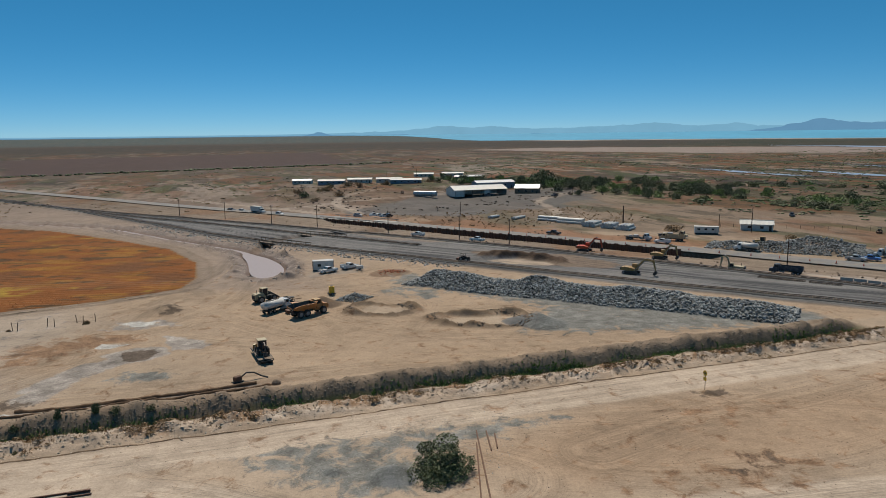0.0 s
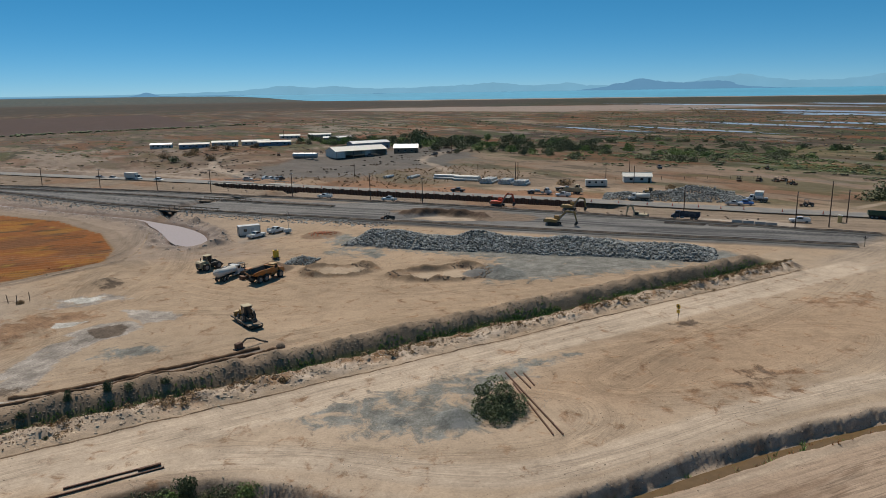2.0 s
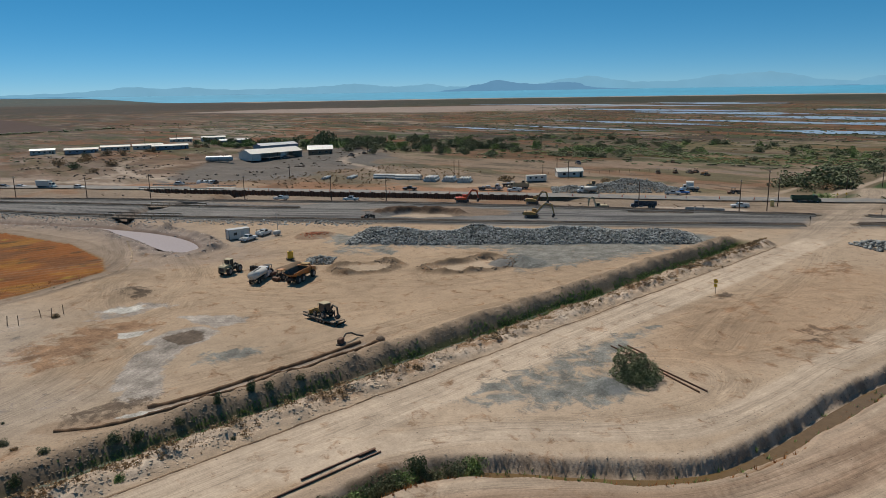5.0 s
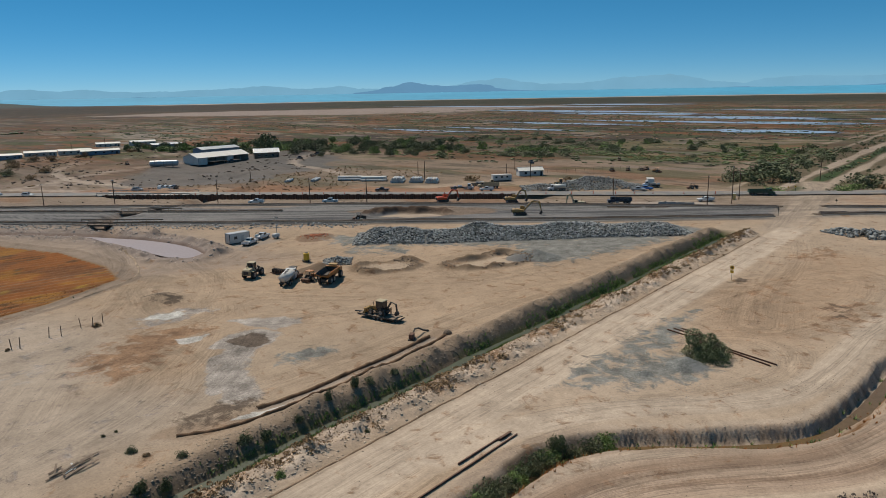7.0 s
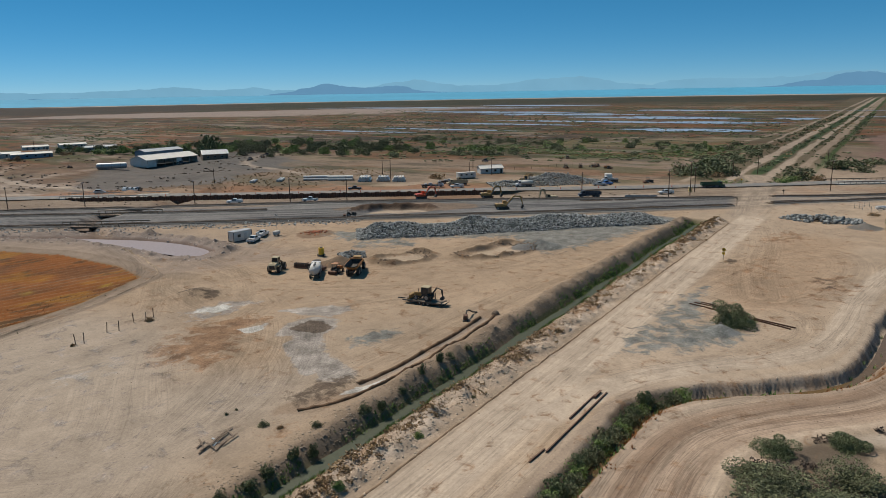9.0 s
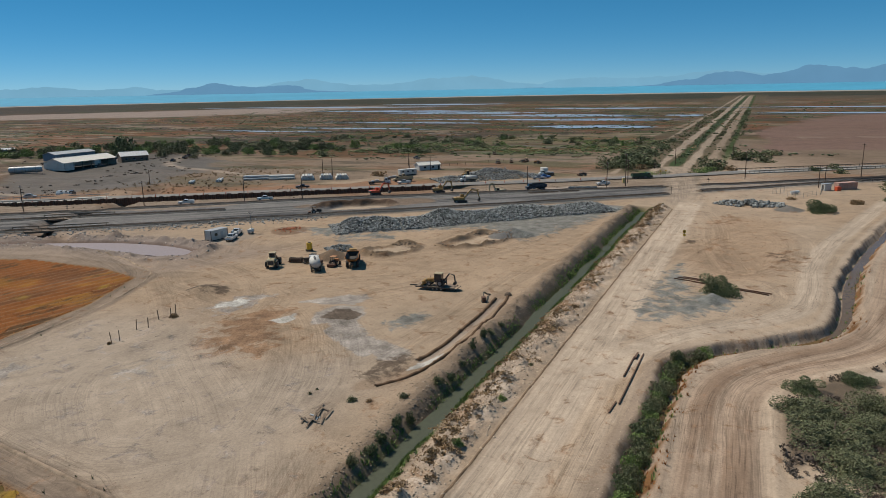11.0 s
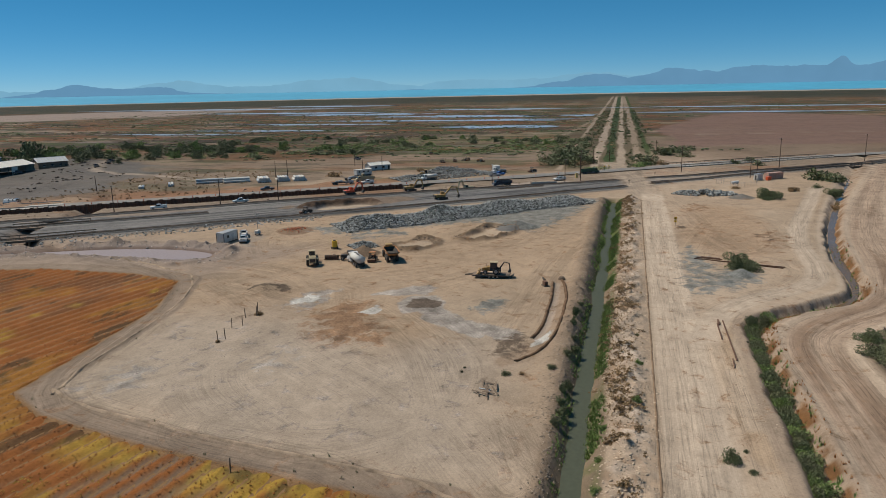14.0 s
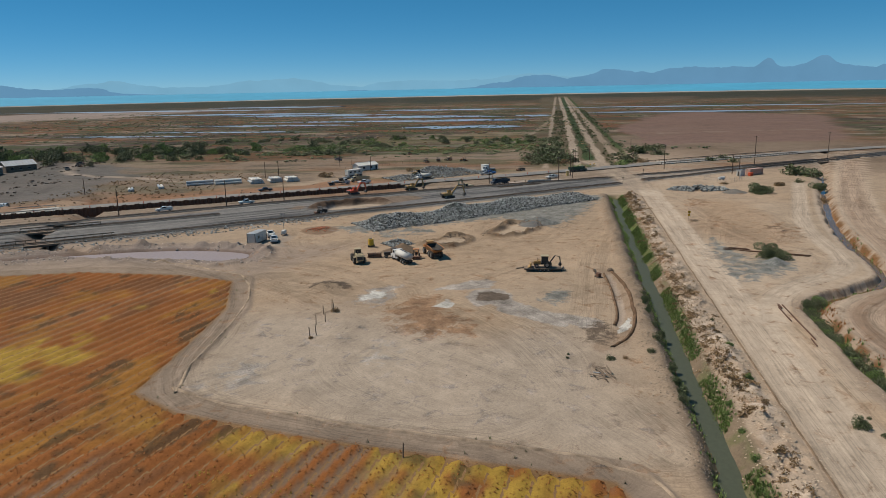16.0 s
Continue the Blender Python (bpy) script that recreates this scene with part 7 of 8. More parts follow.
bmesh.ops.bevel(bm, geom=[e for e in bm.edges if abs(e.verts[0].co.x - e.verts[1].co.x) < 1e-4 and len(e.link_faces) == 2], offset=0.2, segments=2, affect="EDGES")
part("shell", bm, WHITE, o)
for k in (-1, 1):
    part("foot", B(((k, 0, 0.2), (0.2, 0.8, 0.4))), CONCRETE, o)
o = tagged(new("wire_fence"), "thin steel wire fence round the tank", "fence")
ring = [(176, 62), (168, 66), (161, 56), (170, 50), (179, 49)]
for a, b in zip(ring[:-1], ring[1:]):
    n = int(math.hypot(b[0] - a[0], b[1] - a[1]) / 2.5)
    for k in range(n + 1):
        q = (a[0] + (b[0] - a[0]) * k / n, a[1] + (b[1] - a[1]) * k / n)
        gz = ground_z(*q)
        part("post", rod(bmesh.new(), (*q, gz), (*q, gz + 2.0), 0.05, 6), STEEL, o)
    for hgt in (0.6, 1.2, 1.9):
        part("wire", rod(bmesh.new(), (*a, ground_z(*a) + hgt), (*b, ground_z(*b) + hgt), 0.02, 4), STEEL, o)


# ---- poles, signs, posts ----
def utility_pole(x, y, hgt, arms=1, label="dark wooden utility pole beside the railway"):
    o = thing("utility_pole", x, y, -54, label, "utility pole", "utility poles")
    part("pole", rod(bmesh.new(), (0, 0, -0.3), (0, 0, hgt), 0.19, 8, 0.12), POLE, o)
    for k in range(arms):
        arm = part("crossarm", B(((0, 0, hgt - 0.5 - k * 0.9), (0.14, 2.2, 0.14))), POLE, o)
        for yy in (-0.95, -0.35, 0.35, 0.95):
            part("insulator", rod(bmesh.new(), (0, yy, hgt - 0.42 - k * 0.9), (0, yy, hgt - 0.22 - k * 0.9), 0.06, 6), GALV, arm)


for x, y, hgt, arms in ((28, 335, 8.5, 1), (46, 314, 9.5, 1), (70, 280, 9.5, 1), (90, 249.3, 9.5, 1), (103, 232, 9.3, 1), (158, 158.5, 9.3, 1), (171, 128.4, 10.5, 1), (177.5, 122, 13.5, 1), (188.5, 123, 10, 1), (213, 77, 12, 1), (224, 32, 14.5, 1), (272, -18, 14.5, 1), (184.6, 48, 9, 1), (190.4, 49.7, 9, 0), (8, 362, 8.5, 1), (-14, 392, 8.5, 1)):
    utility_pole(x, y, hgt, arms)
for x, y, hgt in ((170, 262, 9), (175.9, 271.5, 8), (206, 226, 8), (196, 233, 7), (228, 250, 7), (246, 120, 8), (262, 112, 9), (300, 86, 9), (226, 408, 10), (150, 600, 9), (180, 610, 9), (120, 330, 7)):
    utility_pole(x, y, hgt, 0, "thin bare pole on the far side of the highway")

o = thing("road_sign", 72.4, 87.4, 180, "yellow round railway warning sign over a yellow plaque", "road sign")
part("post", rod(bmesh.new(), (0, 0, 0), (0, 0, 2.9), 0.05, 6), WOOD, o)
disc = part("sign_disc", rod(bmesh.new(), (0.05, 0, 2.75), (0.09, 0, 2.75), 0.46, 20), SIGN, o, "yellow disc with a dark cross")
part("cross_mark", B(((0.1, 0, 2.75), (0.02, 0.75, 0.09)), ((0.1, 0, 2.75), (0.02, 0.09, 0.75))), BLACK, disc)
part("plaque", B(((0.07, 0, 1.85), (0.04, 0.7, 0.6))), SIGN, o)
for k, (x, y) in enumerate(((157.5, 101), (184, 90), (215, 113), (218, 111))):
    o = thing("crossing_sign", x, y, 180, "small dark crossing sign on a post", "road sign", "crossing signs")
    part("post", rod(bmesh.new(), (0, 0, 0), (0, 0, 2.6), 0.06, 6), DARK, o)
    part("blade", B(((0.06, 0, 2.3), (0.04, 1.0, 0.2)), ((0.07, 0, 2.3), (0.04, 0.2, 1.0))), DARK if k < 2 else SIGN, o)
rl = random.Random(9)
for x, y in ((-41.2, 168.4), (-40.2, 167.6), (-34.8, 169.6), (-33.2, 168.4), (-29.0, 170.2), (-27.6, 168.6), (-25.2, 169.8), (-79.4, 143.0)):
    o = thing("fence_post", x, y, rl.uniform(0, 360), "leaning weathered wooden fence post", "fence post", "leaning posts")
    lean = rl.uniform(0.05, 0.35)
    part("post", rod(bmesh.new(), (0, 0, -0.2), (lean, 0, 1.9), 0.08, 6), WOOD, o)
for k in range(14):
    a = k / 13
    q = (206 + 55 * a, 244 - 38 * a)
    o = thing("fence_post", *q, 0, "short dark post of a broken fence", "fence post", "far fence posts")
    part("post", rod(bmesh.new(), (0, 0, 0), (0, 0, 1.5), 0.08, 5), WOOD, o)

# traffic cones along the works
cones = [p for p in resample(HIGHWAY, 9) if 60 < p.x < 200]
for k, p in enumerate(cones):
    d = 4.2
    o = thing("traffic_cone", p.x - 0.8 * d, p.y - 0.55 * d, 0, "orange traffic cone along the highway edge", "traffic cone", "traffic cones", 0.5)
    part("cone", rod(bmesh.new(), (0, 0, 0.04), (0, 0, 0.9), 0.2, 8, 0.04), RED, o)
    part("base", B(((0, 0, 0.03), (0.5, 0.5, 0.06))), DARK, o)


# ---- beams, planks, pump and hose near the canal ----
def beam(x0, y0, x1, y1, wide=0.32, label="long rusty steel beam lying on bare earth", group="steel beams", lift=0.0):
    mx, my = (x0 + x1) / 2, (y0 + y1) / 2
    o = thing("steel_beam", mx, my, math.degrees(math.atan2(y1 - y0, x1 - x0)), label, "steel beam", group, max(ground_z(x0, y0), ground_z(x1, y1), ground_z(mx, my)) + lift)
    ln = math.hypot(x1 - x0, y1 - y0)
    part("flange", B(((0, 0, 0.03), (ln, wide, 0.06)), ((0, 0, wide), (ln, wide, 0.06))), RUST, o)
    part("web", B(((0, 0, wide / 2), (ln, 0.06, wide))), RUST, o)


beam(33.0, 85.2, 27.4, 66.0, 0.17)
beam(31.6, 81.5, 26.4, 66.6, 0.17)
beam(35.0, 83.5, 33.6, 79.2, 0.17)
beam(34.2, 84.6, 32.6, 78.8, 0.17)
beam(-33.8, 84.2, -14.6, 84.1, 0.17)
beam(-24.5, 85.3, -16.3, 85.2, 0.17)
beam(-36.8, 84.9, -33.2, 84.7, 0.17)
beam(-17.2, 84.9, -14.8, 84.9, 0.3)
rw = random.Random(12)
for k in range(15):
    o = thing("timber_board", -51.7 + rw.uniform(-2.0, 2.2), 119.2 + rw.uniform(-1.2, 1.2), rw.uniform(-12, 12) + (75 if k % 4 == 0 else 20), "splintered grey timber board in a loose pile", "timber board", "loose timber pile", None)
    o.location.z += 0.06 * (k % 5)
    part("board", B(((0, 0, 0.1), (rw.uniform(1.6, 3.2), 0.24, 0.07), 0.015)), WOOD if k % 5 else GALV, o)
o = thing("water_pump", 3.0, 117.5, 30, "rusty pump with bent suction hose beside the levee", "pump")
part("engine", B(((0, 0, 0.6), (1.3, 0.8, 0.9), 0.08)), RUST, o)
part("skid", B(((0, 0, 0.1), (1.8, 1.0, 0.16))), DARK, o)
bm = bmesh.new()
hp = [(0.6, 0, 0.7), (1.6, -0.2, 1.3), (2.8, -0.6, 1.1), (3.8, -1.2, 0.4), (4.6, -2.0, 0.1)]
for a, b in zip(hp[:-1], hp[1:]):
    rod(bm, a, b, 0.14, 8)
part("hose", bm, DARK, o, "thick bent rubber hose")
o = thing("boulder", 9.0, 114.6, 0, "single brown boulder at the end of the levee", "boulder")
part("rock", (lambda b: (bmesh.ops.create_icosphere(b, subdivisions=2, radius=0.8), b)[1])(bmesh.new()), DARK_CLOD, o)

# ---- loose earth ----
def ridge_pts(n, x0, x1, yc, spread, seed):
    r = np.random.RandomState(seed)
    return np.stack([r.uniform(x0, x1, n), yc + r.normal(0, spread, n)], 1)


pr = ridge_pts(9000, -95, CANAL_END - 2, 100.3, 1.7, 41)
tagged(strew("earth_clods", ROCKS, pr, np.random.RandomState(42).uniform(0.12, 0.6, len(pr)) ** 1.3, CLOD, 43, 0.3, (1.3, 1.1, 0.6)), "broken pale clods on the canal spoil bank", "clods", kind="stuff")
GREY_CLOD = material("grey_earth_clods", (0.225, 0.175, 0.13), 0.95, scale=1.5, amount=0.3, random_amount=0.4)
pr = np.concatenate([ridge_pts(2200, -60, CANAL_END - 2, 110.6, 1.2, 44), ridge_pts(3000, -80, CANAL_END - 2, 109.2, 0.8, 344)])
tagged(strew("spoil_rocks", ROCKS, pr, np.random.RandomState(45).uniform(0.1, 0.5, len(pr)) ** 1.2, GREY_CLOD, 46, 0.3, (1.3, 1.1, 0.7)), "grey-brown broken spoil along the canal bank", "spoil", kind="stuff")
pr = sprinkle(5200, -60, 60, 30, 90, 47, lambda x, y, r: (lambda l: (l > 1.6) & (l < 4.2))(along(x, y, DITCH)[0]))
tagged(strew("bank_clods", ROCKS, pr, np.random.RandomState(48).uniform(0.08, 0.3, len(pr)), CLOD, 49), "crusted clods along the ditch bank", "clods", kind="stuff")
pr = np.concatenate([sprinkle(2600, -80, 140, 45, 200, 50), sprinkle(2200, 20, 140, 45, 84, 51, lambda x, y, r: vnoise(x / 9, y / 9, 3) > 0.55)])
tagged(strew("scattered_stones", ROCKS, pr, np.random.RandomState(52).uniform(0.06, 0.24, len(pr)), DARK_CLOD, 53), "scattered small stones on bare earth", "stones", kind="stuff")
q = np.concatenate([np.stack([36.5 + 7.6 * np.cos(a) * 0.87 + 5 * np.sin(a) * 0.5, 157.5 - 7.6 * np.cos(a) * 0.5 + 5 * np.sin(a) * 0.87], 1) + np.random.RandomState(54).normal(0, 0.5, (len(a), 2)) for a in [np.linspace(-2.6, 0.9, 260)]] + [np.stack([55.5 + 11 * np.cos(a) * 0.82 + 5.5 * np.sin(a) * 0.57, 140.5 - 11 * np.cos(a) * 0.57 + 5.5 * np.sin(a) * 0.82], 1) + np.random.RandomState(55).normal(0, 0.6, (len(a), 2)) for a in [np.linspace(0, 6.28, 420)]])
tagged(strew("heap_clods", ROCKS, q, np.random.RandomState(56).uniform(0.15, 0.7, len(q)), DARK_CLOD, 57), "dark clods on the ring-shaped earth heaps", "clods", kind="stuff")

# ---- shrubs and trees ----
shrub_meshes = {}


def plant(name, x, y, radius, high, kind, label, category="shrub", group="", trunk=False, far=False):
    """A shrub or tree: stems and a crown of many small leaves."""
    mats = {"olive": LEAF, "dark": LEAF_DARK, "fresh": LEAF_FRESH, "dry": LEAF_DRY}
    v = rl.randint(0, 3)
    far = far or x > 150 or y > 230
    big = radius > 2.1 and not far
    key = (kind, v, trunk, far, big)
    if key not in shrub_meshes:
        cv, cf = cloud(11 * v + 5 * trunk + len(kind), 700 if far else (13000 if big else 2800), 0.10 if far else (0.037 if big else 0.066), 22, (1, 1, 0.75), 0.3)
        cv[:, 2] = np.maximum(0, cv[:, 2] - np.percentile(cv[:, 2], 22))
        cv[:, 2] *= 1 / max(0.2, cv[:, 2].max())
        if trunk:
            cv[:, 2] = 0.12 + 0.88 * cv[:, 2]
        bm = bmesh.new()
        rr = random.Random(v)
        for k in range(6):
            a = rr.uniform(0, 6.28)
            e = Vector((math.cos(a) * 0.5, math.sin(a) * 0.5, rr.uniform(0.5, 0.8)))
            m = Vector((e.x * 0.25, e.y * 0.25, 0.3))
            rod(bm, (0, 0, -0.03), m, 0.035, 5, 0.025)
            rod(bm, m, e, 0.025, 5, 0.01)
        me = bpy.data.meshes.new("trunk")
        bm.to_mesh(me)
        bm.free()
        me.materials.append(BARK)
        shrub_meshes[key] = (raw_mesh("crown", cv, cf, mats[kind]), me)
    crown, stems = shrub_meshes[key]
    o = new(name)
    o.empty_display_size = 0.3
    o.matrix_basis = pose(x, y, ground_z(x, y) - 0.05, 0, 0, rl.uniform(0, 360)) @ Matrix.Diagonal((radius, radius * rl.uniform(0.85, 1.1), high, 1))
    for nm, me in (("crown", crown), ("trunk", stems)):
        c = new(nm, me)
        c.parent = o
    return tagged(o, label, category, group)


plant("bush", 24.6, 75.4, 4.3, 3.6, "dark", "large round grey-green desert bush beside a gravel heap", "bush")
for x, y, r, h, kd in ((-46, 117.6, 0.8, 0.8, "olive"), (-45.2, 115.4, 0.5, 0.4, "dry"), (-43, 111.2, 0.8, 0.8, "olive"), (-36, 109.4, 1.0, 1.2, "olive"), (-33.4, 108.6, 0.8, 1.2, "dark"), (-22.4, 109.6, 0.7, 1.7, "dark"), (-17.3, 109.6, 0.7, 1.7, "dark"), (-14.8, 109.4, 0.9, 1.0, "olive"), (-49.4, 108.9, 0.9, 1.5, "dark"), (-46.8, 108.4, 0.8, 1.4, "dark"), (-56.6, 108.6, 1.2, 1.3, "dark"), (-53.5, 108.8, 1.0, 1.3, "dark"), (-60, 109, 0.9, 1.2, "olive"), (-38.8, 98.7, 0.75, 0.9, "fresh"), (-52.7, 99, 0.75, 1.0, "fresh"), (-46.2, 124.2, 0.28, 0.5, "olive"), (-44.6, 124.1, 0.25, 0.4, "olive"), (-25.5, 98.8, 0.4, 0.6, "olive"), (-10, 109.2, 0.8, 0.9, "olive"), (-28, 109, 0.8, 0.9, "olive"), (-65, 88.6, 1.2, 1.6, "dark"), (-67, 86.9, 0.6, 0.5, "olive"), (-62.5, 87, 0.4, 0.4, "olive"), (-74.5, 103.2, 0.7, 0.8, "fresh"), (-68, 103.3, 0.6, 0.7, "fresh"), (-60, 103, 0.6, 0.7, "fresh"), (-27, 168.6, 0.9, 0.9, "dry"), (-42, 168, 0.5, 0.5, "dry")):
    plant("shrub", x, y, r, h, kd, "small %s shrub on the canal bank" % {"olive": "olive-green", "dark": "dark green", "fresh": "bright green", "dry": "dry brown"}[kd], "shrub", "canal shrubs")
for x, y, r, h, kd in ((-27.5, 61.5, 4.2, 2.4, "olive"), (-23.5, 54, 3.5, 2.3, "olive"), (-20, 62.3, 2.6, 1.8, "dark"), (-34.5, 59.5, 4.5, 2.4, "olive"), (-48.5, 60.5, 4.0, 2.4, "olive"), (-41, 58, 4.2, 2.3, "olive"), (-30, 55, 4.0, 2.2, "olive"), (-14, 55, 2.2, 1.7, "dark"), (-16, 48, 3.0, 2.0, "olive"), (-8, 47, 2.4, 1.7, "dark"), (-56, 59, 3.5, 2.2, "olive"), (-37, 51, 4.0, 2.2, "olive"), (-48, 52, 4.0, 2.3, "olive"), (-62, 55, 4.0, 2.3, "olive")):
    plant("bush", x, y, r, h, kd, "spreading olive-green bush in pale salty scrub", "bush", "scrub by the back road")
rb = np.random.RandomState(61)
for k in range(44):
    x = -78 + k * 1.62 + rb.uniform(-0.4, 0.4)
    y = 79.6 if x < -25 else float(np.interp(x, (-25, -15, -7), (79.2, 79.3, 74.2)))
    plant("shrub", x, y + 0.7 + rb.uniform(-0.5, 0.5), rb.uniform(1.3, 2.0), rb.uniform(1.3, 2.2), ("dark", "olive", "olive", "fresh")[k % 4], "leafy green shrub crowding the ditch", "shrub", "ditch hedge")
for x, y, r, h, kd in ((132, 51.5, 5, 4.2, "dark"), (187, 23, 7, 5.5, "dark"), (180, 18, 5, 4, "dark"), (141.6, 28.6, 3.4, 3, "dark"), (248, 92, 7.5, 6, "olive"), (240, 94, 4, 2.4, "fresh"), (230, 97, 4, 3, "fresh"), (246, 84, 4, 2.5, "dry"), (219, 119, 5, 2, "fresh"), (250, 128, 8, 6, "dark"), (262, 138, 9, 7, "dark"), (272, 131, 7, 5, "olive"), (256, 146, 7, 5, "olive"), (243, 126, 5, 2.4, "dry"), (283, 140, 8, 5, "dark"), (244, 136, 8, 5.5, "dark"), (252, 122.5, 5.5, 4, "dark"), (240, 143, 6, 3.5, "olive"), (266, 127, 7, 4.5, "olive"), (293, 134, 7, 4, "dark"), (306, 142, 8, 4.5, "olive"), (322, 133, 6, 3.5, "dark"), (340, 140, 8, 4, "olive"), (362, 131, 7, 3.5, "dark"), (390, 138, 8, 4, "dark"), (420, 133, 7, 3.5, "olive"), (268, 93, 4, 2, "dry"), (286, 96, 4, 2.2, "olive"), (300, 80, 8, 6, "dark"), (315, 74, 9, 4, "dark"), (290, 70, 6, 3.5, "olive"), (330, 66, 7, 4, "olive"), (260, 40, 3.5, 3, "dark"), (252, 48, 3, 2.5, "dark"), (243, 38, 3.5, 3, "dark"), (150, 40, 2.2, 1.6, "dry"), (160, 30, 2.5, 1.8, "olive"), (120, 33, 2, 1.5, "dry"), (157, 60, 2, 1.2, "dry"), (205, 205, 3, 2.2, "dry"), (181, 242, 4, 2.5, "dry")):
    plant("bush", x, y, r, h, kd, {"dark": "dense dark green roadside bush", "olive": "spreading olive-green roadside bush", "fresh": "low bright green weedy bush", "dry": "dry brown leafless bush by the road"}[kd], "bush", "roadside bushes")
plant("tree", 247, 486, 9, 14, "dark", "tall dark spreading tree behind the barn", "tree", "yard trees", True)
plant("tree", 236, 478, 8, 13, "dark", "tall dark spreading tree behind the barn", "tree", "yard trees", True)
for k in range(150):
    a = rb.uniform(0, 1)
    x, y = 185 + 150 * a + rb.normal(0, 14), 560 - 150 * a + rb.normal(0, 40)
    if math.hypot(x - 170, y - 438) > 30 and math.hypot(x - 207, y - 437) > 14 and math.hypot(x - 205, y - 492) > 20:
        plant("tree", x, y, rb.uniform(3, 6), rb.uniform(3.5, 7), ("dark", "olive", "fresh")[k % 3], "leafy %s tree behind the far yard" % ("dark green", "olive", "bright green")[k % 3], "tree", "yard trees", True)
for x, y in ((110, 560), (118, 545), (140, 560), (90, 540), (97, 555), (82, 530), (132, 548), (176, 560), (70, 520), (60, 500), (75, 470), (185, 585), (66, 450), (210, 600), (84, 490)):
    plant("tree", x + rb.normal(0, 4), y, rb.uniform(3, 5), rb.uniform(3, 6), "dark" if x % 2 else "dry", "grey-green tree near the bungalows", "tree", "bungalow trees", True)
for k in range(230):
    x, y = rb.uniform(258, 440), rb.uniform(150, 430)
    if 0.62 * (x - 300) + 0.78 * (y - 240) > -15 and fbm(np.array(x), np.array(y), 50, 900, 3) > -0.3:
        kd = ("dark", "olive", "olive", "fresh")[k % 4]
        plant("bush", x, y, rb.uniform(2.5, 6), rb.uniform(1.8, 4.5), kd, {"dark": "dark green bush at the marsh edge", "olive": "olive green bush at the marsh edge", "fresh": "bright green bush at the marsh edge"}[kd], "bush", "marsh-edge scrub")

# far scrub, reeds and grass too many to count
CLUMPS = [cloud(70 + k, 46, 0.2, 7, (1, 1, 0.5), 0.2) for k in range(5)]


def clump_shape(seed):
    """A low shrub seen from far: three ragged lumps of foliage grown together."""
    r = np.random.RandomState(seed)
    vs, fs = [], []
    for k in range(3):
        v, f = rock_shape(seed * 3 + k)
        v = v * r.uniform(0.8, 1.3) * np.array((1, 1, 0.8)) + np.array((*r.normal(0, 0.42, 2), 0.28))
        vs.append(v)
        fs.append(f + k * len(v))
    return np.concatenate(vs), np.concatenate(fs)


CLUMPS_FAR = [clump_shape(75 + k) for k in range(6)]


def scrub(n, x0, x1, y0, y1, seed, mat, size, label, thr, noise_size=90):
    p = sprinkle(n, x0, x1, y0, y1, seed, lambda x, y, r: (fbm(x * 1.5, y * 0.6, noise_size, seed, 4) > thr) & (np.hypot(x, y - 100) > 300) & (inside(x, y, [(596, 74), (345, 74), (380, -90), (800, -210), (1000, -30), (850, 10)]) < -5) & (inside(x, y, [(-380, 1560), (-210, 870), (-8, 945), (205, 1000), (265, 1750)]) < 0) & ~((np.abs(along(x, y, HIGHWAY)[0]) < 16)) & (inside(x, y, [(60, 340), (140, 330), (250, 300), (262, 420), (180, 460), (60, 470)]) < 0))
    o = strew("scrub", CLUMPS_FAR, p, np.random.RandomState(seed).uniform(0.5, 1.0, len(p)) * size, mat, seed, 0.1, (1.25, 1.25, 0.6))
    tagged(o, label, "scrub", kind="stuff")


scrub(5200, 250, 1500, -200, 1100, 81, LEAF_DARK, 2.4, "dark scrub dotted over the far marsh", 0.15)
scrub(3400, 240, 900, 130, 900, 82, LEAF, 2.2, "olive scrub dotted over the far marsh", 0.0)
scrub(2600, 300, 1200, 100, 1000, 83, LEAF_DRY, 2.0, "brown dry scrub over the far marsh", 0.0)
scrub(1500, -420, 240, 480, 1500, 84, LEAF_DARK, 1.8, "dark scrub beyond the bungalows", 0.1)
scrub(900, -300, 130, 400, 660, 85, LEAF_DRY, 1.6, "dry low scrub on the sandy rise", 0.1, 40)
scrub(2600, 290, 430, 140, 330, 86, REED_FAR, 1.7, "bright green reeds beyond the junction", 0.0, 60)
hedge = np.random.RandomState(126)
a = hedge.uniform(0, 1, 260)
pr = np.stack([-300 + 560 * a + hedge.normal(0, 5, 260), 835 + 160 * a + hedge.normal(0, 6, 260)], 1)
tagged(strew("hedgerow", CLUMPS_FAR, pr, hedge.uniform(1.5, 4.0, 260), LEAF_DARK, 127), "dark hedgerow along the ploughed field", "hedgerow", kind="stuff")
pr = sprinkle(3200, 225, 1100, 78, 160, 87, lambda x, y, r: (lambda q: (np.abs(q - 128) < 6) | (np.abs(q - 112) < 2.6) | (np.abs(q - 100.5) < 2.2) | (np.abs(q - 88) < 4))(y - 0.0145 * (x - 246)) & (vnoise(x / 20, y / 4, 5) > 0.35))
tagged(strew("ditch_scrub", CLUMPS, pr, np.random.RandomState(88).uniform(0.8, 2.0, len(pr)), LEAF, 89), "green scrub along the far ditches", "scrub", kind="stuff")
pr = sprinkle(420, 90, 200, 275, 345, 90, lambda x, y, r: np.abs(along(x, y, HIGHWAY)[0]) > 9)
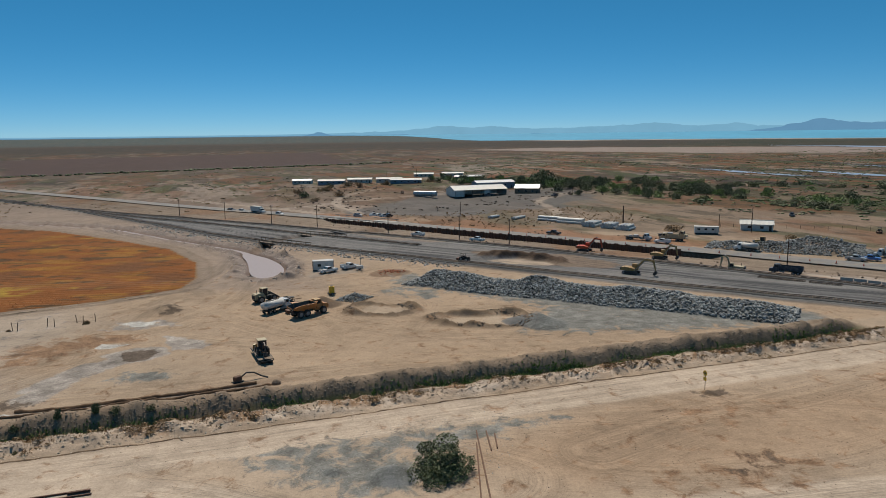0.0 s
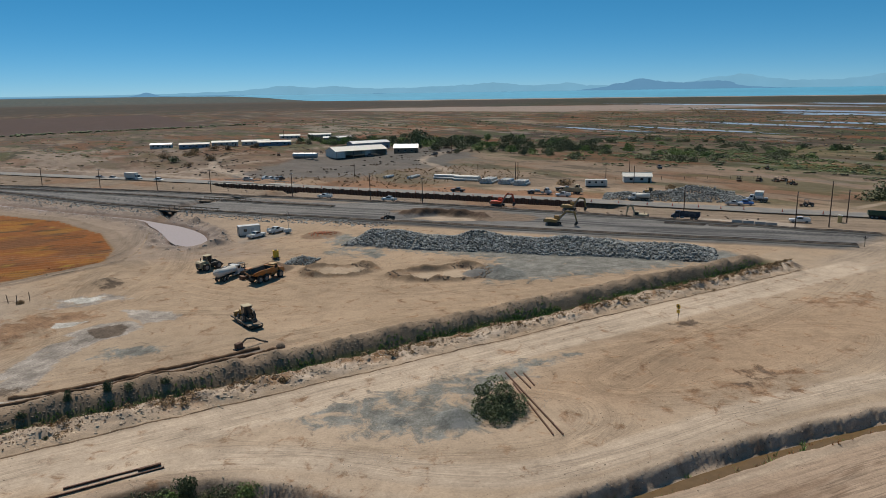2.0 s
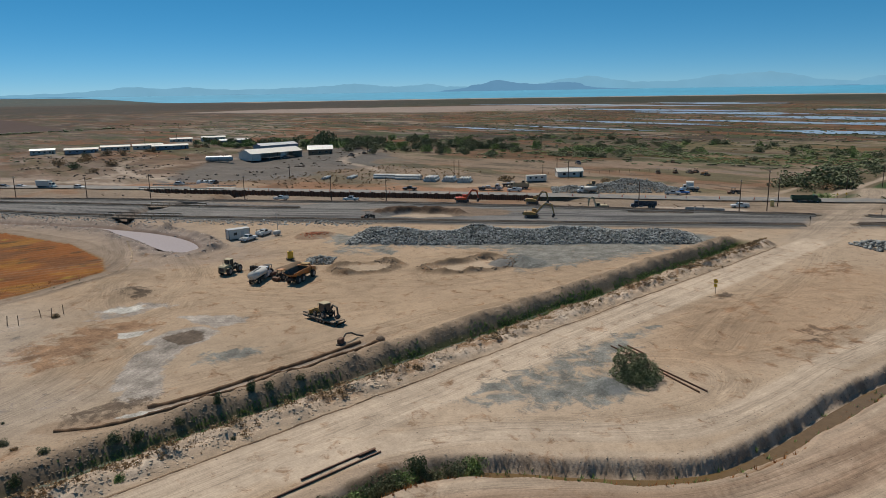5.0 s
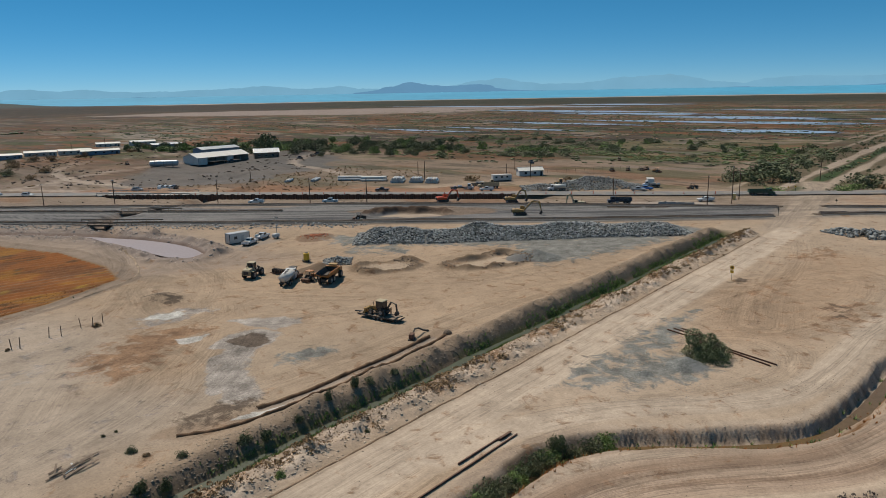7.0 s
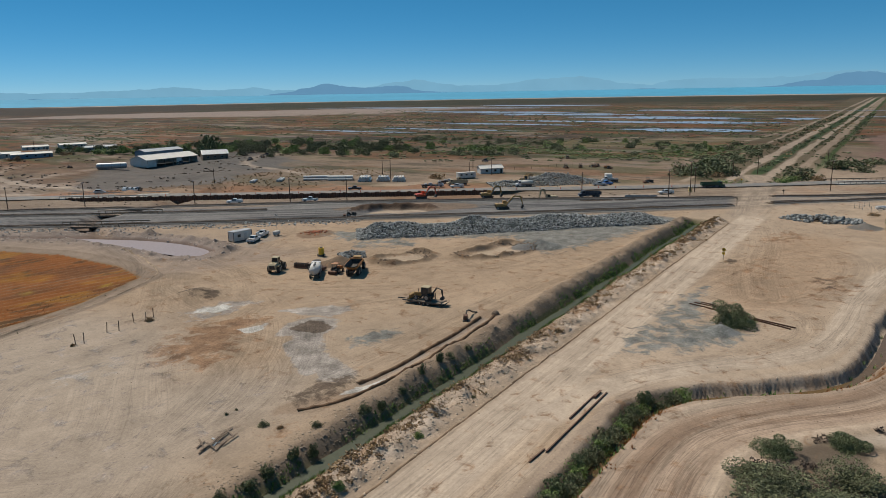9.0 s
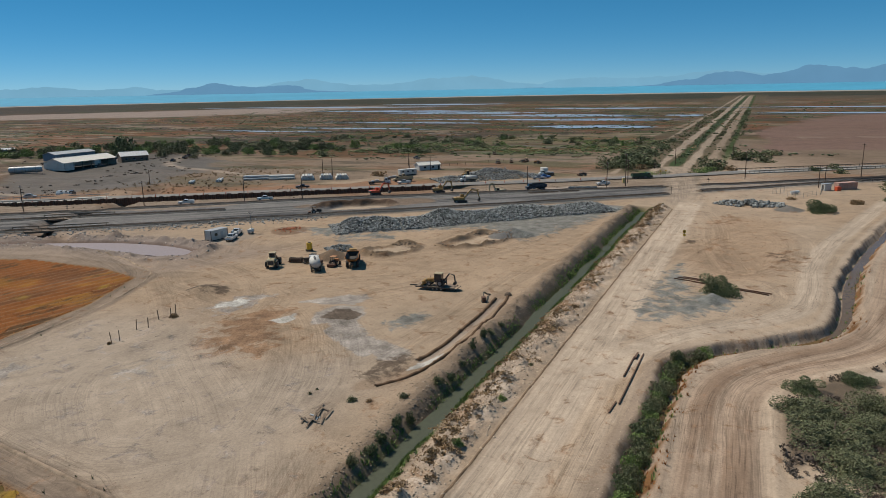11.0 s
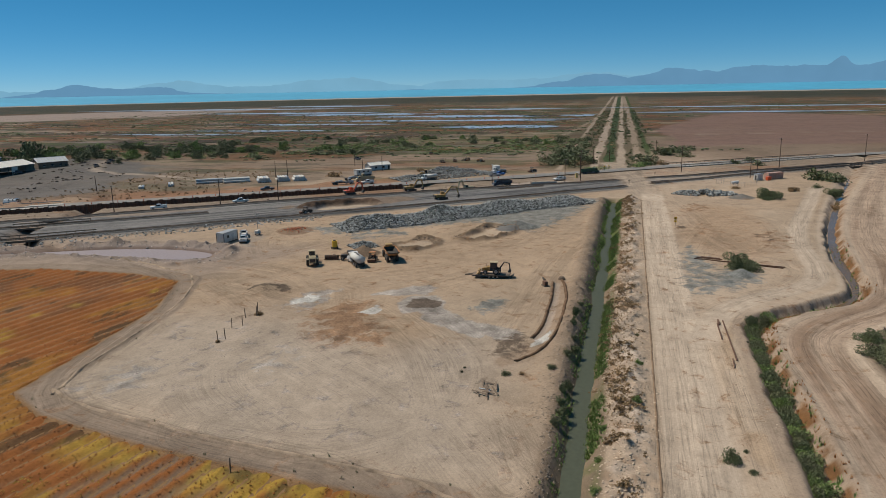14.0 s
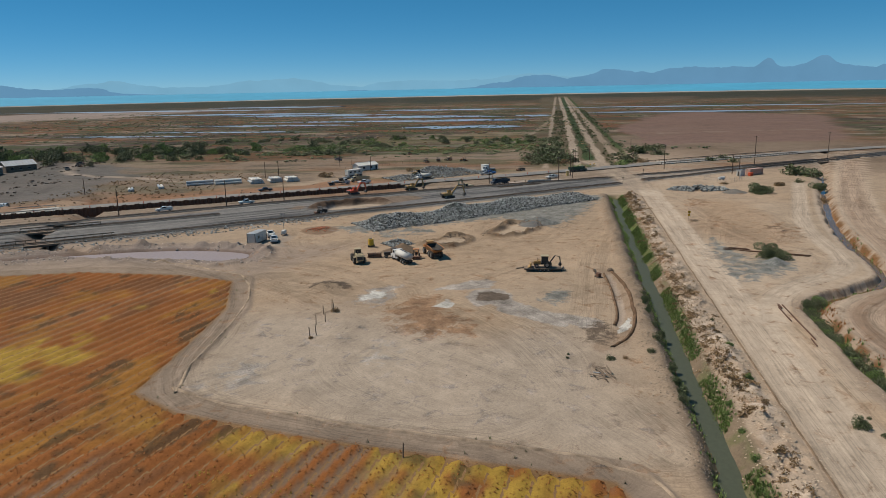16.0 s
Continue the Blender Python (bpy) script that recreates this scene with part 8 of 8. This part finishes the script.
tagged(strew("dry_grass", CLUMPS, pr, np.random.RandomState(91).uniform(0.4, 1.0, len(pr)), LEAF_DRY, 92), "dry golden brush beyond the highway", "dry brush", kind="stuff")

# rough lilac crust and clods round the pond and stream
pr = sprinkle(11000, -60, 34, 196, 340, 120, lambda x, y, r: (lambda w: (w > -6.5) & (w < -0.6))(np.maximum(1.7 - np.abs(along(x, y, STREAM)[0]), inside(x, y, POND))) & (vnoise(x / 4, y / 4, 8) > 0.35))
CRUST = material("pale_salt_crust", (0.36, 0.30, 0.26), 0.95, scale=1.5, amount=0.3, random_amount=0.4)
tagged(strew("crust_clods", ROCKS, pr, np.random.RandomState(121).uniform(0.2, 0.8, len(pr)), CRUST, 122), "pale crusted clods round the lilac pond", "clods", kind="stuff")
# churned dirt on the far verge and between the tracks
pr = sprinkle(2600, 20, 180, 140, 360, 123, lambda x, y, r: (lambda l: ((l > 6) & (l < 22)) | ((l < -14) & (l > -24)))(along(x, y, HIGHWAY)[0]) & (vnoise(x / 8, y / 8, 6) > 0.5))
tagged(strew("verge_clods", ROCKS, pr, np.random.RandomState(124).uniform(0.3, 1.3, len(pr)), DARK_CLOD, 125), "dark clods and debris along the highway works", "clods", kind="stuff")
# reeds and weeds in the canal and ditch
pr = np.concatenate([ridge_pts(9500, -95, CANAL_END - 1, 104.2, 0.5, 93), ridge_pts(1500, -95, CANAL_END - 1, 108.0, 0.45, 94), ridge_pts(6500, 5, CANAL_END - 1, 106.2, 1.1, 95)])
pr = pr[fbm(pr[:, 0], pr[:, 1] * 0.3, 9, 96, 3) > -0.25 - 0.4 * (pr[:, 0] > 40)]
tagged(strew("canal_reeds", TUFTS, pr, np.random.RandomState(97).uniform(0.25, 0.7, len(pr)), LEAF_FRESH, 98, 0.05), "green reeds along the canal water", "reeds", kind="stuff")
pr = np.concatenate([ridge_pts(250, -95, 60, 108.4, 0.6, 99), ridge_pts(3400, -60, CANAL_END, 101.6, 1.3, 100)])
brush_pts = ridge_pts(1500, -100, CANAL_END - 2, 101.3, 1.5, 330)
brush_pts = brush_pts[fbm(brush_pts[:, 0], brush_pts[:, 1], 5, 331, 4) > 0.05]
tagged(strew("bank_brush", CLUMPS, brush_pts, np.random.RandomState(332).uniform(0.3, 0.85, len(brush_pts)), LEAF_DRY, 333, 0.1, (1, 1, 0.8)), "matted brown dead brush on the canal spoil bank", "dead brush", kind="stuff")
tagged(strew("canal_dry_weeds", TUFTS, pr, np.random.RandomState(101).uniform(0.15, 0.38, len(pr)), LEAF_DRY, 102, 0.05), "dry straw-coloured weeds on the canal banks", "weeds", kind="stuff")
pr = sprinkle(9000, -90, 60, 45, 84, 103, lambda x, y, r: (np.abs(along(x, y, DITCH)[0] + 0.2) < 2.0) & ((x < -8) | (r.uniform(0, 1, len(x)) < 0.3)))
tagged(strew("ditch_reeds", TUFTS, pr[: len(pr) // 2], np.random.RandomState(104).uniform(0.4, 1.0, len(pr) // 2), LEAF_FRESH, 105, 0.05), "green weeds along the winding ditch", "weeds", kind="stuff")
ORANGE_WEED = material("rusty_orange_weed", (0.30, 0.125, 0.035), 0.9, scale=0.8, amount=0.3, random_amount=0.4)
pr2 = pr[len(pr) // 2:] - np.array((0, 0.9))
tagged(strew("ditch_orange_weeds", TUFTS, pr2, np.random.RandomState(106).uniform(0.3, 0.7, len(pr2)), ORANGE_WEED, 107, 0.05), "rusty orange weeds along the winding ditch", "weeds", kind="stuff")
pr = sprinkle(2400, -75, 15, 30, 66, 108, lambda x, y, r: (along(x, y, BACK_ROAD)[0] < -6.5) & (vnoise(x / 6, y / 6, 9) > 0.4))
tagged(strew("dead_brush", CLUMPS, pr, np.random.RandomState(109).uniform(0.3, 1.0, len(pr)), TWIG, 110), "grey dead brush on salty ground", "dead brush", kind="stuff")
pr = sprinkle(900, -90, 0, 110, 200, 111, lambda x, y, r: (lambda d: (d < -0.2) & (d > -5.5) & (r.uniform(0, 1, len(x)) < np.exp(-np.minimum(np.abs(d + 0.6), np.abs(d + 4.9)) * 1.5)))(inside(x, y, FIELD)))
tagged(strew("verge_weeds", TUFTS, pr, np.random.RandomState(112).uniform(0.2, 0.6, len(pr)), LEAF, 113, 0.05), "small green weeds along the field track", "weeds", kind="stuff")
# brush and clutter round the bungalows and on the sandy rise
yard_free = lambda x, y, r: (np.abs(along(x, y, HIGHWAY)[0]) > 18) & (np.hypot(x - 170, y - 438) > 26) & (np.hypot(x - 207, y - 437) > 12) & (np.hypot(x - 205, y - 492) > 16) & (inside(x, y, [(-80, 1100), (60, 350), (150, 310), (330, 420), (260, 640)]) > 0)
pr = sprinkle(2400, -120, 300, 330, 640, 140, lambda x, y, r: yard_free(x, y, r) & (fbm(x, y, 34, 141, 4) > 0.1))
tagged(strew("yard_brush", CLUMPS_FAR, pr, np.random.RandomState(142).uniform(0.4, 1.3, len(pr)), TWIG, 143), "grey-brown brush scattered over the sandy rise", "brush", kind="stuff")
pr = sprinkle(700, -60, 300, 345, 600, 144, lambda x, y, r: yard_free(x, y, r) & (fbm(x, y, 26, 145, 4) > 0.25))
tagged(strew("yard_debris", ROCKS, pr, np.random.RandomState(146).uniform(0.3, 1.2, len(pr)) ** 1.5, DARK_CLOD, 147, 0.25, (1.5, 1.0, 0.6)), "dark debris scattered about the far yard", "debris", kind="stuff")
# crusted blocks broken from the ditch bank
pr = sprinkle(26000, -10, 130, 22, 76, 148, lambda x, y, r: (lambda l: (l > 0.9) & (l < 2.9) & (vnoise(x / 2, y / 2, 12) > 0.3))(along(x, y, DITCH)[0]))
tagged(strew("bank_crust", ROCKS, pr[:3200], np.random.RandomState(149).uniform(0.06, 0.26, len(pr[:3200])), GREY_CLOD, 150, 0.3), "crusted earth blocks breaking from the ditch bank", "clods", kind="stuff")
# loose gravel on the grey spread by the bush
pr = sprinkle(5200, 2, 40, 72, 92, 151, lambda x, y, r: fbm(x, y, 6, 130, 6, 0.62) > 0.05)
tagged(strew("loose_gravel", ROCKS, pr, np.random.RandomState(152).uniform(0.05, 0.14, len(pr)), STONE, 153), "loose blue-grey gravel spread on bare earth", "gravel", kind="stuff")
